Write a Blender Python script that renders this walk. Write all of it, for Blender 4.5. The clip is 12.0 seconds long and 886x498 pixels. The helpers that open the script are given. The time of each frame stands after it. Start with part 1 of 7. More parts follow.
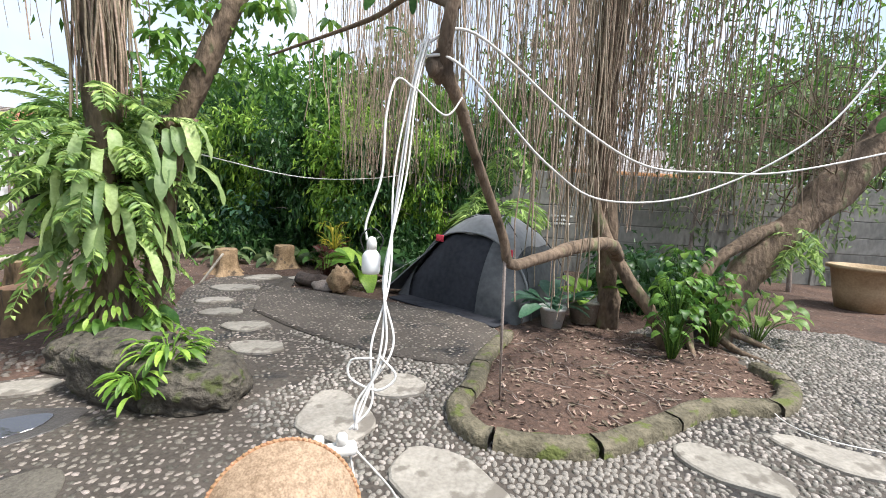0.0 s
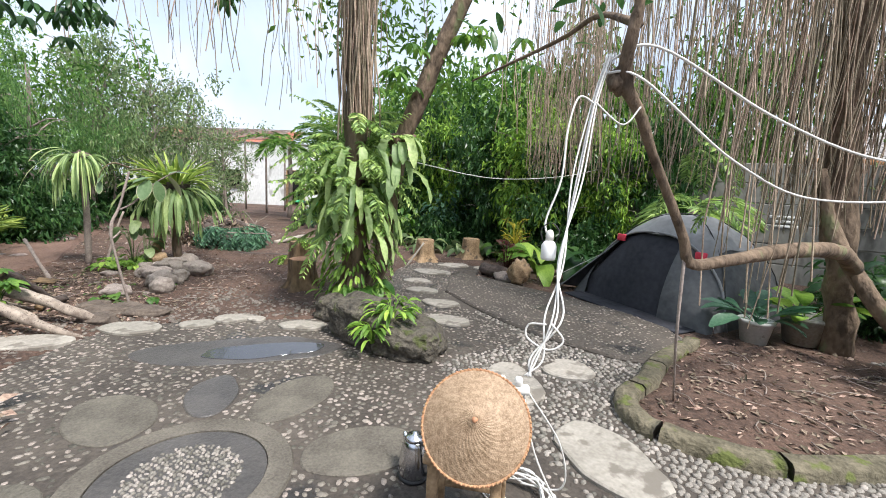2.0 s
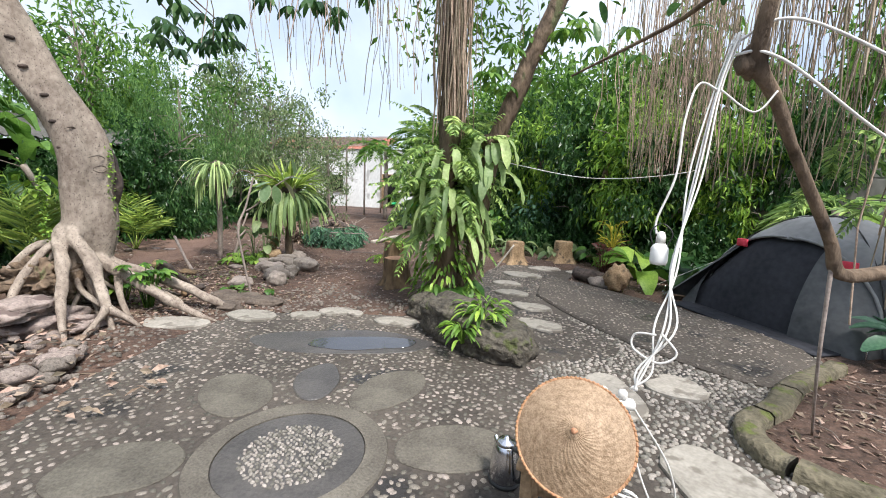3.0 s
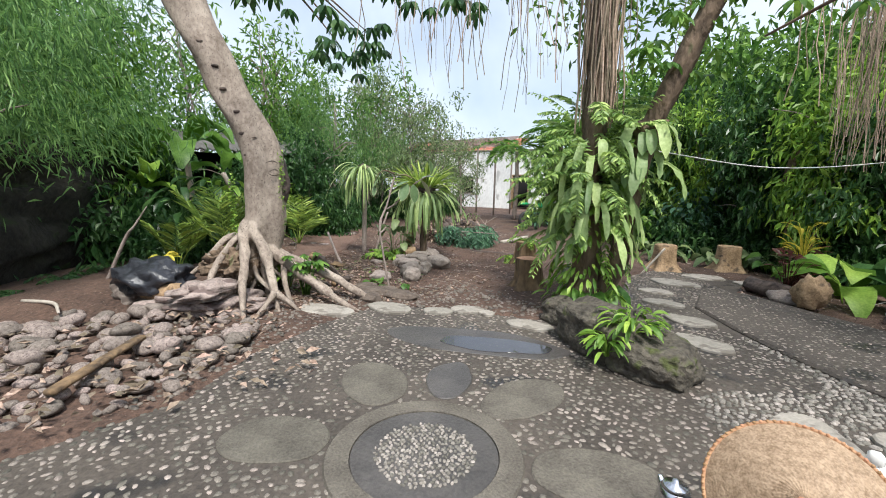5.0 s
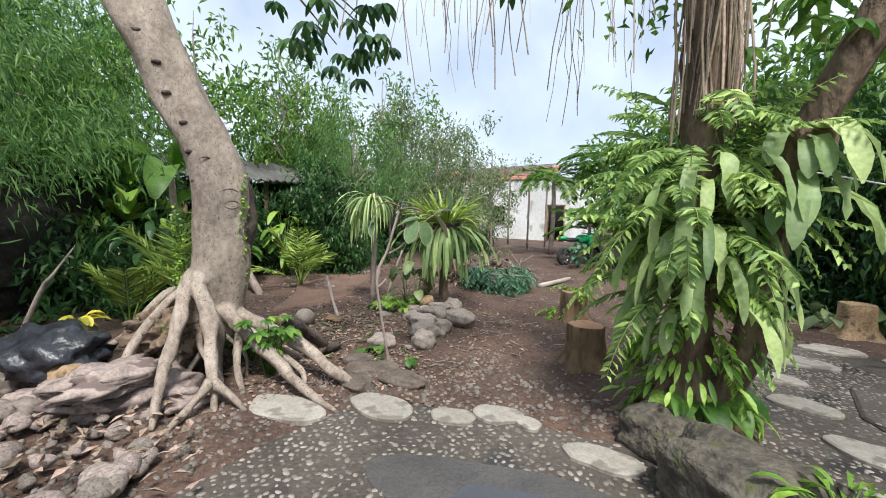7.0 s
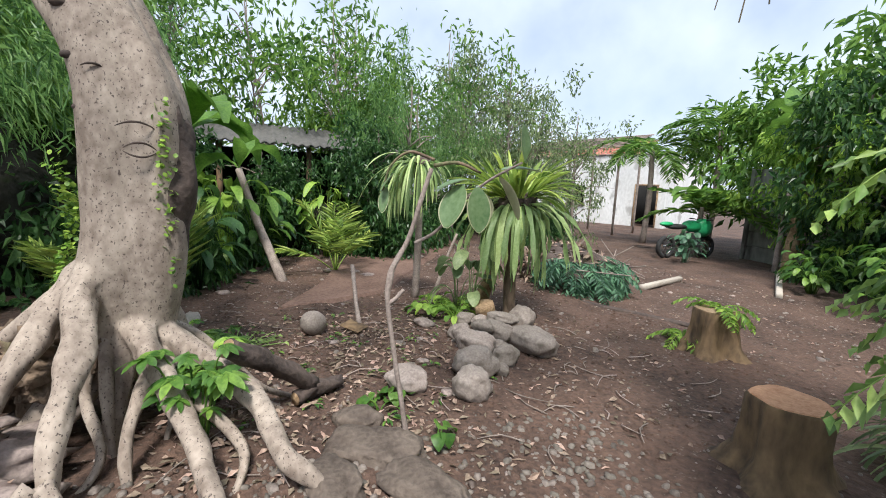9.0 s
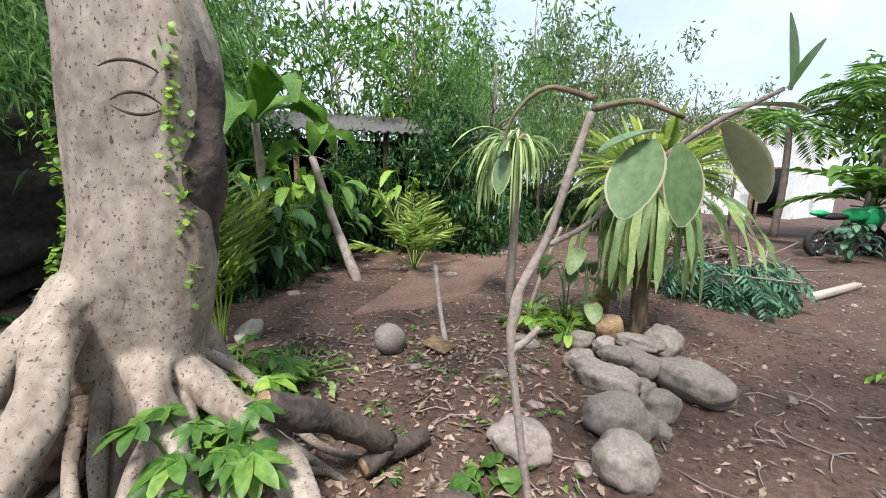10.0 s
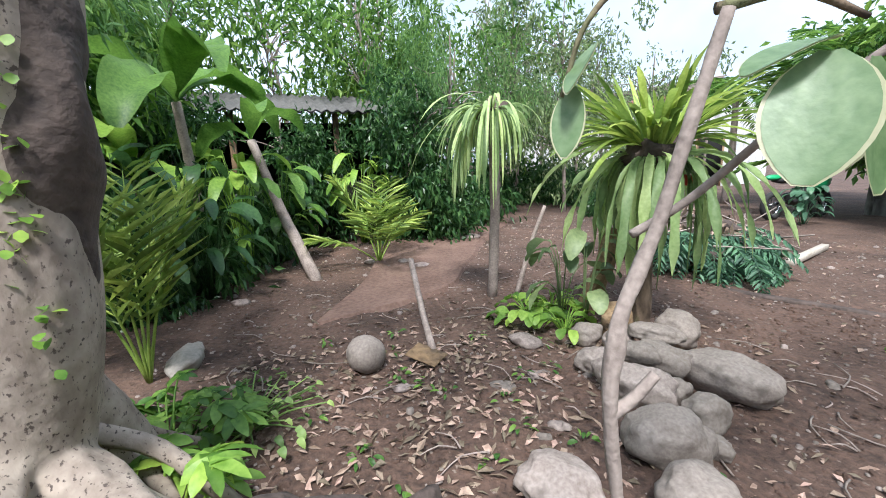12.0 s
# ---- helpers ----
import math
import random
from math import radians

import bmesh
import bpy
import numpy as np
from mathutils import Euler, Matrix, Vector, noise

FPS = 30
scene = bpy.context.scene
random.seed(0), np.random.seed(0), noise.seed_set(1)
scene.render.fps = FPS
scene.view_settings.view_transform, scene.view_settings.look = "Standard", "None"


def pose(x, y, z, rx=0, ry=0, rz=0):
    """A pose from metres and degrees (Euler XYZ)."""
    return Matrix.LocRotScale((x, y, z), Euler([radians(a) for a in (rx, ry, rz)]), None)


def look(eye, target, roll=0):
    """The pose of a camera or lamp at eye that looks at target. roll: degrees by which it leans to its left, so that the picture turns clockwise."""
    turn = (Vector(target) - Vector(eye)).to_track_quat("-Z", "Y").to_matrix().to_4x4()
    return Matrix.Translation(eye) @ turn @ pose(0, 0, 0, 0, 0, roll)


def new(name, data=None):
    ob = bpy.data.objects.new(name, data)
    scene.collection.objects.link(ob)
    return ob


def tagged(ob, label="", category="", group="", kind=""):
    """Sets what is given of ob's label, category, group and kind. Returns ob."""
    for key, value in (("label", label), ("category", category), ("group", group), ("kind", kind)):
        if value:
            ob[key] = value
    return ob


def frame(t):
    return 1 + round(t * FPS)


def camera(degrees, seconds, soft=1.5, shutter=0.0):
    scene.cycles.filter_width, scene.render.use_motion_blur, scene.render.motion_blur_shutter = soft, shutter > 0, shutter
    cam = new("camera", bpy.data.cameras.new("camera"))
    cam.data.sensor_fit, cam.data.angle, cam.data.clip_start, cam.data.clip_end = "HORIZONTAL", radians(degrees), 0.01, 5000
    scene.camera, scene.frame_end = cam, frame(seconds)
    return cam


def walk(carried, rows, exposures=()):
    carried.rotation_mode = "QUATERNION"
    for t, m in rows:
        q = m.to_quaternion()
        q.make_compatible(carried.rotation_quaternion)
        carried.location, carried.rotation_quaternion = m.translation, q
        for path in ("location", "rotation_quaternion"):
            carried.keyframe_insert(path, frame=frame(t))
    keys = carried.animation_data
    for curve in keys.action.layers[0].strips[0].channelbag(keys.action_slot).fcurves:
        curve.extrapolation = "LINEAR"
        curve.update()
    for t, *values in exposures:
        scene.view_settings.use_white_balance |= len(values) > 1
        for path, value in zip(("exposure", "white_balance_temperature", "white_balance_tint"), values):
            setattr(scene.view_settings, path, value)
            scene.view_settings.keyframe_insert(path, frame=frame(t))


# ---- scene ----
cam = camera(94.6, 12.0, 1.0)
METRES, EYE, TILT, LEAN, TURN = 5.7, 1.5, 0.0, 0.0, 0.0
ROWS = [
    (0.0, 0.0, 0.0, 0.0, 0.36, -6.58, -3.14),
    (0.5, 0.0022, -0.0441, 0.0002, 5.19, -6.68, -3.83),
    (1.0, 0.0077, -0.0668, 0.0027, 11.9, -8.38, -4.29),
    (1.5, 0.0159, -0.0721, 0.0035, 17.96, -8.8, -3.93),
    (2.0, 0.0143, -0.0735, 0.0027, 25.2, -8.27, -2.93),
    (2.5, 0.0101, -0.0729, 0.0014, 31.82, -8.47, -2.69),
    (3.0, 0.0071, -0.0744, 0.0001, 37.48, -8.51, -2.28),
    (3.5, 0.0018, -0.0749, -0.001, 44.29, -8.49, -2.19),
    (5.5, -0.0612, -0.0424, -0.012, 55.87, -9.27, -0.85),
    (6.0, -0.1171, 0.0008, -0.0009, 54.23, -10.08, 0.54),
    (6.5, -0.1795, 0.0571, 0.0047, 59.09, -5.25, -2.09),
    (8.5, -0.4471, 0.2383, -0.0093, 59.67, -5.08, 0.23),
    (9.0, -0.5177, 0.2728, -0.0153, 69.23, -8.08, -2.6),
    (9.5, -0.5999, 0.2785, -0.0228, 72.33, -9.96, -1.83),
    (10.0, -0.6834, 0.284, -0.0322, 79.48, -9.48, -1.3),
    (10.5, -0.7485, 0.2757, -0.0389, 75.31, -10.54, -0.86),
    (11.0, -0.7794, 0.2679, -0.0395, 73.47, -11.66, 0.04),
    (11.5, -0.7842, 0.2694, -0.0389, 73.53, -11.35, 0.18),
    (12.0, -0.7842, 0.274, -0.0401, 72.65, -11.72, 1.32),
]
walk(cam, [(t, pose(0, 0, EYE, TILT, LEAN, TURN) @ pose(METRES * x, METRES * y, METRES * z, 90 + pitch, roll, yaw)) for t, x, y, z, yaw, pitch, roll in ROWS],
     exposures=[(0.0, 0.85, 6250, 9), (3.5, 0.65, 6250, 9), (6.0, 0.55, 6250, 7), (8.5, 0.55, 6250, 9), (10.5, 0.86, 6100, 9), (12.0, 0.95, 5900, 9)])

# world and light: bright overcast tropical day
world = bpy.data.worlds.new("world")
scene.world = world
world.use_nodes = True
wn, wl = world.node_tree.nodes, world.node_tree.links
sky = wn.new("ShaderNodeTexSky")
sky.sky_type = "NISHITA"
sky.sun_disc = False
sky.sun_elevation, sky.sun_rotation = radians(60), radians(112)
sky.air_density, sky.dust_density = 1.0, 3.0
# thin white cloud over the blue
wtc = wn.new("ShaderNodeTexCoord")
wno = wn.new("ShaderNodeTexNoise")
wno.inputs["Scale"].default_value, wno.inputs["Detail"].default_value = 2.2, 6
wra = wn.new("ShaderNodeValToRGB")
wra.color_ramp.elements[0].position, wra.color_ramp.elements[0].color = 0.36, (0.4, 0.4, 0.4, 1)
wra.color_ramp.elements[1].position, wra.color_ramp.elements[1].color = 0.62, (1, 1, 1, 1)
wmx = wn.new("ShaderNodeMix")
wmx.data_type = "RGBA"
wmx.inputs["B"].default_value = (5.8, 6.35, 7.3, 1)
wl.new(wtc.outputs["Generated"], wno.inputs["Vector"])
wl.new(wno.outputs["Fac"], wra.inputs["Fac"])
wl.new(wra.outputs["Color"], wmx.inputs["Factor"])
wl.new(sky.outputs["Color"], wmx.inputs["A"])
wl.new(wmx.outputs["Result"], wn["Background"].inputs["Color"])
wn["Background"].inputs["Strength"].default_value = 0.12
sun = new("sun", bpy.data.lights.new("sun", "SUN"))
sun.data.energy, sun.data.angle, sun.data.color = 3.8, radians(12), (1.0, 0.95, 0.88)
sun.matrix_world = look((8.3, -3.3, 15.5), (0, 0, 0))

# ---- materials ----
def mat(name, a, b, scale=8.0, rough=0.8, bump=0.3, fine=60.0, island=0.0, objrand=0.0, through_light=0.0,
        metal=0.0, spots=None, spot_scale=20.0, spot_at=0.6, stretch=(1, 1, 1), spec=0.5, bump_dist=0.02, spot_rough=None):
    m = bpy.data.materials.new(name)
    m.use_nodes = True
    n, l = m.node_tree.nodes, m.node_tree.links
    p = n["Principled BSDF"]
    p.inputs["Roughness"].default_value, p.inputs["Metallic"].default_value = rough, metal
    p.inputs["Specular IOR Level"].default_value = spec
    tc, mp = n.new("ShaderNodeTexCoord"), n.new("ShaderNodeMapping")
    mp.inputs["Scale"].default_value = stretch
    l.new(tc.outputs["Object"], mp.inputs["Vector"])
    big, small = n.new("ShaderNodeTexNoise"), n.new("ShaderNodeTexNoise")
    big.inputs["Scale"].default_value, big.inputs["Detail"].default_value = scale, 5
    small.inputs["Scale"].default_value, small.inputs["Detail"].default_value = fine, 4
    l.new(mp.outputs["Vector"], big.inputs["Vector"])
    l.new(mp.outputs["Vector"], small.inputs["Vector"])
    add = n.new("ShaderNodeMath")
    add.operation = "MULTIPLY_ADD"
    add.inputs[1].default_value = 0.45
    l.new(small.outputs["Fac"], add.inputs[0])
    half = n.new("ShaderNodeMath")
    half.operation = "MULTIPLY"
    half.inputs[1].default_value = 0.55
    l.new(big.outputs["Fac"], half.inputs[0])
    l.new(half.outputs[0], add.inputs[2])
    ramp = n.new("ShaderNodeValToRGB")
    ramp.color_ramp.elements[0].position, ramp.color_ramp.elements[0].color = 0.36, (*a, 1)
    ramp.color_ramp.elements[1].position, ramp.color_ramp.elements[1].color = 0.64, (*b, 1)
    l.new(add.outputs[0], ramp.inputs["Fac"])
    col = ramp.outputs["Color"]
    if spots:
        sp = n.new("ShaderNodeTexNoise")
        sp.inputs["Scale"].default_value, sp.inputs["Detail"].default_value = spot_scale, 6
        l.new(mp.outputs["Vector"], sp.inputs["Vector"])
        sr = n.new("ShaderNodeValToRGB")
        sr.color_ramp.elements[0].position, sr.color_ramp.elements[1].position = spot_at, spot_at + 0.07
        l.new(sp.outputs["Fac"], sr.inputs["Fac"])
        mx = n.new("ShaderNodeMix")
        mx.data_type = "RGBA"
        mx.inputs["B"].default_value = (*spots, 1)
        l.new(sr.outputs["Color"], mx.inputs["Factor"])
        l.new(col, mx.inputs["A"])
        col = mx.outputs["Result"]
        if spot_rough is not None:
            mr = n.new("ShaderNodeMix")
            mr.inputs["A"].default_value, mr.inputs["B"].default_value = rough, spot_rough
            l.new(sr.outputs["Color"], mr.inputs["Factor"])
            l.new(mr.outputs["Result"], p.inputs["Roughness"])
    for amount, node, out in ((island, "ShaderNodeNewGeometry", "Random Per Island"), (objrand, "ShaderNodeObjectInfo", "Random")):
        if amount:
            g, hs, mv, mh = n.new(node), n.new("ShaderNodeHueSaturation"), n.new("ShaderNodeMapRange"), n.new("ShaderNodeMapRange")
            mv.inputs["To Min"].default_value, mv.inputs["To Max"].default_value = 1 - amount, 1 + amount
            mh.inputs["To Min"].default_value, mh.inputs["To Max"].default_value = 0.5 + 0.04 * amount, 0.5 - 0.05 * amount
            l.new(g.outputs[out], mv.inputs["Value"])
            l.new(g.outputs[out], mh.inputs["Value"])
            l.new(mv.outputs[0], hs.inputs["Value"])
            l.new(mh.outputs[0], hs.inputs["Hue"])
            l.new(col, hs.inputs["Color"])
            col = hs.outputs["Color"]
    l.new(col, p.inputs["Base Color"])
    if bump:
        bp = n.new("ShaderNodeBump")
        bp.inputs["Strength"].default_value, bp.inputs["Distance"].default_value = bump, bump_dist
        l.new(add.outputs[0], bp.inputs["Height"])
        l.new(bp.outputs["Normal"], p.inputs["Normal"])
    if through_light:
        tr, ms = n.new("ShaderNodeBsdfTranslucent"), n.new("ShaderNodeMixShader")
        l.new(col, tr.inputs["Color"])
        ms.inputs["Fac"].default_value = through_light
        l.new(p.outputs[0], ms.inputs[1])
        l.new(tr.outputs[0], ms.inputs[2])
        l.new(ms.outputs[0], n["Material Output"].inputs["Surface"])
    return m

def leafmat(name, a, b, rough=0.45, island=0.5, tl=0.4, spec=0.4, spots=None, scale=3.0):
    return mat(name, a, b, scale=scale, rough=rough, bump=0.15, fine=40, island=island, through_light=tl, spec=spec, spots=spots, spot_scale=14, spot_at=0.66)

M_SOIL = mat("damp_dark_soil", (0.036, 0.021, 0.015), (0.135, 0.081, 0.058), 1.3, 0.95, 1.0, 26, spots=(0.2, 0.155, 0.125), spot_scale=34, spot_at=0.64, bump_dist=0.07)
M_RED = mat("reddish_earth", (0.09, 0.05, 0.036), (0.2, 0.125, 0.095), 1.6, 0.95, 1.0, 25, bump_dist=0.05)
M_PAVE = mat("damp_pebble_mortar", (0.034, 0.027, 0.022), (0.095, 0.078, 0.063), 1.3, 0.75, 0.9, 45, spots=(0.03, 0.026, 0.024), spot_scale=2.0, spot_at=0.57, spot_rough=0.4)
M_CONC = mat("worn_concrete", (0.1, 0.09, 0.075), (0.24, 0.22, 0.19), 2.2, 0.85, 0.6, 50, spots=(0.07, 0.062, 0.055), spot_scale=3.5, spot_at=0.55)
M_PETAL = mat("worn_mossy_concrete", (0.065, 0.056, 0.045), (0.16, 0.143, 0.115), 3.5, 0.85, 1.0, 70, objrand=0.12)
M_BOULDER = mat("pale_river_boulder", (0.17, 0.138, 0.115), (0.33, 0.282, 0.245), 4, 0.85, 0.35, 60, objrand=0.2, spots=(0.15, 0.125, 0.105), spot_scale=5, spot_at=0.6)
# near-black that puts shade into colour, under the bamboo and the shed roof
M_SHADE = mat("shade_near_black", (0.012, 0.011, 0.009), (0.045, 0.04, 0.03), 3, 0.95, 1.0, 14, spots=(0.03, 0.04, 0.015), spot_scale=4, spot_at=0.6, bump_dist=0.08)
M_CONCD = mat("dark_damp_concrete", (0.04, 0.036, 0.034), (0.1, 0.09, 0.083), 2.5, 0.45, 0.5, 60)
M_PEB = mat("pebbles", (0.15, 0.135, 0.115), (0.3, 0.275, 0.24), 30, 0.8, 0.2, 120, island=0.5)
M_PEBD = mat("worn_embedded_pebbles", (0.1, 0.087, 0.07), (0.27, 0.238, 0.2), 4, 0.75, 0.2, 120, island=0.6)
M_STEP = mat("pale_stepping_stone", (0.22, 0.2, 0.17), (0.36, 0.33, 0.285), 4, 0.85, 0.6, 40, objrand=0.12, spots=(0.17, 0.15, 0.125), spot_scale=6, spot_at=0.56)
M_STONE = mat("river_stone", (0.1, 0.083, 0.07), (0.26, 0.22, 0.185), 5, 0.8, 0.35, 50, objrand=0.35, island=0.3, spots=(0.09, 0.07, 0.058), spot_scale=6, spot_at=0.57)
M_BROWNROCK = mat("brown_buried_rock", (0.055, 0.04, 0.031), (0.15, 0.118, 0.094), 5, 0.9, 0.9, 30, bump_dist=0.04)
M_MOSSROCK = mat("mossy_dark_rock", (0.035, 0.03, 0.024), (0.15, 0.13, 0.1), 5, 0.95, 1.0, 24, spots=(0.075, 0.085, 0.028), spot_scale=6, spot_at=0.57, bump_dist=0.08)
M_KERB = mat("mossy_kerb", (0.065, 0.056, 0.034), (0.18, 0.155, 0.105), 6, 0.95, 1.0, 30, spots=(0.1, 0.115, 0.03), spot_scale=7, spot_at=0.55, bump_dist=0.05)
M_BARKP = mat("pale_smooth_bark", (0.175, 0.135, 0.107), (0.4, 0.335, 0.275), 4, 0.85, 0.9, 26, spots=(0.08, 0.06, 0.05), spot_scale=90, spot_at=0.595, stretch=(1, 1, 0.7), bump_dist=0.015)
M_BARKW = mat("dark_wet_bark", (0.03, 0.022, 0.019), (0.11, 0.08, 0.066), 5, 0.9, 1.0, 25, bump_dist=0.03)
M_BARK = mat("brown_mossy_bark", (0.065, 0.045, 0.03), (0.24, 0.17, 0.115), 6, 0.95, 1.0, 22, spots=(0.15, 0.15, 0.075), spot_scale=6, spot_at=0.6, stretch=(1, 1, 0.45), bump_dist=0.06)
M_ROOT = mat("dry_hanging_roots", (0.2, 0.15, 0.1), (0.46, 0.37, 0.27), 3, 0.9, 0.3, 40, island=0.6)
M_WOOD = mat("cut_weathered_wood", (0.16, 0.1, 0.05), (0.42, 0.29, 0.17), 8, 0.85, 0.6, 40, spots=(0.1, 0.07, 0.045), spot_scale=7, spot_at=0.6)
M_CUT = mat("fresh_orange_cut_wood", (0.36, 0.17, 0.085), (0.58, 0.33, 0.19), 9, 0.85, 0.6, 60)
M_STUMP = mat("stump_bark", (0.05, 0.035, 0.024), (0.26, 0.17, 0.09), 5, 0.95, 1.0, 18, stretch=(1, 1, 0.35), bump_dist=0.06)
M_TWIG = mat("pale_twig", (0.17, 0.135, 0.115), (0.36, 0.3, 0.26), 8, 0.9, 0.4, 60, island=0.3)
M_LITTER = mat("dead_leaves", (0.16, 0.11, 0.075), (0.36, 0.28, 0.21), 9, 0.9, 0.2, 60, island=0.55)
M_LBAMBOO = leafmat("bamboo_leaf", (0.09, 0.2, 0.055), (0.22, 0.4, 0.13))
M_LBROAD = leafmat("broad_leaf", (0.06, 0.15, 0.025), (0.18, 0.34, 0.06))
M_LDARK = leafmat("dark_leaf", (0.025, 0.075, 0.022), (0.075, 0.17, 0.05), rough=0.35)
M_LBRIGHT = leafmat("bright_leaf", (0.14, 0.29, 0.035), (0.32, 0.5, 0.09))
M_LFERN = leafmat("fern_leaf", (0.18, 0.32, 0.075), (0.38, 0.53, 0.17))
M_LSTRAP = leafmat("pale_strap_leaf", (0.25, 0.38, 0.13), (0.45, 0.57, 0.26), rough=0.5)
M_LBLUE = leafmat("bluish_fern", (0.06, 0.15, 0.09), (0.14, 0.27, 0.16))
M_LFINE = leafmat("thin_grey_green_leaf", (0.13, 0.2, 0.08), (0.26, 0.34, 0.16))
M_LYEL = leafmat("yellow_leaf", (0.42, 0.4, 0.04), (0.65, 0.58, 0.08))
M_LRED = leafmat("maroon_leaf", (0.06, 0.02, 0.02), (0.14, 0.06, 0.04))
M_LRUB = leafmat("rubber_plant_leaf", (0.1, 0.19, 0.07), (0.24, 0.34, 0.17), rough=0.45, island=0.2, spec=0.6, tl=0.25)
M_LCREAM = leafmat("cream_leaf_edge", (0.5, 0.5, 0.3), (0.65, 0.63, 0.42), rough=0.4, island=0.1)
M_LYG = leafmat("young_palm_leaf", (0.19, 0.31, 0.05), (0.38, 0.5, 0.12))
M_WALL = mat("stained_concrete_panel", (0.17, 0.165, 0.15), (0.3, 0.29, 0.26), 0.9, 0.9, 0.5, 12, objrand=0.12, spots=(0.09, 0.085, 0.075), spot_scale=1.6, spot_at=0.56, stretch=(1, 1, 0.5))
M_WHITE = mat("stained_white_plaster", (0.6, 0.6, 0.58), (0.82, 0.82, 0.8), 0.6, 0.9, 0.3, 9, spots=(0.45, 0.44, 0.42), spot_scale=1.3, spot_at=0.58, stretch=(1, 1, 0.6))
M_REDROOF = mat("red_roof_tile", (0.3, 0.1, 0.07), (0.45, 0.19, 0.13), 2, 0.9, 0.4, 20, objrand=0.15)
M_SHEET = mat("mossy_dark_roof_sheet", (0.05, 0.047, 0.042), (0.13, 0.125, 0.115), 1.4, 0.9, 0.4, 14)
M_GREYROOF = mat("grey_roof", (0.22, 0.2, 0.19), (0.36, 0.34, 0.33), 1.4, 0.85, 0.4, 14, objrand=0.15)
# near-black colour that stands for the shade of unlit interiors
M_UNLIT = mat("unlit_interior_shade", (0.012, 0.012, 0.012), (0.03, 0.03, 0.03), 2, 0.95, 0.2)
M_TENT = mat("grey_tent_fabric", (0.06, 0.062, 0.066), (0.12, 0.123, 0.128), 1.5, 0.7, 0.25, 14, spec=0.25)
M_TENTD = mat("dark_tent_fabric", (0.028, 0.029, 0.034), (0.05, 0.051, 0.06), 1.6, 0.85, 0.25, 14, spec=0.1)
M_TENTL = mat("light_grey_tent_fly", (0.19, 0.19, 0.195), (0.28, 0.28, 0.285), 1.6, 0.6, 0.25, 14)
M_REDF = mat("red_webbing", (0.55, 0.03, 0.06), (0.75, 0.06, 0.1), 5, 0.7, 0.2)
M_WIRE = mat("white_cable", (0.62, 0.6, 0.57), (0.8, 0.78, 0.74), 12, 0.5, 0.05, 60)
M_BLACK = mat("black_plastic", (0.012, 0.012, 0.013), (0.035, 0.035, 0.035), 6, 0.5, 0.1)
M_TARP = mat("black_plastic_sheet", (0.012, 0.013, 0.017), (0.04, 0.042, 0.05), 4, 0.35, 0.8, 18, bump_dist=0.04)
M_WPOT = mat("white_plastic_pot", (0.6, 0.58, 0.54), (0.78, 0.76, 0.72), 5, 0.55, 0.15, 40, spots=(0.35, 0.3, 0.24), spot_scale=9, spot_at=0.63)
M_GPOT = mat("grey_mossy_pot", (0.2, 0.19, 0.16), (0.36, 0.34, 0.29), 5, 0.85, 0.4, 40)
M_BASIN = mat("ochre_basin", (0.3, 0.21, 0.12), (0.48, 0.36, 0.22), 4, 0.7, 0.2, 30)
M_BAMBOO = mat("woven_bamboo", (0.2, 0.13, 0.075), (0.4, 0.285, 0.185), 40, 0.6, 0.8, 160, bump_dist=0.006)
M_RIM = mat("hat_rim_binding", (0.3, 0.15, 0.07), (0.46, 0.27, 0.14), 20, 0.7, 0.3, 90, island=0.3)
M_STEEL = mat("brushed_steel", (0.5, 0.5, 0.52), (0.68, 0.68, 0.7), 5, 0.22, 0.05, 80, metal=1.0)
M_GLASSY = mat("bulb_diffuser", (0.78, 0.78, 0.76), (0.86, 0.86, 0.84), 5, 0.35, 0.02)
M_GREENP = mat("green_motorcycle_paint", (0.02, 0.28, 0.1), (0.04, 0.4, 0.16), 5, 0.3, 0.05)
M_RUBBER = mat("tyre_rubber", (0.015, 0.015, 0.015), (0.035, 0.035, 0.035), 10, 0.85, 0.2)
M_PLANK = mat("pale_timber_edge", (0.32, 0.28, 0.23), (0.5, 0.45, 0.39), 3, 0.9, 0.4, 30)
M_BLUE = mat("blue_grey_post_paint", (0.12, 0.16, 0.22), (0.2, 0.25, 0.33), 3, 0.6, 0.2)
M_REDL = mat("red_plastic", (0.5, 0.03, 0.03), (0.65, 0.06, 0.05), 3, 0.4, 0.1)
M_WATER = bpy.data.materials.new("shallow_puddle")
M_WATER.use_nodes = True
_p = M_WATER.node_tree.nodes["Principled BSDF"]
_p.inputs["Specular IOR Level"].default_value = 1.0
_p.inputs["Base Color"].default_value, _p.inputs["Roughness"].default_value = (0.035, 0.033, 0.035, 1), 0.06
_n = M_WATER.node_tree.nodes.new("ShaderNodeTexNoise")
_b = M_WATER.node_tree.nodes.new("ShaderNodeBump")
_n.inputs["Scale"].default_value, _b.inputs["Strength"].default_value, _b.inputs["Distance"].default_value = 9, 0.12, 0.01
M_WATER.node_tree.links.new(_n.outputs["Fac"], _b.inputs["Height"])
M_WATER.node_tree.links.new(_b.outputs["Normal"], _p.inputs["Normal"])

# ---- geometry tools ----
R = np.random.RandomState(7)
UP = np.array((0.0, 0, 1))

def unit(v):
    v = np.asarray(v, float)
    return v / np.maximum(np.linalg.norm(v, axis=-1, keepdims=True), 1e-9)

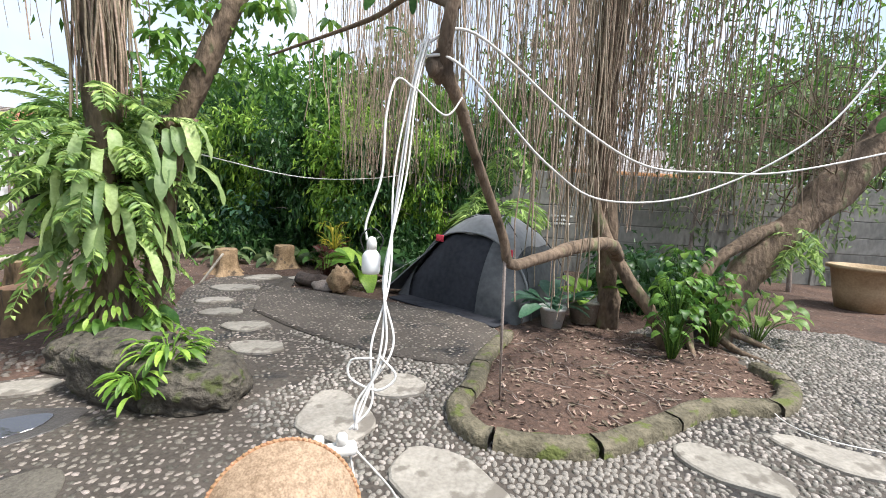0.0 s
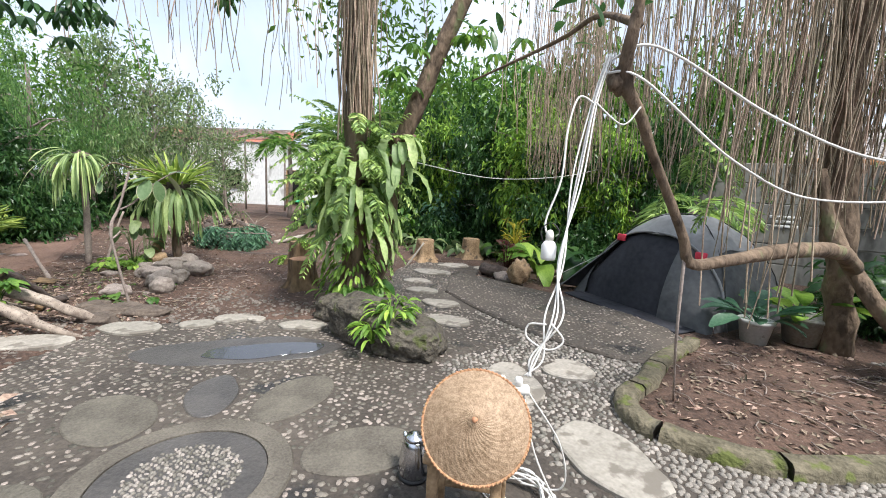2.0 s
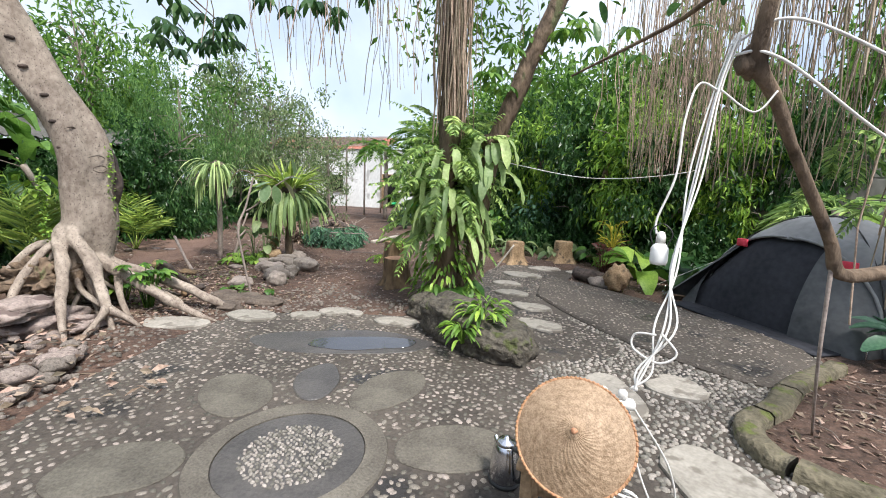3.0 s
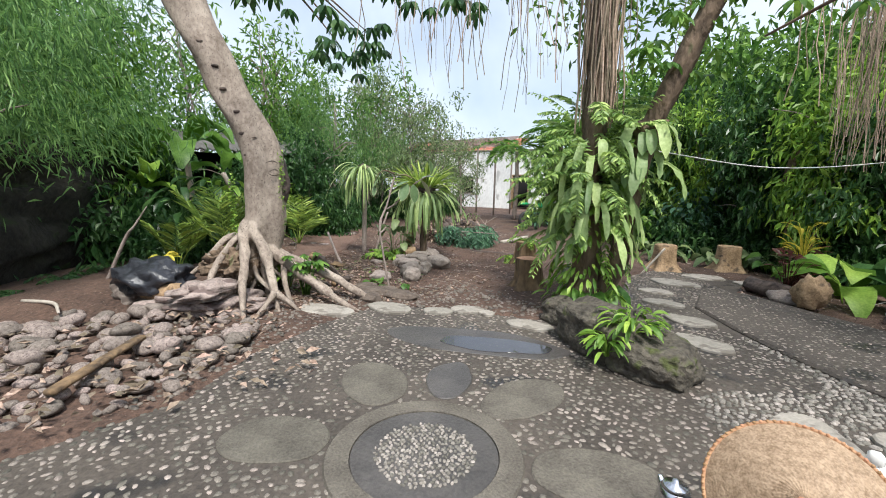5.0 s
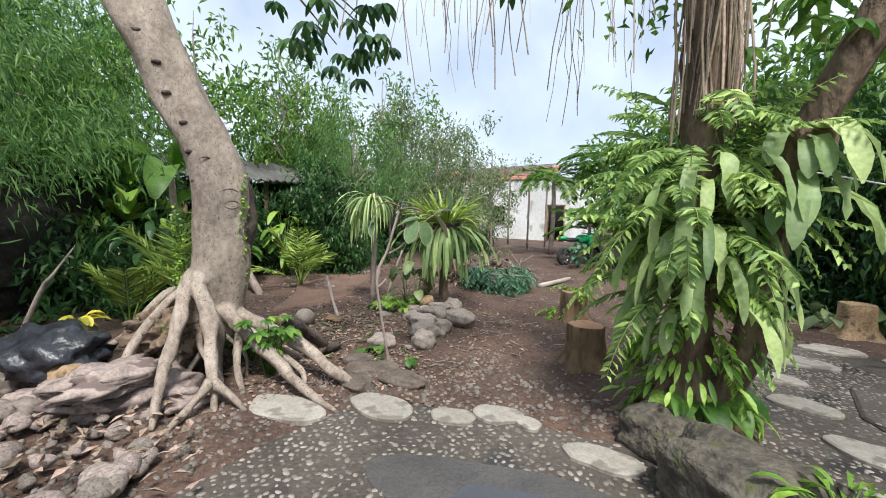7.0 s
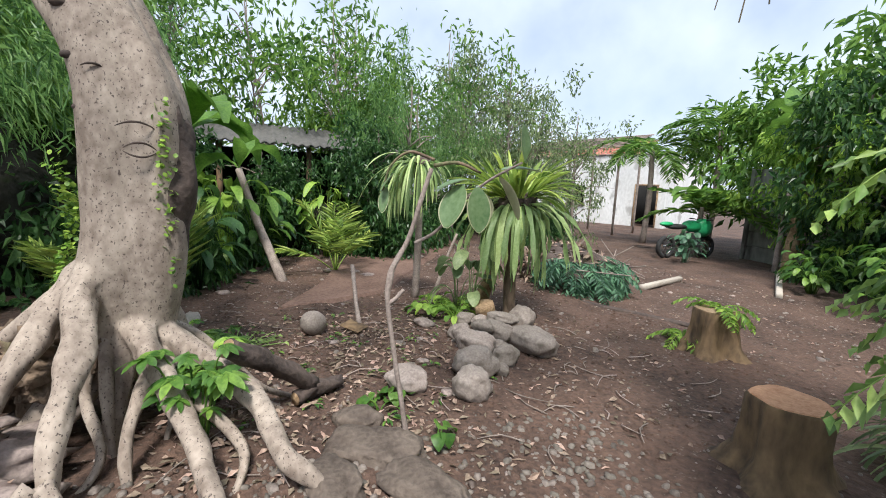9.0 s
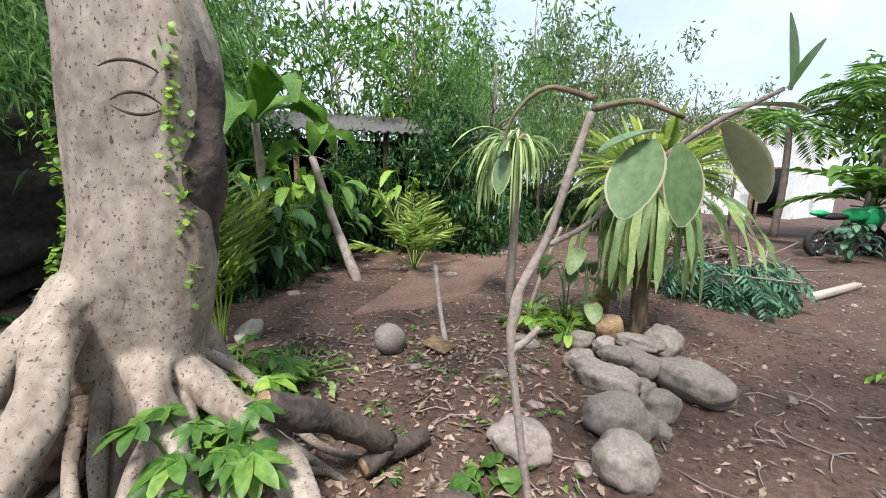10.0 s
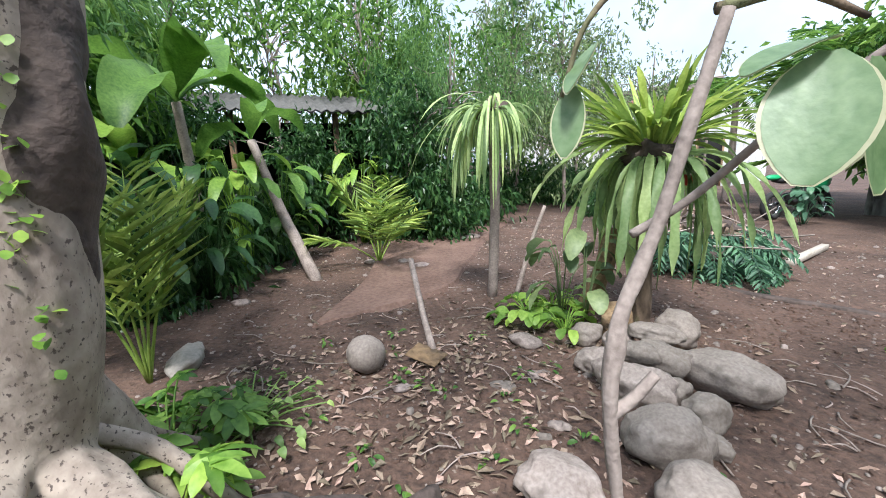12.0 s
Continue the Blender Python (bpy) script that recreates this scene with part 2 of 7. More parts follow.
class Geo:
    """Gathers vertices and faces of one mesh."""
    def __init__(self):
        self.v, self.f, self.n = [], [], 0
    def add(self, verts, faces):
        verts = np.asarray(verts, float).reshape(-1, 3)
        self.v.append(verts)
        self.f += [np.asarray(q) + self.n for q in ([faces] if isinstance(faces, np.ndarray) else faces)]
        self.n += len(verts)
        return self
    def mesh(self, name, material, smooth=True):
        me = bpy.data.meshes.new(name)
        v = np.concatenate(self.v)
        sizes, idx = [], []
        for q in self.f:
            q = q.reshape(-1, q.shape[-1]) if q.ndim > 1 else q.reshape(1, -1)
            sizes.append(np.full(len(q), q.shape[1]))
            idx.append(q.ravel())
        sizes, idx = np.concatenate(sizes), np.concatenate(idx)
        me.vertices.add(len(v))
        me.vertices.foreach_set("co", v.astype(np.float32).ravel())
        me.loops.add(len(idx))
        me.loops.foreach_set("vertex_index", idx.astype(np.int32))
        me.polygons.add(len(sizes))
        me.polygons.foreach_set("loop_start", np.concatenate([[0], np.cumsum(sizes)[:-1]]).astype(np.int32))
        me.update(calc_edges=True)
        me.polygons.foreach_set("use_smooth", np.full(len(sizes), smooth))
        me.validate()
        me.materials.append(material)
        return me

def thing(name, loc, label, category, group="", kind="", rz=0.0):
    ob = new(name)
    ob.matrix_world = pose(*loc, 0, 0, rz)
    ob.empty_display_size = 0.1
    return tagged(ob, label, category, group, kind)

def part(name, geo, material, parent, label="", smooth=True):
    ob = new(name, geo if isinstance(geo, bpy.types.Mesh) else geo.mesh(name, material, smooth))
    ob.parent = parent
    return tagged(ob, label)

def single(name, geo, material, loc, label, category, group="", kind="", smooth=True, rz=0.0):
    ob = new(name, geo if isinstance(geo, bpy.types.Mesh) else geo.mesh(name, material, smooth))
    ob.matrix_world = pose(*loc, 0, 0, rz)
    return tagged(ob, label, category, group, kind)

def smoothpath(points, k=6):
    """Catmull-Rom through the points."""
    p = np.asarray(points, float)
    if len(p) < 3:
        return np.array([p[0] + (p[-1] - p[0]) * s for s in np.linspace(0, 1, k + 1)])
    q = np.vstack([2 * p[0] - p[1], p, 2 * p[-1] - p[-2]])
    out = []
    for i in range(1, len(q) - 2):
        a, b, c, d = q[i - 1:i + 3]
        for s in np.linspace(0, 1, k, endpoint=False):
            out.append(0.5 * (2 * b + (c - a) * s + (2 * a - 5 * b + 4 * c - d) * s * s + (3 * b - a - 3 * c + d) * s ** 3))
    return np.array(out + [p[-1]])

def tube(geo, points, radii, sides=8, rough=0.0, k=6, freq=6.0, lobes=0.0):
    """A swept tube with tapering radii; rough: uneven skin; lobes: fluting."""
    pts = smoothpath(points, k)
    r = np.interp(np.linspace(0, 1, len(pts)), np.linspace(0, 1, len(radii)), radii) if np.ndim(radii) else np.full(len(pts), radii)
    t = unit(np.gradient(pts, axis=0))
    ref = np.array((1.0, 0, 0)) if abs(t[0][2]) > 0.7 else UP
    u = unit(np.cross(t, ref)); w = np.cross(t, u)
    a = np.linspace(0, 2 * np.pi, sides, endpoint=False)
    rr = r[:, None] * np.ones(sides)
    if rough:
        ph = R.rand() * 50
        for i, p in enumerate(pts):
            for j in range(sides):
                rr[i, j] *= 1 + rough * noise.noise(Vector((p[0] * freq + np.cos(a[j]) * 1.2 + ph, p[1] * freq + np.sin(a[j]) * 1.2, p[2] * freq * 0.6)))
    if lobes:
        rr *= 1 + lobes * np.cos(3 * a + 1)[None, :]
    v = pts[:, None, :] + rr[:, :, None] * (np.cos(a)[None, :, None] * u[:, None, :] + np.sin(a)[None, :, None] * w[:, None, :])
    n = len(pts)
    i, j = np.meshgrid(np.arange(n - 1), np.arange(sides), indexing="ij")
    q = np.stack([i * sides + j, i * sides + (j + 1) % sides, (i + 1) * sides + (j + 1) % sides, (i + 1) * sides + j], -1).reshape(-1, 4)
    return geo.add(v, [q, np.arange(sides)[::-1].reshape(1, -1), ((n - 1) * sides + np.arange(sides)).reshape(1, -1)])

def thin(geo, paths, radius):
    """Many thin three-sided strands at once: paths (N, K, 3)."""
    p = np.asarray(paths, float)
    N, K, _ = p.shape
    rad = np.broadcast_to(np.asarray(radius, float).reshape(-1, 1, 1), (N, K, 1))
    offs = [np.array((np.cos(x), np.sin(x), 0)) for x in (0.3, 2.4, 4.5)]
    v = np.stack([p + rad * o for o in offs], 2).reshape(-1, 3)
    base = (np.arange(N) * K * 3)[:, None, None]
    i, j = np.meshgrid(np.arange(K - 1), np.arange(3), indexing="ij")
    q = np.stack([i * 3 + j, i * 3 + (j + 1) % 3, (i + 1) * 3 + (j + 1) % 3, (i + 1) * 3 + j], -1).reshape(1, -1, 4)
    return geo.add(v, (base + q).reshape(-1, 4))

_ICO = {}
def ico(level):
    if level not in _ICO:
        bm = bmesh.new()
        bmesh.ops.create_icosphere(bm, subdivisions=level, radius=1)
        bm.verts.ensure_lookup_table()
        _ICO[level] = (np.array([v.co for v in bm.verts]), np.array([[v.index for v in f.verts] for f in bm.faces]))
        bm.free()
    return _ICO[level]

def blob(geo, c, r, level=3, rough=0.25, freq=1.3, flat=0.0, seed=0.0, rz=0.0, crag=1.0, boxy=1.0):
    """An uneven rounded rock; flat cuts the underside; boxy under 1 squares it."""
    v, f = ico(level)
    v = np.sign(v) * np.abs(v) ** boxy
    d = np.array([1 + rough * (noise.noise(Vector(p * freq) + Vector((seed, 3.1, 0))) + 0.5 * noise.noise(Vector(p * freq * 2.7) + Vector((0, seed, 9))) + 0.3 * crag * abs(noise.noise(Vector(p * freq * 5.5) + Vector((seed, 0, 4))))) for p in v])
    v *= d[:, None]
    if flat:
        v[:, 2] = np.maximum(v[:, 2], -flat)
    v *= np.asarray(r, float)
    c_, s_ = np.cos(rz), np.sin(rz)
    v = np.stack([v[:, 0] * c_ - v[:, 1] * s_, v[:, 0] * s_ + v[:, 1] * c_, v[:, 2]], 1)
    return geo.add(v + np.asarray(c, float), f)

def lathe(geo, profile, c=(0, 0, 0), sides=24, squash=1.0):
    a = np.linspace(0, 2 * np.pi, sides, endpoint=False)
    pr = np.asarray(profile, float)
    v = np.stack([pr[:, 0:1] * np.cos(a), pr[:, 0:1] * np.sin(a) * squash, np.repeat(pr[:, 1:2], sides, 1)], -1) + np.asarray(c, float)
    n = len(pr)
    i, j = np.meshgrid(np.arange(n - 1), np.arange(sides), indexing="ij")
    q = np.stack([i * sides + j, i * sides + (j + 1) % sides, (i + 1) * sides + (j + 1) % sides, (i + 1) * sides + j], -1).reshape(-1, 4)
    return geo.add(v, [q, np.arange(sides)[::-1].reshape(1, -1), ((n - 1) * sides + np.arange(sides)).reshape(1, -1)])

def box(geo, size, c=(0, 0, 0), bevel=0.01, rot=None):
    bm = bmesh.new()
    bmesh.ops.create_cube(bm, size=1)
    bmesh.ops.scale(bm, vec=size, verts=bm.verts)
    if bevel:
        bmesh.ops.bevel(bm, geom=bm.edges[:], offset=min(bevel, 0.45 * min(size)), segments=1, affect="EDGES")
    m = Matrix.Translation(c) @ (rot or Matrix())
    bm.transform(m)
    bm.verts.index_update()
    geo.add([v.co for v in bm.verts], [np.array([v.index for v in f.verts]).reshape(1, -1) for f in bm.faces])
    bm.free()
    return geo

def slab(geo, outline, z0, z1, edge=0.015):
    """A flat stone with a softened rim on an outline given in plan."""
    o = np.asarray(outline, float)
    n, c = len(o), o.mean(0)
    inner = c + (o - c) * (1 - edge / np.maximum(np.linalg.norm(o - c, axis=1, keepdims=True), 1e-6))
    v = np.vstack([np.c_[o, np.full(n, z0)], np.c_[o, np.full(n, z1 - edge * 0.7)], np.c_[inner, np.full(n, z1)]])
    j = np.arange(n); k = (j + 1) % n
    q = np.vstack([np.stack([j, k, k + n, j + n], 1), np.stack([j + n, k + n, k + 2 * n, j + 2 * n], 1)])
    return geo.add(v, [q, (2 * n + j).reshape(1, -1)])

def wobble(rx, ry, n=26, amp=0.12, rz=0.0, seed=0.0):
    a = np.linspace(0, 2 * np.pi, n, endpoint=False)
    r = np.array([1 + amp * 2 * noise.noise(Vector((np.cos(x) * 1.1 + seed, np.sin(x) * 1.1, seed * 0.7))) for x in a])
    x, y = rx * r * np.cos(a), ry * r * np.sin(a)
    return np.stack([x * np.cos(rz) - y * np.sin(rz), x * np.sin(rz) + y * np.cos(rz)], 1)

def smallleaves(geo, p, d, length, width, fold=0.25):
    """Folded rhombic leaves: base points p, directions d."""
    N = len(p)
    d = unit(d)
    side = unit(np.cross(d, UP + 0.6 * R.randn(N, 3)))
    nrm = np.cross(side, d)
    L = np.broadcast_to(np.asarray(length, float).reshape(-1, 1), (N, 1)); W = np.broadcast_to(np.asarray(width, float).reshape(-1, 1), (N, 1))
    mid = p + d * L * 0.45
    v = np.stack([p, mid + side * W * 0.5 + nrm * W * fold, p + d * L - nrm * L * 0.12, mid - side * W * 0.5 + nrm * W * fold], 1).reshape(-1, 3)
    b = (np.arange(N) * 4)[:, None]
    return geo.add(v, np.vstack([b + np.array([[0, 1, 2]]), b + np.array([[0, 2, 3]])]))

def arc(p, d, L, droop, n=8):
    p, d = np.array(p, float), unit(d)
    out = [p]
    for i in range(n):
        d = unit(d + np.array((0, 0, -droop / n)))
        p = p + d * L / n
        out.append(p)
    return np.array(out)

def ribbon(geo, pts, width, fold=0.2, wave=0.0, profile=None):
    """A leaf blade along a path with a creased midrib."""
    pts = np.asarray(pts, float)
    n = len(pts)
    s = np.linspace(0, 1, n)
    w = width * (profile(s) if profile else np.sin(np.pi * np.clip(s * 0.93 + 0.07, 0, 1)) ** 0.6)
    t = unit(np.gradient(pts, axis=0))
    side = unit(np.cross(t, UP + 0.02)); nrm = np.cross(side, t)
    side = unit(side + nrm * R.uniform(-0.5, 0.5))
    nrm = np.cross(side, t)
    up = w[:, None] * nrm * fold
    ripple = nrm * (wave * np.sin(s * 17 + R.rand() * 6) * w)[:, None]
    v = np.stack([pts + side * w[:, None] * 0.5 + up + ripple, pts, pts - side * w[:, None] * 0.5 + up - ripple], 1).reshape(-1, 3)
    i = np.arange(n - 1)[:, None] * 3
    return geo.add(v, np.vstack([i + np.array([[0, 1, 4, 3]]), i + np.array([[1, 2, 5, 4]])]))

def frond(geo, p, d, L, leaflet, width, droop=1.0, pairs=14, lean=0.5, rachis=0.006, sag=0.35, start=0.12):
    """A feathery frond: midrib with leaflets on both sides."""
    pts = arc(p, d, L, droop, 10)
    tube(geo, pts, [rachis, rachis * 0.3], 4, k=1)
    s = np.linspace(start, 1, pairs)
    base = np.stack([np.interp(s * 10, np.arange(11), pts[:, k]) for k in range(3)], 1)
    t = unit(np.stack([np.interp(s * 10, np.arange(11), np.gradient(pts, axis=0)[:, k]) for k in range(3)], 1))
    side = unit(np.cross(t, UP + 0.01))
    ll = leaflet * np.sin(np.pi * np.clip(0.15 + (s - start) / (1 - start) * 0.75, 0, 1)) ** 0.7
    for sg in (1, -1):
        smallleaves(geo, base, unit(side * sg + t * lean - UP * sag + 0.12 * R.randn(len(s), 3)), ll, width)
    return geo

# ---- setting: ground and paving ----
def inside(px, py, poly):
    poly = np.asarray(poly, float)
    ok = np.zeros(px.shape, bool)
    x1, y1 = poly[-1]
    for x2, y2 in poly:
        ok ^= ((y1 > py) != (y2 > py)) & (px < (x2 - x1) * (py - y1) / (y2 - y1 + 1e-12) + x1)
        x1, y1 = x2, y2
    return ok

PAVE = [(-3.0, -0.9), (-3.15, -0.3), (-3.7, 0.2), (-4.15, 0.95), (-4.45, 1.75), (-3.9, 2.35), (-3.1, 2.95), (-2.6, 3.7), (-3.2, 4.7), (-3.8, 6.0),
        (-3.9, 7.2), (-2.6, 7.3), (-2.4, 6.4), (-0.6, 5.75), (0.3, 5.4), (0.85, 4.5), (2.0, 4.7), (3.3, 5.6), (5.5, 5.4), (6.5, 4.0), (6.0, -3.0), (0, -4.0), (-2.5, -3.0)]
BED = [(0.78, 4.5), (0.45, 3.75), (0.32, 3.2), (0.17, 2.8), (0.26, 2.48), (0.54, 2.37), (1.0, 2.38), (1.48, 2.62), (2.1, 2.98), (2.72, 3.07), (3.12, 3.5), (3.15, 3.9), (3.35, 4.7), (2.2, 5.0)]
CONC = [(-2.35, 5.0), (-1.75, 4.5), (-1.27, 4.15), (-0.8, 3.88), (-0.39, 3.73), (0.05, 3.62), (0.4, 3.66), (0.62, 4.0), (0.74, 4.35), (0.6, 4.9), (0.1, 5.35), (-0.6, 5.7), (-1.5, 6.0), (-2.3, 6.3), (-2.6, 5.7)]

def axis(lo, hi, step, far_lo, far_hi):
    core = np.arange(lo, hi, step)
    return np.concatenate([[far_lo, far_lo / 3, lo - 20, lo - 8, lo - 4, lo - 2, lo - 1], core, [hi + 1, hi + 2, hi + 4, hi + 8, hi + 20, far_hi / 3, far_hi]])

gx, gy = np.meshgrid(axis(-18, 8, 0.1, -600, 600), axis(-3.5, 13, 0.1, -600, 600), indexing="ij")
near = (gx > -18.5) & (gx < 8.5) & (gy > -4) & (gy < 13.5)
gz = np.zeros(gx.shape)
for idx in np.argwhere(near):
    x, y = gx[tuple(idx)], gy[tuple(idx)]
    gz[tuple(idx)] = 0.035 * noise.noise(Vector((x * 0.9, y * 0.9, 2))) + 0.022 * noise.noise(Vector((x * 4, y * 4, 5))) + 0.01
gz[inside(gx, gy, PAVE)] = -0.03
gz[inside(gx, gy, BED)] += 0.05
gz += 0.18 * np.exp(-(((gx + 6.6) / 1.0) ** 2 + ((gy + 0.9) / 0.9) ** 2)) * near
gz += 0.10 * np.exp(-(((gx + 8.2) / 0.9) ** 2 + ((gy - 5.7) / 0.8) ** 2)) * near
n0, n1 = gx.shape
ii, jj = np.meshgrid(np.arange(n0 - 1), np.arange(n1 - 1), indexing="ij")
G = Geo().add(np.stack([gx, gy, gz], -1), np.stack([ii * n1 + jj, (ii + 1) * n1 + jj, (ii + 1) * n1 + jj + 1, ii * n1 + jj + 1], -1).reshape(-1, 4))
ground = single("ground", G, M_SOIL, (0, 0, 0), "bare damp dark brown garden soil", "ground", kind="structure")

def ground_z(x, y):
    i, j = np.searchsorted(gx[:, 0], x), np.searchsorted(gy[0], y)
    return float(gz[min(i, n0 - 1), min(j, n1 - 1)])

pavement = single("pavement", slab(Geo(), PAVE, -0.1, 0.012, 0.02), M_PAVE, (0, 0, 0), "dark mortar terrace set with small river pebbles", "paving", kind="structure", smooth=False)
apron = single("concrete_apron", slab(Geo(), CONC, -0.05, 0.045, 0.03), M_PAVE, (0, 0, 0), "worn raised pebble concrete apron before the tent", "paving", kind="structure", smooth=False)
redpath = Geo()
rp = np.array([(-7.3, 1.2), (-8.6, 1.75), (-10.3, 2.0), (-12.5, 2.6), (-14.5, 3.9), (-15.5, 5.6), (-13, 5.9), (-11.2, 5.0), (-9.6, 4.0), (-8.6, 3.2), (-7.8, 2.6)])
single("earth_path", slab(redpath, smoothpath(np.vstack([rp, rp[:1]]), 5)[:-1], -0.1, 0.05, 0.5), M_RED, (0, 0, 0), "reddish trodden earth path between plantings", "path", kind="structure", smooth=False)

# flower medallion of concrete in the terrace
RC = np.array((-1.83, 0.74))
def disc(r0, r1, z, mat_, name, label, n=48):
    a = np.linspace(0, 2 * np.pi, n, endpoint=False)
    g = Geo()
    o, i = np.c_[np.cos(a) * r1, np.sin(a) * r1], np.c_[np.cos(a) * r0, np.sin(a) * r0]
    v = np.vstack([np.c_[o, np.zeros(n)], np.c_[o * 0.985, np.full(n, z)], np.c_[i, np.full(n, z)], np.c_[i, np.zeros(n)]])
    j = np.arange(n); k = (j + 1) % n
    for s in range(3):
        g.add(v if s == 0 else np.zeros((0, 3)), np.stack([j + s * n, k + s * n, k + s * n + n, j + s * n + n], 1) - (0 if s == 0 else 4 * n) + (0 if s == 0 else 0))
    ob = new(name, g.mesh(name, mat_, False))
    ob.matrix_world = pose(RC[0], RC[1], 0.012)
    return tagged(ob, label, "paving", kind="structure")
disc(0.4, 0.53, 0.014, M_PETAL, "ring_outer", "pale smooth concrete ring in the terrace")
disc(0.02, 0.4, 0.008, M_CONCD, "ring_inner", "dark damp concrete ring round white pebbles")
PETALS = [(98, 0.9, 0.35, 0.21), (45, 0.88, 0.34, 0.22), (172, 0.88, 0.33, 0.23), (135, 0.88, 0.3, 0.17), (228, 0.86, 0.32, 0.22), (285, 0.86, 0.32, 0.22), (342, 0.86, 0.32, 0.22)]
for ang, rad, a_, b_ in PETALS:
    p = RC + rad * np.array((np.cos(radians(ang)), np.sin(radians(ang))))
    single("petal", slab(Geo(), wobble(a_, b_, 30, 0.07, radians(ang), ang), 0, 0.009, 0.008), M_PETAL if ang != 135 else M_CONCD, (*p, 0.012), "smooth concrete petal set among the pebbles", "paving", "medallion petals", "structure", False)

single("wet_patch", slab(Geo(), wobble(0.82, 0.3, 32, 0.12, radians(38), 4.0), 0, 0.006, 0.004), M_CONCD, (-2.95, 1.98, 0.012), "dark wet hollow in the terrace", "paving", kind="structure", smooth=False)
single("puddle", slab(Geo(), wobble(0.47, 0.17, 40, 0.2, radians(40), 9.0), 0, 0.004, 0.003), M_WATER, (-2.8, 2.06, 0.019), "shallow rain puddle reflecting the sky", "puddle", kind="structure", smooth=False)

# stepping stones
STEPS = [(-1.72, 3.76, 0.27, 0.16, 0), (-0.3, 3.11, 0.2, 0.2, 1), (-0.65, 2.62, 0.34, 0.24, 2), (0.1, 1.97, 0.36, 0.24, 2.4), (1.78, 2.25, 0.28, 0.18, 2.4), (2.6, 2.42, 0.32, 0.17, 2.6), (-4.25, 1.78, 0.3, 0.16, 0.5),
         (-3.85, 2.2, 0.17, 0.11, 0.8), (-3.72, 2.5, 0.2, 0.13, 0.9), (-3.5, 2.62, 0.1, 0.07, 0), (-2.95, 2.74, 0.24, 0.13, 0.7), (-2.12, 4.36, 0.24, 0.16, 0.2), (-2.63, 4.83, 0.25, 0.16, 0.3), (-3.02, 5.35, 0.22, 0.14, 0.4),
         (-3.15, 6.12, 0.33, 0.2, 0.3), (-3.1, 7.0, 0.3, 0.2, 0.5), (-2.4, 7.1, 0.25, 0.17, 0.2), (-4.55, 1.15, 0.3, 0.17, 0.7), (-0.2, 0.3, 0.3, 0.22, 1.0), (3.4, 2.2, 0.3, 0.2, 0.4)]
for i, (x, y, a_, b_, rz) in enumerate(STEPS):
    single("stepping_stone", slab(Geo(), wobble(a_, b_, 22, 0.16, rz, i * 2.3), -0.04, 0.032, 0.014), M_STEP, (x, y, 0.01), "pale flat stepping stone set in pebbles", "stepping stone", "stepping stones", "", False)
ELL = [(x, y, max(a_, b_) * 0.96, min(a_, b_) * 1.05, rz) for x, y, a_, b_, rz in STEPS] + [(*(RC + rad * np.array((np.cos(radians(g)), np.sin(radians(g))))), a_, b_, radians(g)) for g, rad, a_, b_ in PETALS] + [(*RC, 0.53, 0.53, 0), (-2.95, 1.98, 0.8, 0.3, radians(38))]

# pebbles: loose pale ones near the bed, worn ones pressed into the terrace
def pebble_template(n=7):
    a = np.linspace(0, 2 * np.pi, n, endpoint=False)
    v = np.vstack([np.c_[np.cos(a), np.sin(a), np.full(n, -0.3)], np.c_[0.82 * np.cos(a + 0.2), 0.82 * np.sin(a + 0.2), np.full(n, 0.42)], [[0, 0, 0.72]]])
    j = np.arange(n); k = (j + 1) % n
    f = np.vstack([np.stack([j, k, k + n], 1), np.stack([j, k + n, j + n], 1), np.stack([j + n, k + n, np.full(n, 2 * n)], 1)])
    return v, f
PV, PF = pebble_template()

def scatter_pebbles(x, y, size, height, z=0.012):
    N = len(x)
    rz = R.rand(N) * 6.28
    sx, sy = size * R.uniform(0.8, 1.25, N), size * R.uniform(0.55, 0.9, N)
    v = PV[None] * np.stack([sx, sy, height], 1)[:, None, :] * (1 + 0.12 * R.randn(N, len(PV), 1))
    c, s = np.cos(rz)[:, None], np.sin(rz)[:, None]
    v = np.stack([v[..., 0] * c - v[..., 1] * s + x[:, None], v[..., 0] * s + v[..., 1] * c + y[:, None], v[..., 2] + z], -1)
    f = (np.arange(N) * len(PV))[:, None, None] + PF[None]
    return Geo().add(v.reshape(-1, 3), f.reshape(-1, 3))

def free(x, y):
    ok = inside(x, y, PAVE) & ~inside(x, y, BED) & ~inside(x, y, CONC)
    for ex, ey, a_, b_, rz in ELL:
        dx, dy = x - ex, y - ey
        u, w = dx * np.cos(rz) + dy * np.sin(rz), -dx * np.sin(rz) + dy * np.cos(rz)
        ok &= (u / a_) ** 2 + (w / b_) ** 2 > 1
    return ok

def grid_points(x0, x1, y0, y1, step):
    x, y = np.meshgrid(np.arange(x0, x1, step), np.arange(y0, y1, step), indexing="ij")
    x[:, ::2] += step / 2
    x, y = x.ravel() + R.uniform(-0.3, 0.3, x.size) * step, y.ravel() + R.uniform(-0.3, 0.3, y.size) * step
    return x, y

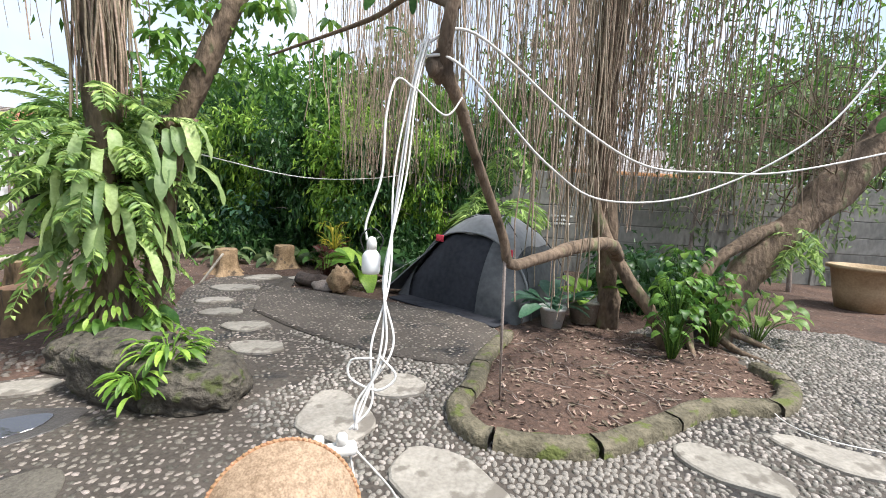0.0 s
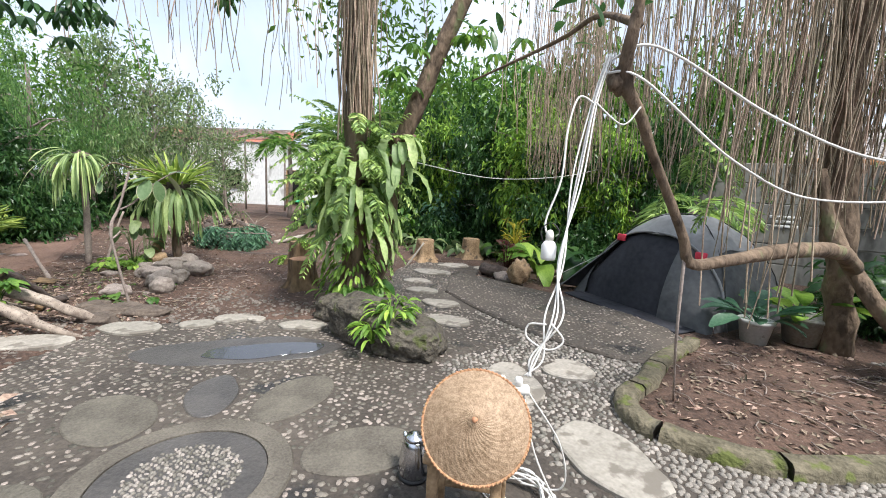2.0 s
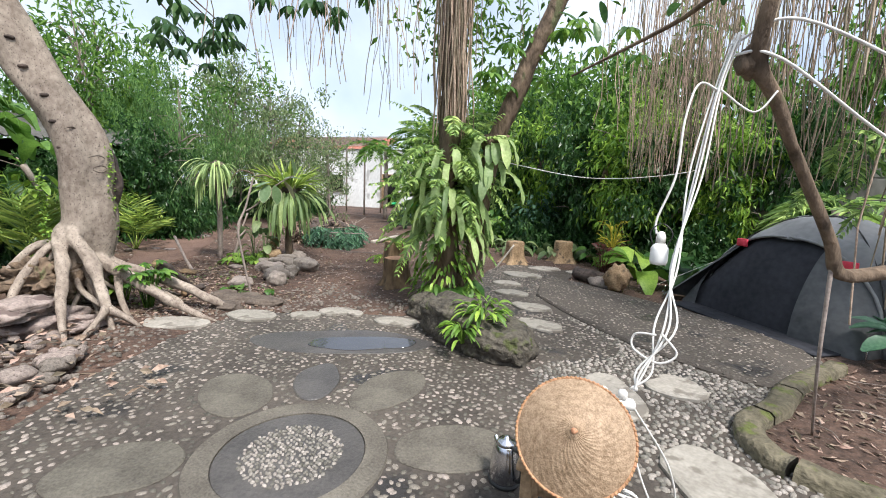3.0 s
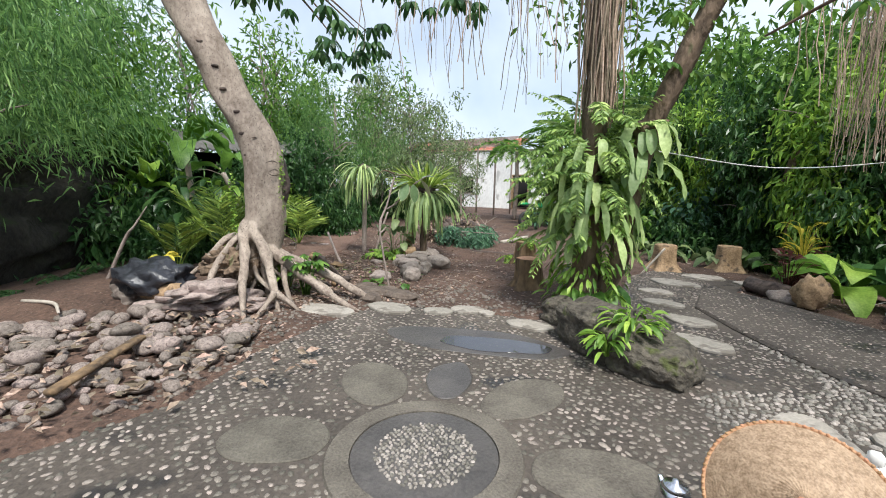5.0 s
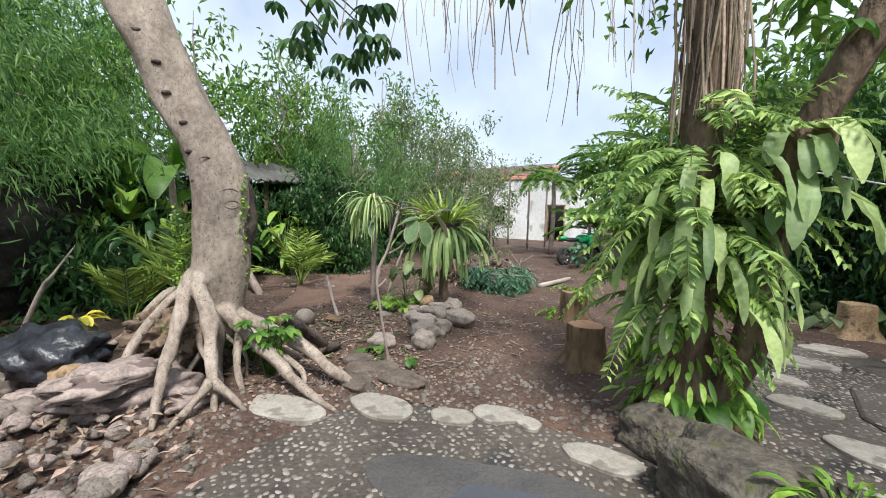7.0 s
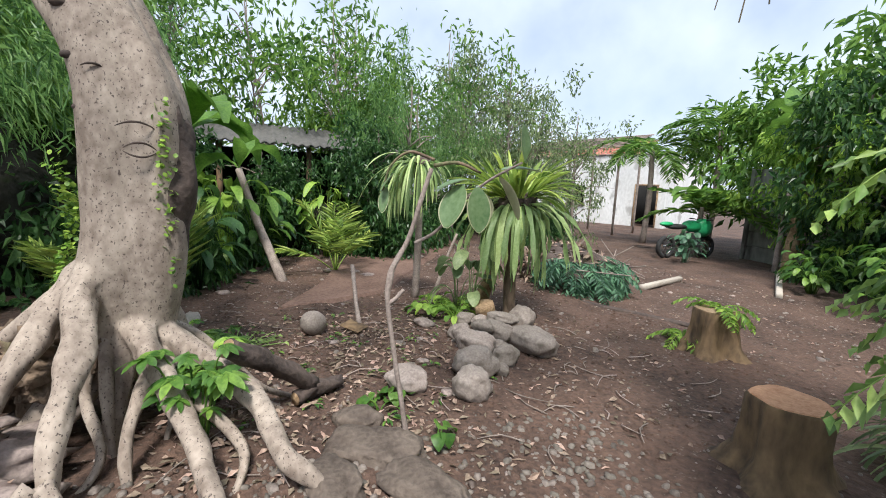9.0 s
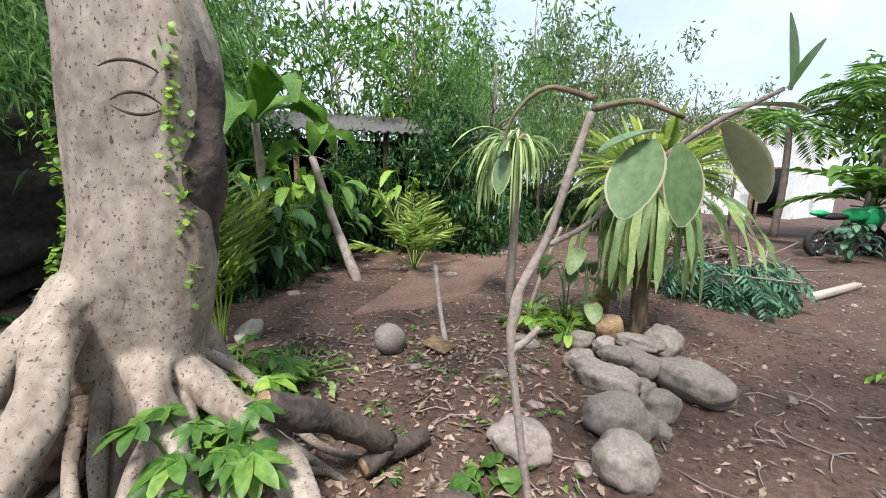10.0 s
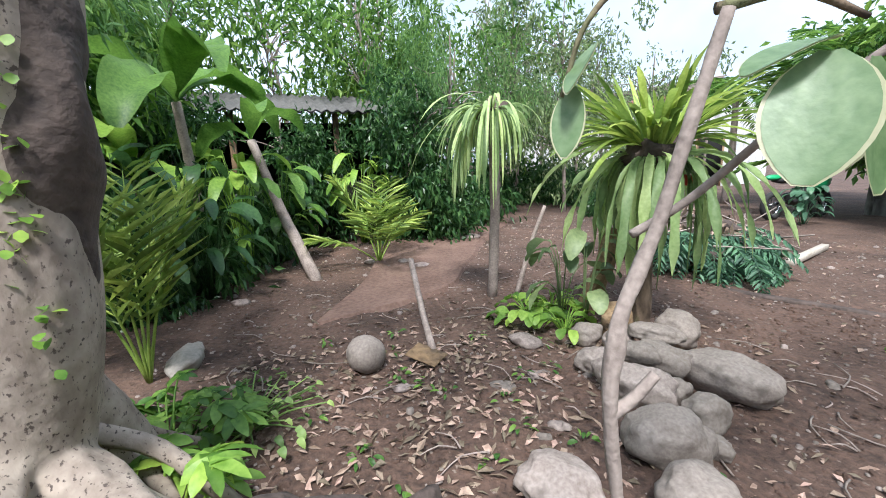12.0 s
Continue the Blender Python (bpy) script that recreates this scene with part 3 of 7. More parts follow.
x, y = grid_points(-1.6, 5.5, 0.6, 5.6, 0.046)
light = free(x, y) & (x * 0.6 + y * 0.25 + 0.25 * np.sin(y * 3) > 0.15)
x, y = x[light], y[light]
stretch = (x > 0.35) & (x < 1.35) & (y > 1.75) & (y < 2.36)
order = np.argwhere(stretch).ravel()[:290]
for i in order:
    me_i = i % 12
    if i == order[0]:
        PM = [scatter_pebbles(np.zeros(1), np.zeros(1), np.array([0.024]), np.array([0.018]), 0).mesh("pebble", M_PEB) for _ in range(12)]
    ob = new("pebble", PM[me_i])
    ob.parent = pavement
    ob.matrix_world = pose(x[i], y[i], 0.014, 0, 0, (i * 37) % 360)
rest = np.ones(len(x), bool); rest[order] = False
x, y = x[rest], y[rest]
part("pebbles", scatter_pebbles(x, y, R.uniform(0.017, 0.029, len(x)), R.uniform(0.012, 0.022, len(x))), M_PEB, pavement, "pale grey river pebbles")["kind"] = "stuff"
x, y = grid_points(-4.6, 1.5, -1.6, 7.3, 0.052)
worn = free(x, y) & ~(x * 0.6 + y * 0.25 + 0.25 * np.sin(y * 3) > 0.15)
patch = np.array([noise.noise(Vector((a * 1.1, b * 1.1, 7))) for a, b in zip(x, y)])
worn &= patch + 0.3 * R.randn(len(x)) > -0.4
x, y = x[worn], y[worn]
part("worn_pebbles", scatter_pebbles(x, y, R.uniform(0.014, 0.03, len(x)), R.uniform(0.005, 0.012, len(x)), 0.01), M_PEBD, pavement, "worn pebbles pressed into mortar")["kind"] = "stuff"
x, y = grid_points(RC[0] - 0.3, RC[0] + 0.3, RC[1] - 0.3, RC[1] + 0.3, 0.026)
keep = (x - RC[0]) ** 2 + (y - RC[1]) ** 2 < 0.27 ** 2
part("white_pebbles", scatter_pebbles(x[keep], y[keep], R.uniform(0.01, 0.015, keep.sum()), R.uniform(0.008, 0.014, keep.sum()), 0.022), M_PEB, pavement, "small whitish pebbles")["kind"] = "stuff"
x, y = grid_points(-2.6, 0.8, 3.6, 6.3, 0.055)
keep = inside(x, y, np.asarray(CONC) * 0.985 + np.array((-0.012, 0.07))) & (R.rand(len(x)) < 0.75)
part("worn_pebbles", scatter_pebbles(x[keep], y[keep], R.uniform(0.012, 0.026, keep.sum()), R.uniform(0.004, 0.009, keep.sum()), 0.043), M_PEBD, apron, "worn pebbles in concrete")["kind"] = "stuff"

# mossy kerb round the bed
kp = smoothpath([(x, y, 0) for x, y in BED[:12]], 6)
kerb = thing("bed_kerb", (0, 0, 0), "low moss-covered concrete kerb round a planting bed", "kerb", kind="structure")
cuts = [0, 8, 15, 27, 36, 44, 53, 60, len(kp) - 1]
for a_, b_ in zip(cuts[:-1], cuts[1:]):
    seg = kp[a_:b_ + 1]
    if len(seg) > 1:
        L = len(seg)
        g = Geo()
        t = unit(np.gradient(seg, axis=0)); sd = np.stack([-t[:, 1], t[:, 0], 0 * t[:, 0]], 1)
        prof = [(-0.085, -0.02), (-0.08, 0.075), (-0.05, 0.1), (0.05, 0.102), (0.08, 0.08), (0.085, -0.02)]
        if L > 2: seg = seg.copy(); seg[0] += t[0] * 0.012; seg[-1] -= t[-1] * 0.012
        wob = lambda q, s: 1 + 0.15 * noise.noise(Vector(q) * 7 + Vector((s, 0, 0)))
        v = np.array([[q + sd[i] * w * wob(q, w * 9) + UP * h * wob(q, 5 + w) for w, h in prof] for i, q in enumerate(seg)])
        i, j = np.meshgrid(np.arange(L - 1), np.arange(5), indexing="ij")
        g.add(v, [np.stack([i * 6 + j, i * 6 + j + 1, (i + 1) * 6 + j + 1, (i + 1) * 6 + j], -1).reshape(-1, 4), np.arange(6).reshape(1, -1), ((L - 1) * 6 + np.arange(6))[::-1].reshape(1, -1)])
        part("kerb_stone", g, M_KERB, kerb)

# ---- setting: walls and buildings ----
def panel_wall(name, a, b, height, label, rows=6, width=2.4):
    a, b = np.array(a, float), np.array(b, float)
    L = np.linalg.norm(b - a); d = (b - a) / L
    w = thing(name, (*a, 0), label, "garden wall", kind="structure", rz=math.degrees(math.atan2(d[1], d[0])))
    n = max(1, round(L / width))
    h = height / rows
    pm = box(Geo(), (L / n - 0.1, 0.06, h - 0.012), bevel=0.012).mesh("panel", M_WALL, False)
    qm = box(Geo(), (0.14, 0.14, height + 0.04), bevel=0.012).mesh("post", M_WALL, False)
    part("core", box(Geo(), (L, 0.03, height), (L / 2, 0, height / 2), 0), M_WALL, w)
    for i in range(n + 1):
        p = part("post", qm, M_WALL, w); p.location = (i * L / n, 0, height / 2)
        if i < n:
            for r in range(rows):
                q = part("panel", pm, M_WALL, w)
                q.location = ((i + 0.5) * L / n, R.uniform(-0.006, 0.006), (r + 0.5) * h)
    return w
panel_wall("wall_north", (14, 9.7), (-1.5, 9.7), 2.35, "stained grey precast concrete panel garden wall")
panel_wall("wall_northwest", (-1.6, 9.75), (-10, 12.7), 2.3, "dark stained concrete wall behind shrubs")
panel_wall("wall_east", (14, -7), (14, 9.6), 2.35, "plain grey concrete panel garden wall")
panel_wall("wall_south", (-9, -7), (13.9, -7), 2.35, "plain grey concrete panel garden wall")

def tiled_roof(parent, x0, x1, y0, y1, z0, z1, m, rows=9, part_name="roof"):
    g = Geo()
    for r in range(rows):
        s0, s1 = r / rows, (r + 1) / rows
        ya, yb, za, zb = y0 + (y1 - y0) * s0, y0 + (y1 - y0) * s1, z0 + (z1 - z0) * s0, z0 + (z1 - z0) * s1
        nn = int((x1 - x0) / 0.24)
        xs = np.linspace(x0, x1, nn * 4 + 1)
        bumpz = 0.025 * np.sin(np.arange(nn * 4 + 1) * np.pi / 2)
        v = np.vstack([np.c_[xs, np.full(len(xs), ya - 0.02), za + 0.045 + bumpz], np.c_[xs, np.full(len(xs), yb), zb + bumpz], np.c_[xs, np.full(len(xs), ya - 0.02), za + 0.0 + bumpz]])
        k = len(xs); j = np.arange(k - 1)
        g.add(v, np.vstack([np.stack([j, j + 1, j + 1 + k, j + k], 1), np.stack([j + 2 * k, j + 1 + 2 * k, j + 1, j], 1)]))
    return part(part_name, g, m, parent)

# added mound: its near-black colour stands for the shade under the bamboo
single("earth_bank", blob(Geo(), (0, 0, 0.7), (3.6, 0.6, 1.2), 5, 0.3, 3.0, 0.7, 5), M_SHADE, (-8.5, -2.3, 0), "added near-black mound standing for the shade under the bamboo", "bank", kind="structure", rz=-33)

# neighbour's house behind the garden wall
nh = thing("neighbour_house", (6.5, 17, 0), "neighbouring house with a grey tiled roof", "house")
part("wall", box(Geo(), (14, 5, 2.95), (0, 2.6, 1.475), 0.02), M_WHITE, nh)
tiled_roof(nh, -7.6, 7.6, -0.5, 2.6, 3.05, 4.5, M_GREYROOF)
tiled_roof(nh, -7.6, 7.6, 5.7, 2.6, 3.05, 4.5, M_GREYROOF)
part("fascia", box(Geo(), (15.2, 0.05, 0.22), (0, -0.5, 2.98), 0.01), mat("orange_fascia", (0.45, 0.2, 0.08), (0.55, 0.28, 0.13), 2), nh)

# white building at the end of the garden
wh = thing("white_building", (-18.6, 19.7, 0), "stained white plastered building with a dark doorway", "house", rz=math.degrees(math.atan2(-2.6, -6)) )
hw = Geo()
H = 3.75
for x0, x1, z0, z1 in ((0.0, 0.35, 0, H), (0.35, 1.55, 2.2, H), (1.55, 4.4, 0, H), (4.4, 5.6, 2.1, H), (4.4, 5.6, 0, 1.0), (5.6, 12, 0, H)):
    box(hw, (x1 - x0, 0.25, z1 - z0), ((x0 + x1) / 2, 0, (z0 + z1) / 2), 0)
part("wall", hw, M_WHITE, wh, smooth=False)
part("side_wall", box(Geo(), (0.25, 6, H), (0.12, -3.13, H / 2), 0), M_WHITE, wh, smooth=False)
# near-black sheet stands for the unlit room behind door and window
part("room_shade_sheet", box(Geo(), (11.6, 0.1, H), (6.2, -2.5, H / 2), 0), M_UNLIT, wh)
part("coping", box(Geo(), (12.2, 0.34, 0.1), (6, 0, H + 0.05), 0.02), M_CONC, wh)
part("door_frame", box(box(box(Geo(), (0.08, 0.3, 2.2), (0.39, 0.02, 1.1), 0.01), (0.08, 0.3, 2.2), (1.51, 0.02, 1.1), 0.01), (1.2, 0.3, 0.08), (0.95, 0.02, 2.2), 0.01), M_WOOD, wh)
part("window_sill", box(Geo(), (1.4, 0.36, 0.08), (5.0, 0.03, 0.98), 0.01), M_CONC, wh)
tiled_roof(wh, 2.0, 12, -0.6, -4.0, H - 0.1, H + 1.3, M_REDROOF)

# low shed with grey sheet roof among trees
sh = thing("garden_shed", (-12.7, 1.1, 0), "low open shed with shade-coloured near-black walls and a grey sheet roof", "shed", rz=92)
# walls carry the shed's inner shade in their near-black colour
part("back_wall", box(Geo(), (5.2, 0.12, 2.3), (0, 2.4, 1.15), 0.02), M_UNLIT, sh)
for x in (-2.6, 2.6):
    part("side_wall", box(Geo(), (0.12, 2.6, 2.2), (x, 1.1, 1.1), 0.02), M_UNLIT, sh)
sr_ = Geo()
xs = np.linspace(-2.9, 2.9, 120)
zz = 0.025 * np.sin(xs * 36)
for dz in (0, 0.03):
    sr_.add(np.vstack([np.c_[xs, np.full(120, -0.7), 2.18 + dz + zz], np.c_[xs, np.full(120, 2.7), 2.95 + dz + zz]]), np.stack([np.arange(119), np.arange(119) + 1, np.arange(119) + 121, np.arange(119) + 120], 1))
part("roof", sr_, M_SHEET, sh, "weathered dark corrugated sheet")
for x in (-2.5, -0.8, 0.9, 2.5):
    part("post", box(Geo(), (0.1, 0.1, 2.2), (x, -0.4, 1.1), 0.01), M_STUMP, sh)
# low wall's near-black colour stands for the shade under the roof
part("low_wall", box(Geo(), (5.2, 0.15, 1.0), (0, -0.3, 0.5), 0.02), M_SHADE, sh)

# bare bamboo roof frame
fr = thing("roof_frame", (-17.5, 13.2, 0), "bare weathered bamboo roof frame on posts", "frame", rz=25)
for i in range(9):
    part("pole", tube(Geo(), [(-2.4, -1 + i * 0.3, 3.25 + i * 0.09), (2.4, -1 + i * 0.3 + 0.1, 3.35 + i * 0.09)], 0.025, 6), M_TWIG, fr)
for x in (-2, 0, 2):
    part("post", tube(Geo(), [(x, -0.8, 0), (x, -0.8, 3.3)], 0.045, 6), M_TWIG, fr)
    part("post", tube(Geo(), [(x, 1.4, 0), (x, 1.4, 3.95)], 0.045, 6), M_TWIG, fr)
    part("rafter", tube(Geo(), [(x, -1.1, 3.2), (x, 1.5, 3.98)], 0.03, 6), M_TWIG, fr)

# ---- trees ----
def crown_mesh(name, rx, ry, rz, clumps, per, L, W, m, droop=0.4, spread=0.35, shell=0.55, twig=True):
    g = Geo()
    d = unit(R.randn(clumps, 3)); rad = R.uniform(shell, 1, clumps)[:, None] ** 0.6
    wob = np.array([1 + 0.9 * noise.noise(Vector(q * 1.7) + Vector((rx, rz, 0))) for q in d])[:, None]
    c = d * rad * wob * np.array((rx, ry, rz))
    p = np.repeat(c, per, 0) + R.randn(clumps * per, 3) * spread * np.array((1, 1, 0.7))
    dirs = unit(R.randn(len(p), 3) + np.array((0, 0, -droop * 2)) + 0.6 * np.repeat(d, per, 0))
    smallleaves(g, p, dirs, L * R.uniform(0.6, 1.3, len(p)), W * R.uniform(0.7, 1.2, len(p)))
    return g.mesh(name, m, False)

def twigs(height, rx, rz, n, base_r, seed=0, bend=0.4):
    g = Geo()
    st = np.random.RandomState(seed)
    top = np.array((st.uniform(-bend, bend), st.uniform(-bend, bend), height * 0.75))
    tube(g, [(0, 0, -0.1), (st.uniform(-.1, .1), st.uniform(-.1, .1), height * 0.3), top, top + (0, 0, height * 0.2)], [base_r, base_r * 0.75, base_r * 0.4, base_r * 0.15], 7, rough=0.15)
    for i in range(n):
        s = st.uniform(0.3, 1.0)
        q = np.array((top[0] * s, top[1] * s, height * 0.75 * s))
        a = st.rand() * 6.28
        e = q + np.array((np.cos(a) * rx * st.uniform(.4, .9), np.sin(a) * rx * st.uniform(.4, .9), rz * st.uniform(.2, .8)))
        tube(g, [q, (q + e) / 2 + (0, 0, 0.15), e], [base_r * 0.35, base_r * 0.08], 5, k=4)
    return g

def bamboo_crown():
    """Arching culms with drooping leaves along their upper part."""
    g = Geo()
    for c in range(42):
        a = R.rand() * 6.28
        pts = arc((0.25 * np.cos(a), 0.25 * np.sin(a), -2.0), (np.cos(a), np.sin(a), R.uniform(1.2, 5.0)), R.uniform(2.0, 4.6), R.uniform(0.8, 2.0), 14)
        n = 300
        s = 6 + 8 * R.rand(n) ** 0.8
        p = np.stack([np.interp(s, np.arange(15), pts[:, k]) for k in range(3)], 1)
        knots = p + 0.16 * R.randn(n, 3)[np.random.RandomState(c).randint(0, 40, n)]
        knots = knots[knots[:, 2] > -0.55 + 0.25 * R.randn(n)]
        n = len(knots)
        smallleaves(g, knots + R.randn(n, 3) * 0.07, R.randn(n, 3) * 0.8 + (np.cos(a) * 0.6, np.sin(a) * 0.6, -0.7), R.uniform(0.09, 0.2, n), R.uniform(0.014, 0.03, n))
    return g.mesh("crown", M_LBAMBOO, False)
BAMBOO = [bamboo_crown() for _ in range(4)]
BROAD = [crown_mesh("crown", 1.6, 1.6, 1.6, 80, 46, 0.21, 0.085, M_LBROAD, 0.5, 0.2, 0.3) for _ in range(3)]
BRIGHT = [crown_mesh("crown", 1.3, 1.3, 1.6, 75, 60, 0.2, 0.075, M_LBRIGHT, 0.5, 0.2, 0.3) for _ in range(2)]
AIRY = [crown_mesh("crown", 1.7, 1.7, 1.6, 95, 17, 0.17, 0.06, M_LBROAD, 0.2, 0.16, 0.2) for _ in range(2)]
FINE = [crown_mesh("crown", 1.5, 1.5, 1.8, 75, 34, 0.13, 0.06, M_LFINE, 0.3, 0.17, 0.2) for _ in range(2)]
SHADE = [crown_mesh("crown", 1.4, 1.4, 1.6, 80, 60, 0.2, 0.085, M_LDARK, 0.5, 0.2, 0.3) for _ in range(2)]
DARK = [crown_mesh("crown", 0.8, 0.8, 0.5, 60, 50, 0.16, 0.07, M_LDARK, 0.5, 0.2, 0.4) for _ in range(2)]
TWIGS = [twigs(4.0, 1.1, 0.9, 14, 0.07, s) for s in range(3)]
TWIGM = [t.mesh("trunk", M_TWIG) for t in TWIGS]
FINEM = [twigs(4.5, 1.1, 1.0, 40, 0.05, s + 9).mesh("trunk", M_TWIG) for s in range(2)]

def tree(name, x, y, h, w, crowns, trunks, k, label, cz=0.58, category="tree", group="background trees"):
    t = thing(name, (x, y, 0), label, category, group, rz=R.uniform(0, 360))
    tr = part("trunk", trunks[k % len(trunks)], None, t)
    tr.scale = (1, 1, h / 4.2)
    c = part("crown", crowns[k % len(crowns)], None, t)
    c.location = (0, 0, h * cz); c.scale = (w, w, h * 0.27)
    return t
# bamboo thicket along the south-west
# the pair at (-6.9, -1.3) and (-5.9, -2.5) is added to shade the ground
for i, (x, y, h, w) in enumerate([(-7.4, -2.5, 4.4, 1.0), (-8.6, -1.5, 4.8, 1.0), (-6.6, -3.9, 4.6, 1.1), (-9.9, -0.9, 4.4, 1.0), (-8.2, -3.8, 6.0, 1.2), (-10.8, -2.4, 5.6, 1.3), (-11.6, -1.9, 4.3, 0.9),
                                   (-12.9, 5.2, 4.4, 0.8), (-14.4, 6.4, 4.6, 0.9), (-14.8, 4.6, 5.0, 0.9), (-6.9, -1.3, 5.2, 0.95), (-5.9, -2.5, 5.0, 0.95), (-16.8, 4.4, 4.6, 1.1), (-5.6, -4.8, 4.8, 1.1), (-18.3, 5.2, 5.2, 1.3), (-13, -1.9, 6.2, 1.5)]):
    x, y = x - 0.5, y - 0.8
    if i % 3 == 0 and i > 0:
        tree("broadleaf_tree", x, y, h * 0.95, w * 0.85, BROAD if i % 2 else BRIGHT, TWIGM, i, "leafy green broadleaf tree in the hedge", 0.58)
        continue
    tree("bamboo", x, y, h, w * 0.85, BAMBOO, TWIGM, i, "dense feathery bamboo thicket beside the garden", 0.55, "bamboo", "bamboo thicket")
for i, (x, y, h, w) in enumerate([(-11, -4.5, 6.8, 1.5), (-13.2, -4.6, 7.0, 1.5),
                                   (-1.2, 11.2, 6.0, 1.2), (-3.2, 11.6, 5.4, 1.2), (-5.2, 12.6, 5.6, 1.3), (0.6, 12.2, 4.4, 1.1), (-7.4, 13.5, 5.8, 1.4), (-9.6, 14.6, 5.2, 1.4), (-11.5, 16.5, 5.5, 1.5), (9.5, 12.5, 6.5, 1.5), (12, 11.5, 6, 1.4), (2.2, 13, 6.6, 1.0)]):
    tree("broadleaf_tree", x, y, h, w, BROAD, TWIGM, i, "leafy green broadleaf tree beyond the garden edge", 0.6)
for i, (x, y, h, w) in enumerate([(-2.2, 9.0, 3.6, 0.75), (-4.6, 10.2, 3.7, 0.8), (-6.5, 11.3, 3.4, 0.8), (-0.6, 9.2, 3.2, 0.6), (-8.4, 12.2, 3.6, 0.8)]):
    tree("bright_tree", x, y, h, w, BRIGHT, TWIGM, i, "bright green leafy shrub tree by the wall", 0.6)
for i, (x, y, h, w) in enumerate([(-1.4, 9.1, 3.4, 0.7), (-3.4, 9.7, 3.9, 0.75), (-5.5, 10.7, 4.4, 0.85), (-7.3, 11.6, 4.2, 0.85), (0.6, 9.3, 3.6, 0.6)]):
    tree("dark_tree", x, y, h, w, SHADE, TWIGM, i, "dark glossy-leaved tree in shade by the wall", 0.55)
for i, (x, y, h, w) in enumerate([(-13.5, 7.6, 5.0, 0.9), (-15.5, 9.4, 4.8, 0.9), (-17, 11.5, 4.6, 1.0), (-14.5, 6.3, 5.4, 0.9), (-11.5, 8.4, 3.4, 0.6), (-16.2, 7.6, 5.2, 1.0), (-19.5, 10.5, 5.0, 1.1), (7.4, 8.6, 5.2, 0.9), (5.4, 8.9, 5.0, 0.9)]):
    tree("slender_tree", x, y, h, w, FINE, FINEM, i, "slender airy tree with thin twigs and sparse leaves", 0.62)
for i, (x, y, h, w) in enumerate([(-15.4, -1.4, 7.4, 1.5), (-16.2, 1.0, 7.2, 1.5), (-17.6, 3.8, 7.0, 1.5), (-15.2, 3.2, 6.6, 1.2), (-12.4, -2.8, 6.6, 1.3), (-16.0, 7.0, 6.6, 1.4)]):
    tree("feathery_tree", x, y, h, w, AIRY, FINEM, i, "open feathery tree with bare twigs against the sky", 0.6)
for i, (x, y, h, w) in enumerate([(-11.4, -0.3, 2.7, 0.6), (-11.5, 3.2, 2.9, 0.65), (-11.7, 1.5, 2.2, 0.5)]):
    tree("dark_tree", x, y, h, w, SHADE, TWIGM, i, "dark glossy-leaved shrub tree before the shed", 0.55)
# shaded undergrowth at the foot of hedges
for i, (x, y, w) in enumerate([(-9.6, -1.2, 1.1), (-10.4, -0.6, 1.1), (-8.0, -2.9, 0.8), (-6.2, -3.6, 0.6), (-8.6, -0.2, 0.6), (-9.4, 0.1, 0.8), (-10.4, 0.4, 0.9), (-11.4, 0.6, 0.8), (-11.3, 3.4, 0.8), (-12.6, 4.4, 1.0), (-15.2, 4.2, 1.0), (-16.4, 6.3, 1.2), (-17, 8, 1.2), (-17.5, 10, 1.2), (-15, 8.8, 0.9), (-12.3, 8.2, 0.7), (-18, 12, 1.0),
                               (-0.6, 8.7, 0.8), (-1.8, 8.9, 0.8), (-2.9, 9.4, 0.8), (-4.2, 9.6, 0.9), (-5.6, 10.4, 0.9), (-6.9, 11.0, 0.9), (3.6, 7.6, 0.7), (2.9, 6.4, 0.6), (4.4, 7.0, 0.6)]):
    u = thing("shrub", (x, y, 0.35 * w), "dark green shrub filling the shaded hedge foot", "shrub", "hedge shrubs", rz=i * 47)
    c = part("foliage", DARK[i % 2], None, u); c.scale = (w, w, w * 1.3)
    part("stem", tube(Geo(), [(0, 0, -0.36 * w), (0.05, 0.02, 0.1)], [0.02, 0.01], 5), M_TWIG, u)

# ---- the pale tree with stilt roots ----
def bladeleaf(g, p, d, L, W, droop=0.8, n=6, fold=0.15, wave=0.0, profile=None):
    return ribbon(g, arc(p, d, L, droop, n), W, fold, wave, profile)
OVAL = lambda s: np.sin(np.pi * np.clip(s, 0.02, 0.985)) ** 0.55
STRAP = lambda s: np.clip(np.minimum(0.35 + s * 2.2, (1.02 - s) * 5), 0.03, 1)
HEART = lambda s: np.clip(np.sin(np.pi * np.clip(s ** 0.6, 0.02, 0.99)), 0.03, 1) ** 0.8

pale = thing("pale_tree", (-5.75, 0.55, 0), "leaning pale-barked tree on exposed stilt roots", "tree")
g = Geo()
tube(g, [(0.02, 0.12, 0.32), (0.03, 0.16, 0.7), (0.02, 0.22, 1.25), (0.0, 0.22, 1.8), (-0.2, -0.15, 2.68), (-0.38, -0.6, 3.7), (-0.7, -1.15, 5.0), (-1.0, -1.7, 6.4)], [0.24, 0.25, 0.238, 0.23, 0.205, 0.18, 0.15, 0.08], 32, rough=0.22, k=10, freq=2.6, lobes=0.09)
trunk = g
part("bark_scar", tube(Geo(), [(0.04, 0.34, 0.9), (0.055, 0.375, 1.12), (0.06, 0.385, 1.45), (0.03, 0.37, 1.7), (-0.03, 0.25, 2.0)], [0.07, 0.12, 0.135, 0.13, 0.08], 28, rough=0.3, k=12, freq=8), M_BARKW, pale, "dark weathered hollow bark strip")
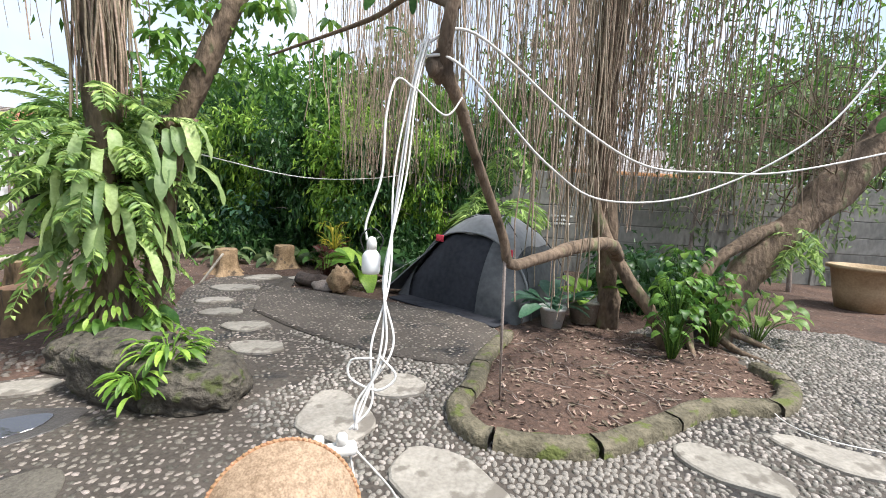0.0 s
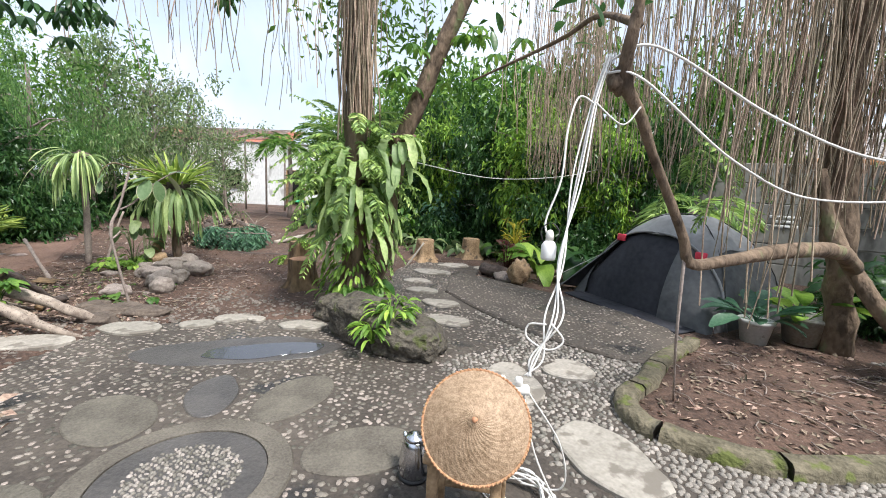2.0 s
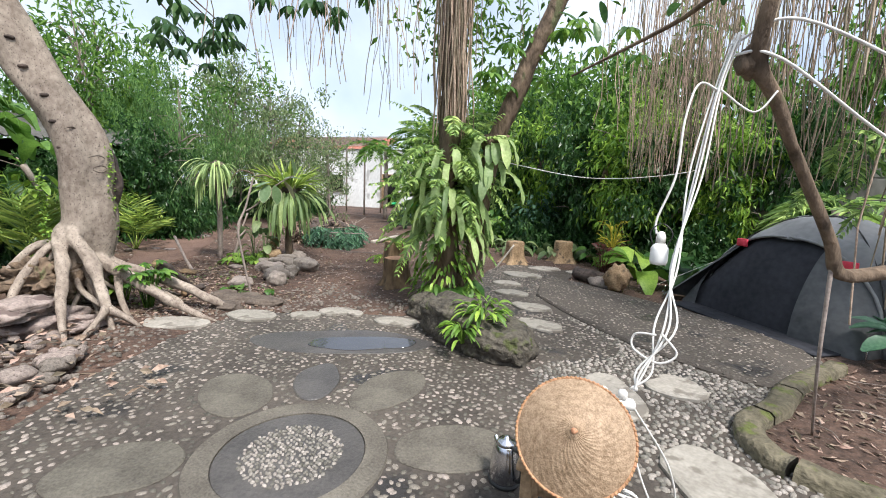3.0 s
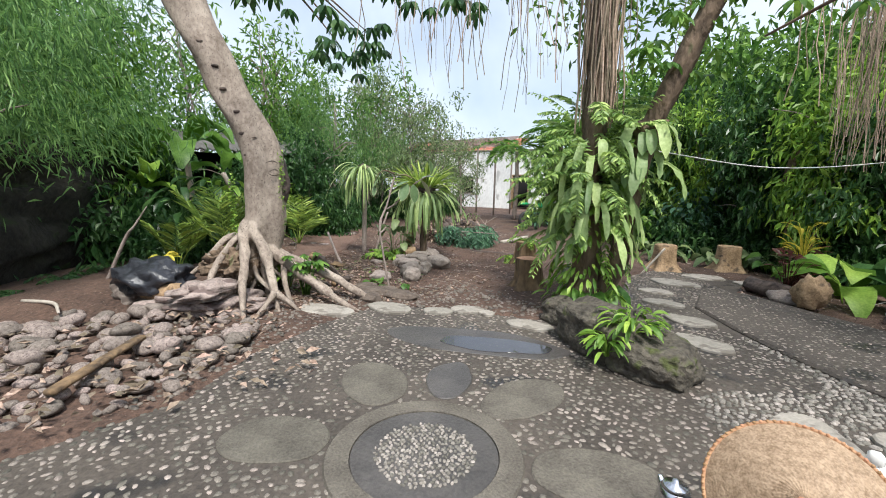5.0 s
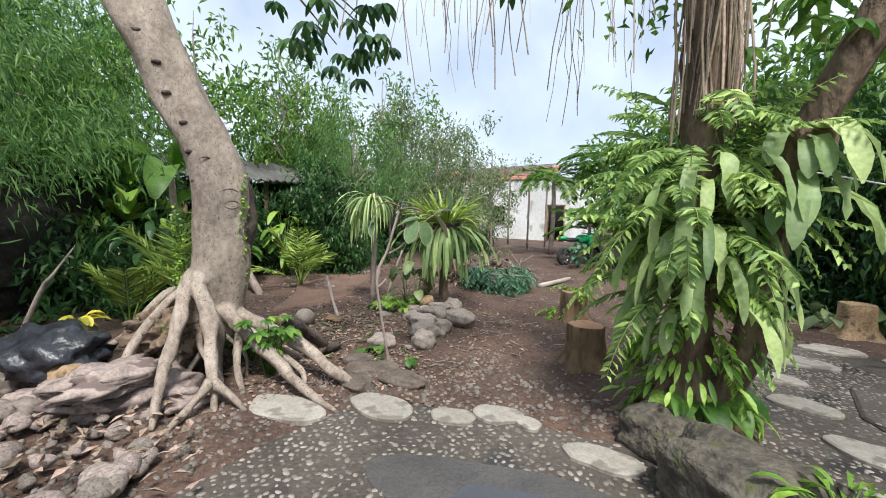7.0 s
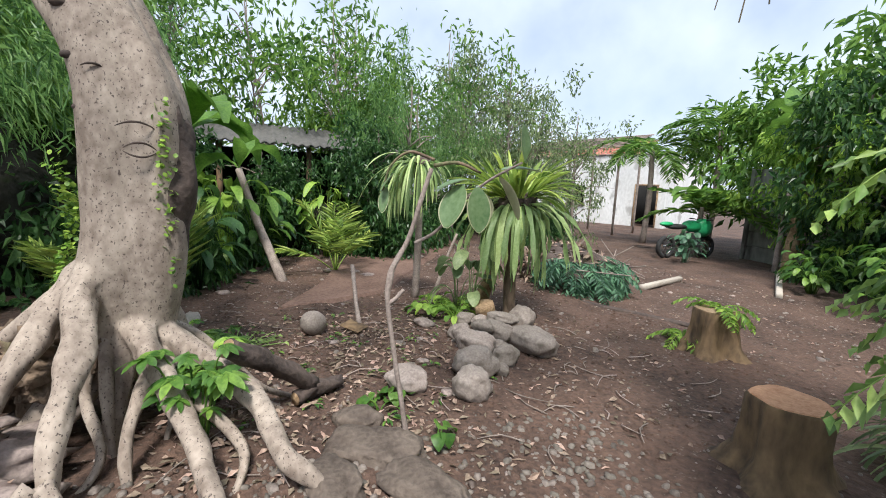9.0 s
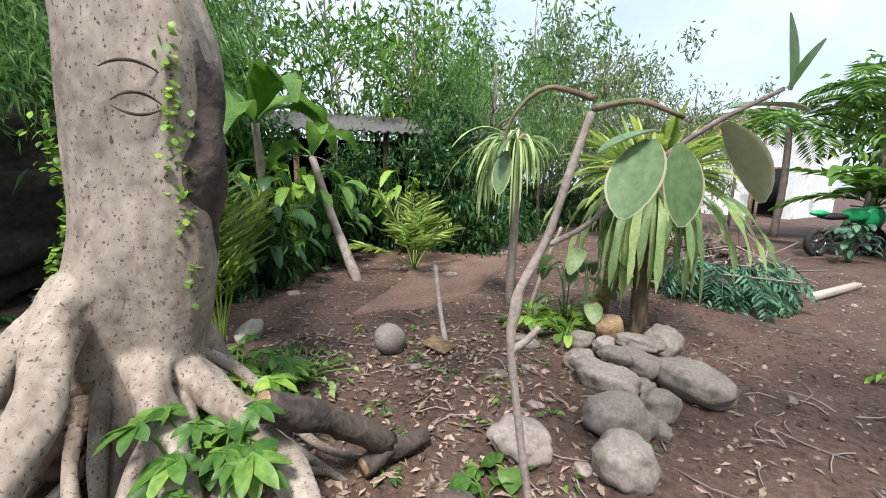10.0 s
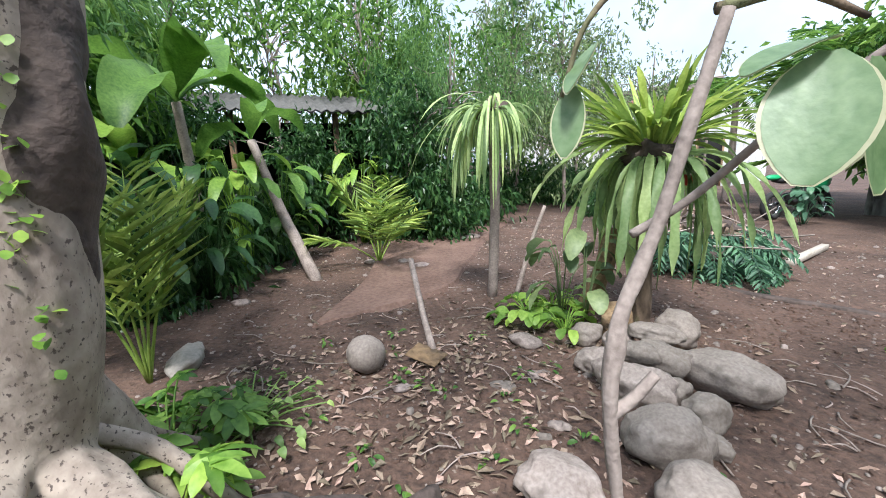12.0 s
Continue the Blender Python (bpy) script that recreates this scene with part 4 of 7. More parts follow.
tube(trunk, [(-0.02, 0.34, 1.35), (-0.1, 0.36, 1.75), (-0.22, 0.2, 2.2), (-0.42, -0.1, 2.9), (-0.6, -0.4, 4.0)], [0.08, 0.12, 0.13, 0.12, 0.06], 16, rough=0.15)
for i, (z, a) in enumerate([(2.0, 0.1), (2.25, 0.3), (2.5, 0.1), (2.75, 0.25), (3.0, 0.15), (1.75, -0.1)]):
    c = np.array((np.interp(z, [1.8, 2.68, 3.7], [-0.03, -0.2, -0.38]), np.interp(z, [1.8, 2.68, 3.7], [0.15, -0.15, -0.6]), z))
    part("knot", blob(Geo(), c + 0.2 * np.array((np.cos(a - 0.5), np.sin(a - 0.5), 0)), (0.025, 0.04, 0.022), 2, 0.3, seed=i), M_BARKW, pale)
ROOTS = [[(0.15, -0.05, 0.85), (0.5, -0.1, 0.6), (0.85, -0.2, 0.3), (1.15, -0.25, 0.03)], [(0.2, 0.05, 0.9), (0.55, 0.1, 0.62), (0.85, 0.12, 0.3), (0.95, 0.12, 0.1), (1.1, 0.12, -0.05)], [(0.95, 0.12, 0.22), (1.05, 0.25, 0.1), (1.15, 0.36, -0.03)], [(0.95, 0.1, 0.22), (1.1, -0.05, 0.1), (1.25, -0.22, -0.02)],
         [(0.15, 0.2, 0.65), (0.45, 0.4, 0.42), (0.8, 0.6, 0.24), (1.15, 0.75, 0.1), (1.4, 0.95, -0.03)], [(0.1, 0.3, 0.55), (0.3, 0.6, 0.4), (0.6, 0.85, 0.28), (0.95, 1.0, 0.16), (1.05, 1.15, 0.06), (1.2, 1.2, -0.05)],
         [(0.15, 0.3, 0.5), (0.5, 0.55, 0.3), (0.75, 0.8, 0.12), (1.0, 0.75, -0.04)], [(0.0, 0.35, 0.4), (0.1, 0.65, 0.2), (0.2, 1.0, -0.03)], [(-0.2, 0.25, 0.5), (-0.45, 0.4, 0.2), (-0.7, 0.55, -0.05)], [(-0.05, -0.25, 0.7), (-0.1, -0.5, 0.4), (-0.15, -0.8, 0.2), (-0.3, -1.1, -0.02)],
         [(0.2, -0.2, 0.7), (0.4, -0.45, 0.35), (0.6, -0.5, 0.1), (0.8, -0.55, -0.05)], [(0.2, 0.1, 0.6), (0.4, 0.15, 0.3), (0.5, 0.2, -0.03)], [(0.1, -0.1, 0.5), (0.3, -0.15, 0.2), (0.4, -0.2, -0.03)], [(0.4, 0.35, 0.42), (0.65, 0.3, 0.2), (0.8, 0.35, -0.03)]]
MAIN = (0, 1, 4, 5, 9, 10)
for i, r in enumerate(ROOTS):
    w = 0.055 if i in (0, 1, 4, 5) else 0.032
    if i in MAIN:
        r = [(r[0][0] * 0.2, 0.16 + (r[0][1] - 0.16) * 0.2, r[0][2] + 0.12)] + r
        tube(trunk, r, [w * 1.5, w * 1.35, w * 1.0, w * 0.75, w * 0.4], 12, rough=0.5, k=9, freq=7)
    else:
        part("root", tube(Geo(), r, [w * 1.3, w * 0.95, w * 0.75, w * 0.4], 12, rough=0.5, k=9, freq=7), M_BARKP, pale)
# flared buttresses that run from the trunk into the main roots
for a, reach, top, w in ((-0.75, 0.45, 0.75, 0.085), (0.1, 0.38, 0.75, 0.07), (-1.9, 0.5, 0.7, 0.09), (2.3, 0.4, 0.65, 0.1), (-2.9, 0.4, 0.7, 0.1)):
    ca, sa = np.cos(a), np.sin(a)
    tube(trunk, [(0.08 * ca, 0.17 + 0.08 * sa, top + 0.2), (0.17 * ca, 0.16 + 0.17 * sa, top - 0.12), (0.26 * ca, 0.14 + 0.26 * sa, 0.4), (reach * ca, 0.12 + reach * sa, 0.15), ((reach + 0.12) * ca, 0.12 + (reach + 0.12) * sa, -0.05)], [w * 0.8, w, w * 0.9, w * 0.65, w * 0.45], 14, rough=0.35, k=9, freq=5)
ob = part("trunk", trunk, M_BARKP, pale, "pale grey-pink smooth bark")
fuse = ob.modifiers.new("fuse", "REMESH")
fuse.mode, fuse.voxel_size, fuse.use_smooth_shade = "VOXEL", 0.013, True
ease = ob.modifiers.new("ease", "SMOOTH")
ease.factor, ease.iterations = 0.5, 4
def branch_scar(c, w, h):
    """A curved closed-over branch scar on bark that faces the path."""
    c = np.array(c)
    out = unit(np.array((0.92, 0.39, 0)))
    side = np.array((-out[1], out[0], 0))
    part("branch_scar", tube(Geo(), [c + side * w * q + UP * h * (1 - q * q) - out * (0.28 * w * q * q) for q in np.linspace(-1, 1, 9)], [0.002, 0.006, 0.006, 0.002], 6, k=3), M_BARKW, pale, "dark curved branch scar")
for c, w, h in (((0.248, 0.3, 1.66), 0.085, 0.028), ((0.25, 0.31, 1.54), 0.07, -0.026), ((0.26, 0.315, 1.555), 0.07, 0.03), ((0.19, 0.12, 1.94), 0.05, 0.018)):
    branch_scar(c, w, h)
for i in range(9):
    a, L = R.uniform(-1.4, 1.7), R.uniform(0.5, 1.05)
    m_ = R.uniform(-0.25, 0.25)
    part("root", tube(Geo(), [(0.15 * np.cos(a), 0.1 + 0.15 * np.sin(a), R.uniform(0.4, 0.75)), (L * 0.4 * np.cos(a + m_), 0.1 + L * 0.4 * np.sin(a + m_), R.uniform(0.25, 0.45)), (L * 0.75 * np.cos(a - m_), 0.1 + L * 0.75 * np.sin(a - m_), R.uniform(0.08, 0.2)), (L * np.cos(a), 0.1 + L * np.sin(a), -0.03)], [0.04, 0.028, 0.02, 0.012], 8, rough=0.45, freq=7), M_BARKP, pale)
part("root_burl", blob(Geo(), (0.1, -0.18, 0.42), (0.26, 0.3, 0.2), 5, 0.55, 3.2), M_BARK, pale, "knotted brown root burl")
v = Geo()
for s in np.linspace(0, 1, 460):
    a, z = (-0.8 - 1.1 * np.sin(s * 4) if s < 0.6 else 0.9), (0.7 + 1.3 * s if s < 0.6 else 0.9 + (s - 0.6) * 2.2)
    c = np.array((0.02, 0.18, z)) + (0.305 if s < 0.6 else 0.275) * np.array((np.cos(a), np.sin(a), 0)) + R.randn(3) * (0.02, 0.02, 0.05)
    bladeleaf(v, c, (np.cos(a) * 0.4 + R.randn() * 0.4, np.sin(a) * 0.4 + R.randn() * 0.4, -0.2 + R.randn() * 0.4), 0.028, 0.025, 0.5, 3, 0.05, profile=OVAL)
part("creeping_vine", v, M_LBRIGHT, pale, "small round yellow-green creeper leaves")
# high canopy: limbs and whorled leaves hanging into view
cn = Geo(); lm = Geo()
ENDS = [(-0.3, 1.4, 3.15), (0.0, 1.7, 3.3), (-0.4, 1.8, 3.4), (-0.1, 1.2, 3.35), (0.8, 0.8, 3.25), (1.1, 1.3, 3.4), (1.5, 1.9, 3.55), (1.7, 2.3, 3.6), (0.5, 0.3, 3.5), (1.2, 0.7, 3.7), (2.2, 2.2, 3.9), (-0.9, 0.7, 4.2), (-0.4, -0.5, 4.4), (1.6, -0.3, 4.3), (2.6, 1.2, 4.4), (0.4, 1.9, 4.3), (1.0, 2.9, 4.4), (2.0, 3.0, 4.2), (-1.8, -0.6, 4.8), (-1.2, 1.6, 4.8)]
for e in ENDS:
    e = np.array(e)
    tube(lm, [(-0.7, -1.0, 3.8), (-0.2, -0.2, 4.6), e * 0.6 + np.array((0, 0, 1.9)), e + np.array((0, 0, 0.2))], [0.05, 0.03, 0.014, 0.006], 5, k=4)
    for c in range(4):
        q = e + R.randn(3) * (0.2, 0.2, 0.12)
        for a in np.linspace(0, 6.28, 8, endpoint=False):
            bladeleaf(cn, q, (np.cos(a), np.sin(a), 0.1), 0.2 * R.uniform(0.7, 1.2), 0.065, 1.8, 4, 0.12, profile=OVAL)
part("limb", lm, M_BARK, pale, "thin dark branches")
part("crown", cn, M_LDARK, pale, "dark hanging whorled leaves")

# ---- hanging roots helper ----
def hanging(n, cx, cy, sx, sy, z0, z1, zj, r=0.004, sway=0.06, k=7):
    x, y = cx + R.uniform(-1, 1, n) * sx, cy + R.uniform(-1, 1, n) * sy
    top, bot = z0 + R.uniform(0, 0.5, n), z1 + np.abs(R.randn(n)) * zj
    s = np.linspace(0, 1, k)
    ph = R.rand(n, 3) * 6.28
    px = x[:, None] + sway * np.sin(s * 4 + ph[:, :1]) * s + 0.02 * np.sin(s * 13 + ph[:, 1:2])
    py = y[:, None] + sway * np.sin(s * 3 + ph[:, 2:3]) * s
    pz = top[:, None] + (np.minimum(bot, top - 0.2) - top)[:, None] * s
    return np.stack([px, py, pz], -1), r * R.uniform(0.5, 1.5, n)

# ---- fern-covered tree in the middle ----
ft = thing("fern_tree", (-2.95, 3.65, 0), "old trunk overgrown with ferns and strap-leaved epiphytes", "tree")
g = Geo()
tube(g, [(0, 0, -0.05), (0.02, -0.05, 0.5), (-0.02, -0.05, 1.2), (0.02, -0.1, 2.0), (0.05, -0.15, 3.2), (0.08, -0.2, 4.8)], [0.24, 0.15, 0.14, 0.12, 0.11, 0.1], 12, rough=0.4, lobes=0.15)
part("trunk", g, M_BARK, ft)
part("leaning_trunk", tube(Geo(), [(0.1, 0.0, 0.1), (0.3, 0.05, 0.6), (0.38, 0.1, 1.3), (0.5, 0.12, 2.0), (0.75, 0.2, 2.7), (1.1, 0.35, 3.6), (1.8, 0.6, 5.2)], [0.12, 0.1, 0.095, 0.1, 0.095, 0.09, 0.06], 12, rough=0.25), M_BARK, ft, "leaning brown branch with rough bark")
part("burl", blob(Geo(), (0.5, 0.12, 2.02), (0.15, 0.13, 0.14), 3, 0.5, 2), M_BARK, ft)
part("root_strand", thin(Geo(), *hanging(130, 0.03, -0.12, 0.17, 0.17, 4.6, 2.0, 0.35, 0.008, 0.05)), M_ROOT, ft, "dense dry hanging root strands")["kind"] = "stuff"
for a in np.linspace(0, 6.28, 9, endpoint=False):
    part("root", tube(Geo(), [(0.1 * np.cos(a), 0.1 * np.sin(a), 0.45), (0.25 * np.cos(a), 0.25 * np.sin(a), 0.2), (0.45 * np.cos(a + 0.2), 0.45 * np.sin(a + 0.2), 0.03), (0.6 * np.cos(a + 0.1), 0.6 * np.sin(a + 0.1), -0.04)], [0.06, 0.05, 0.03, 0.015], 7, rough=0.3), M_BARK, ft)
g = Geo()
for i in range(150):
    a, z = R.rand() * 6.28, R.uniform(0.9, 2.25)
    frond(g, (0.12 * np.cos(a) - 0.06, 0.12 * np.sin(a) - 0.05, z), (np.cos(a) + R.randn() * 0.4, np.sin(a) + R.randn() * 0.4, R.uniform(-0.2, 2.2)), R.uniform(0.35, 0.95), 0.12, 0.03, R.uniform(0.8, 2.2), 18)
part("fern_frond", g, M_LFERN, ft, "light green feathery fern fronds")["kind"] = "stuff"
g = Geo()
for i in range(60):
    a, z = R.uniform(-2.3, 0.7), R.uniform(0.9, 1.95)
    bladeleaf(g, (0.26 * np.cos(a) + 0.05, 0.26 * np.sin(a) - 0.1, z), (np.cos(a) * 0.9, np.sin(a) * 0.9, R.uniform(0.0, 0.5)), R.uniform(0.3, 0.62), R.uniform(0.05, 0.1), R.uniform(2, 6), 9, 0.18, 0.12, STRAP)
for i in range(14):
    a = R.uniform(-1.8, 1.0)
    bladeleaf(g, (0.5 + 0.1 * np.cos(a), 0.05 + 0.1 * np.sin(a), R.uniform(1.7, 2.1)), (np.cos(a), np.sin(a), 0.4), R.uniform(0.3, 0.55), 0.1, 3, 8, 0.15, 0.1, STRAP)
part("strap_leaf", g, M_LSTRAP, ft, "broad pale green hanging strap leaves")["kind"] = "stuff"
g = Geo()
for i in range(420):
    a, z = R.rand() * 6.28, R.uniform(0.15, 1.5)
    rr = 0.16 + 0.3 * R.rand()
    bladeleaf(g, (rr * np.cos(a), rr * np.sin(a) - 0.05, z), (np.cos(a), np.sin(a), R.uniform(-0.8, 0.3)), R.uniform(0.08, 0.18), 0.035, 1.0, 3, 0.1)
for i in range(16):
    a = R.rand() * 6.28
    frond(g, (0.2 * np.cos(a), 0.2 * np.sin(a), R.uniform(0.3, 0.9)), (np.cos(a), np.sin(a), 0.1), 0.4, 0.1, 0.03, 2.5, 11)
part("creeper", g, M_LBRIGHT, ft, "small leafy creepers on the trunk")["kind"] = "stuff"
g = Geo()
for i in range(9):
    a = R.uniform(-1.6, 1.2)
    bladeleaf(g, (0.25 * np.cos(a), 0.25 * np.sin(a), 0.3), (np.cos(a), np.sin(a), R.uniform(0.3, 0.9)), 0.3, 0.17, 2.2, 7, 0.15, 0.05, HEART)
part("arrow_leaf", g, M_LBROAD, ft, "heart-shaped leaves at the foot")
g = Geo()
for e in [(0.55, 0.0, 2.7), (0.75, 0.1, 2.95), (0.9, 0.3, 2.75), (1.1, 0.2, 3.1), (0.6, -0.2, 2.55), (1.4, 0.3, 3.2), (1.7, 0.5, 3.0)]:
    for c in range(3):
        q = np.array(e) + R.randn(3) * 0.12
        for a in np.linspace(0, 6.28, 7, endpoint=False):
            bladeleaf(g, q, (np.cos(a), np.sin(a), 0.2), R.uniform(0.12, 0.2), 0.055, 1.6, 4, profile=OVAL)
part("foliage", g, M_LBROAD, ft, "bright green leaf sprays on the branch")

g = Geo()
thin(g, *hanging(70, -0.6, -0.3, 1.5, 1.2, 4.6, 2.5, 0.8, 0.004, 0.1))
thin(g, *hanging(22, -1.6, -1.4, 0.9, 0.7, 4.6, 2.7, 0.6, 0.004, 0.15))
part("loose_strand", g, M_ROOT, ft, "single thin hanging strands")["kind"] = "stuff"
g = Geo()
for q in ((0.3, 0.3, 4.4), (-0.6, 0.6, 4.3), (-0.2, 0.8, 3.6), (0.4, 0.9, 3.4), (0.9, 0.8, 4.3), (-0.5, 0.3, 3.5), (1.6, 0.9, 4.2), (-1.3, 0.4, 4.6), (0.1, 1.0, 2.9)):
    n_ = 170
    smallleaves(g, np.array(q) + R.randn(n_, 3) * (0.35, 0.3, 0.25), R.randn(n_, 3) + (0, 0, -0.5), R.uniform(0.08, 0.16, n_), R.uniform(0.035, 0.06, n_))
part("crown", g, M_LBROAD, ft, "small-leaved crown above the ferns")

# ---- banyan with hanging roots over the bed ----
bn = thing("banyan_tree", (3.2, 4.9, 0), "leaning banyan with many hanging aerial roots", "tree")
part("trunk", tube(Geo(), [(0.1, 0, -0.05), (0.25, 0.0, 0.5), (0.75, 0.05, 1.15), (1.3, 0.1, 1.75), (2.0, 0.1, 2.6), (2.8, 0.1, 3.8), (3.4, 0.2, 5.5)], [0.2, 0.17, 0.17, 0.19, 0.2, 0.18, 0.12], 14, rough=0.35, lobes=0.12), M_BARK, bn, "leaning fluted brown trunk")
part("stem", tube(Geo(), [(-0.35, -0.2, -0.05), (-0.3, -0.15, 0.5), (0.0, -0.1, 0.95), (0.55, 0.0, 1.32), (1.0, 0.06, 1.5)], [0.1, 0.08, 0.075, 0.08, 0.06], 10, rough=0.3), M_BARK, bn)
part("root_column", tube(Geo(), [(-1.0, 0.3, -0.05), (-1.1, 0.2, 0.6), (-1.2, 0.1, 1.1), (-1.3, 0.2, 2.0), (-1.35, 0.2, 3.2), (-1.3, 0.3, 5)], [0.13, 0.1, 0.12, 0.12, 0.13, 0.16], 12, rough=0.5, lobes=0.2), M_BARK, bn, "column of fused aerial roots")
part("root_column", tube(Geo(), [(-0.65, -0.55, 0.0), (-0.85, -0.45, 0.4), (-1.15, -0.3, 0.85), (-1.35, -0.1, 1.3), (-1.5, 0.0, 1.9)], [0.09, 0.07, 0.075, 0.06, 0.05], 9, rough=0.3), M_BARK, bn)
part("arm", tube(Geo(), [(-1.25, -0.35, 1.0), (-1.6, -1.0, 1.18), (-2.1, -1.6, 1.2), (-2.5, -2.05, 1.15), (-2.75, -2.25, 1.12), (-2.83, -2.36, 1.3), (-3.0, -2.58, 1.65), (-3.14, -2.78, 1.95), (-3.24, -2.93, 2.15), (-3.2, -3.0, 2.5), (-3.15, -2.8, 3.3), (-3.0, -2.3, 4.3)], [0.07, 0.06, 0.055, 0.04, 0.036, 0.028, 0.026, 0.029, 0.032, 0.026, 0.028, 0.04], 12, rough=0.3, k=5), M_BARK, bn, "low curving branch rising towards the path")
part("fork_knot", blob(Geo(), (-3.27, -2.9, 2.13), (0.05, 0.05, 0.07), 3, 0.4), M_BARK, bn)
part("twig", tube(Geo(), [(-2.8, -2.3, 1.15), (-2.78, -2.28, 0.6), (-2.7, -1.9, 0.0)], [0.012, 0.01, 0.008], 6), M_TWIG, bn)
part("thin_branch", tube(Geo(), [(-3.2, -2.9, 2.4), (-3.45, -2.5, 2.62), (-3.75, -2.2, 2.6), (-4.5, -1.9, 2.45)], [0.025, 0.018, 0.015, 0.008], 6), M_BARK, bn)
for q in ([(0, 0, 0.25), (0.4, -0.2, 0.1), (0.75, -0.35, -0.03)], [(0.1, 0.1, 0.3), (0.5, 0.35, 0.08), (0.9, 0.5, -0.04)], [(-0.3, -0.2, 0.2), (-0.4, -0.5, 0.06), (-0.5, -0.8, -0.03)], [(-1.0, 0.3, 0.2), (-1.3, 0.6, 0.0)], [(0.0, -0.1, 0.2), (0.1, -0.5, 0.05), (0.3, -0.8, 0.0)]):
    part("root", tube(Geo(), q, [0.07, 0.04, 0.015], 7, rough=0.3), M_BARK, bn)
g = Geo()
for n_, cx, cy, sx, sy, z1, zj in ((210, -1.35, 0.2, 0.5, 0.35, 1.2, 0.8), (110, -2.0, 0.0, 0.55, 0.5, 1.5, 0.7), (110, -0.5, 0.3, 0.6, 0.4, 1.5, 0.7), (90, -3.3, 0.6, 0.8, 0.6, 1.6, 0.7), (60, 0.8, 0.1, 0.8, 0.3, 1.2, 0.6), (50, -2.9, -1.7, 0.7, 0.6, 1.9, 0.6), (110, -4.4, 2.2, 0.7, 0.5, 1.7, 0.6), (25, -2.3, -1.6, 0.3, 0.3, 0.6, 0.6), (70, -3.9, 1.0, 1.2, 1.0, 2.3, 0.6)):
    thin(g, *hanging(n_, cx, cy, sx, sy, 4.4, z1, zj, 0.005, 0.09))
part("aerial_root", g, M_ROOT, bn, "curtains of thin dry hanging roots")["kind"] = "stuff"
g = Geo()
for q in ((-2.2, 0.3, 4.9), (-1.2, 0.9, 4.6), (-0.3, 0.6, 4.4), (0.6, 1.0, 4.4), (-1.6, -0.8, 5.3), (1.8, 0.6, 4.6), (-0.4, 1.4, 3.7), (-1.9, 1.4, 3.8), (-3.4, 0.0, 5.5), (-3.2, -1.2, 5.2), (1.2, 1.6, 3.8), (2.6, 1.2, 3.6), (-4.8, 1.5, 5.2), (-1.0, 1.2, 3.0)):
    n_ = 280
    p = np.array(q) + R.randn(n_, 3) * (0.42, 0.4, 0.32)
    smallleaves(g, p, R.randn(n_, 3) + (0, 0, -0.6), R.uniform(0.08, 0.15, n_), R.uniform(0.03, 0.055, n_))
part("crown", g, M_LBROAD, bn, "dense small-leaved banyan crown")
for i in range(24):
    e = np.array((2.2 + R.uniform(-0.9, 0.3), -0.5 + R.uniform(-0.5, 0.3), 2.6 + R.uniform(-0.3, 0.9))) if i < 10 else np.array((-3.6, -2.4, 2.75)) + R.randn(3) * (0.45, 0.3, 0.15)
    part("large_leaf", bladeleaf(Geo(), e, R.randn(3) + (0, 0, -0.3), 0.32 if i < 10 else 0.16, 0.16 if i < 10 else 0.06, 0.8, 6, profile=OVAL), M_LDARK, bn, "large dark leaf")
g = Geo()
for i in range(60):
    e = np.array((R.uniform(0.6, 3), R.uniform(0.1, 1.5), R.uniform(2.2, 3.2)))
    tube(g, [e, e + R.randn(3) * 0.3, e + R.randn(3) * 0.5 + (0, 0, 0.3)], [0.012, 0.004], 4, k=4)
part("twig_tangle", g, M_BARK, bn, "tangled bare twigs")["kind"] = "stuff"
for i in range(26):
    a = R.rand() * 6.28
    part("fern_frond", frond(Geo(), np.array((-2.2, 0.3, 1.9)) + R.randn(3) * 0.25 if i < 12 else np.array((0.9, -0.1, 1.3)) + R.randn(3) * 0.1, (np.cos(a), np.sin(a), 0.2), 0.5, 0.13, 0.035, 2.0, 13), M_LFERN, bn, "light green fern frond")

# ---- climber plants and pots in the bed ----
def lobed_plant(name, loc, n, spread, height, L, W, m, label, category="plant", profile=HEART, up=0.6, droop=1.8, stems=True, group=""):
    t = thing(name, loc, label, category, group)
    g, st = Geo(), Geo()
    for i in range(n):
        a, s = R.rand() * 6.28, np.sqrt(R.rand())
        q = np.array((np.cos(a) * spread * s, np.sin(a) * spread * s, height * R.uniform(0.3, 1)))
        bladeleaf(g, q, (np.cos(a), np.sin(a), R.uniform(0.1, up)), L * R.uniform(0.7, 1.2), W * R.uniform(0.7, 1.2), droop, 6, 0.14, 0.05, profile)
        if stems and i % max(1, n // 24) == 0:
            tube(st, [(q[0] * 0.15, q[1] * 0.15, 0), (q[0] * 0.5, q[1] * 0.5, q[2] * 0.7), q], [0.007, 0.004], 4, k=3)
    part("foliage", g, m, t)
    if stems:
        part("stem", st, m, t)
    return t
for loc, n in (((2.6, 4.4, 0.05), 60), ((3.15, 4.55, 0.03), 60), ((2.75, 4.6, 0.3), 60), ((2.4, 4.05, 0.04), 35)):
    lobed_plant("climbing_plant", loc, int(n * 1.3), 0.22, 0.85, 0.12, 0.085, M_LBROAD, "lush green split-leaf climber round the banyan foot", up=0.4)
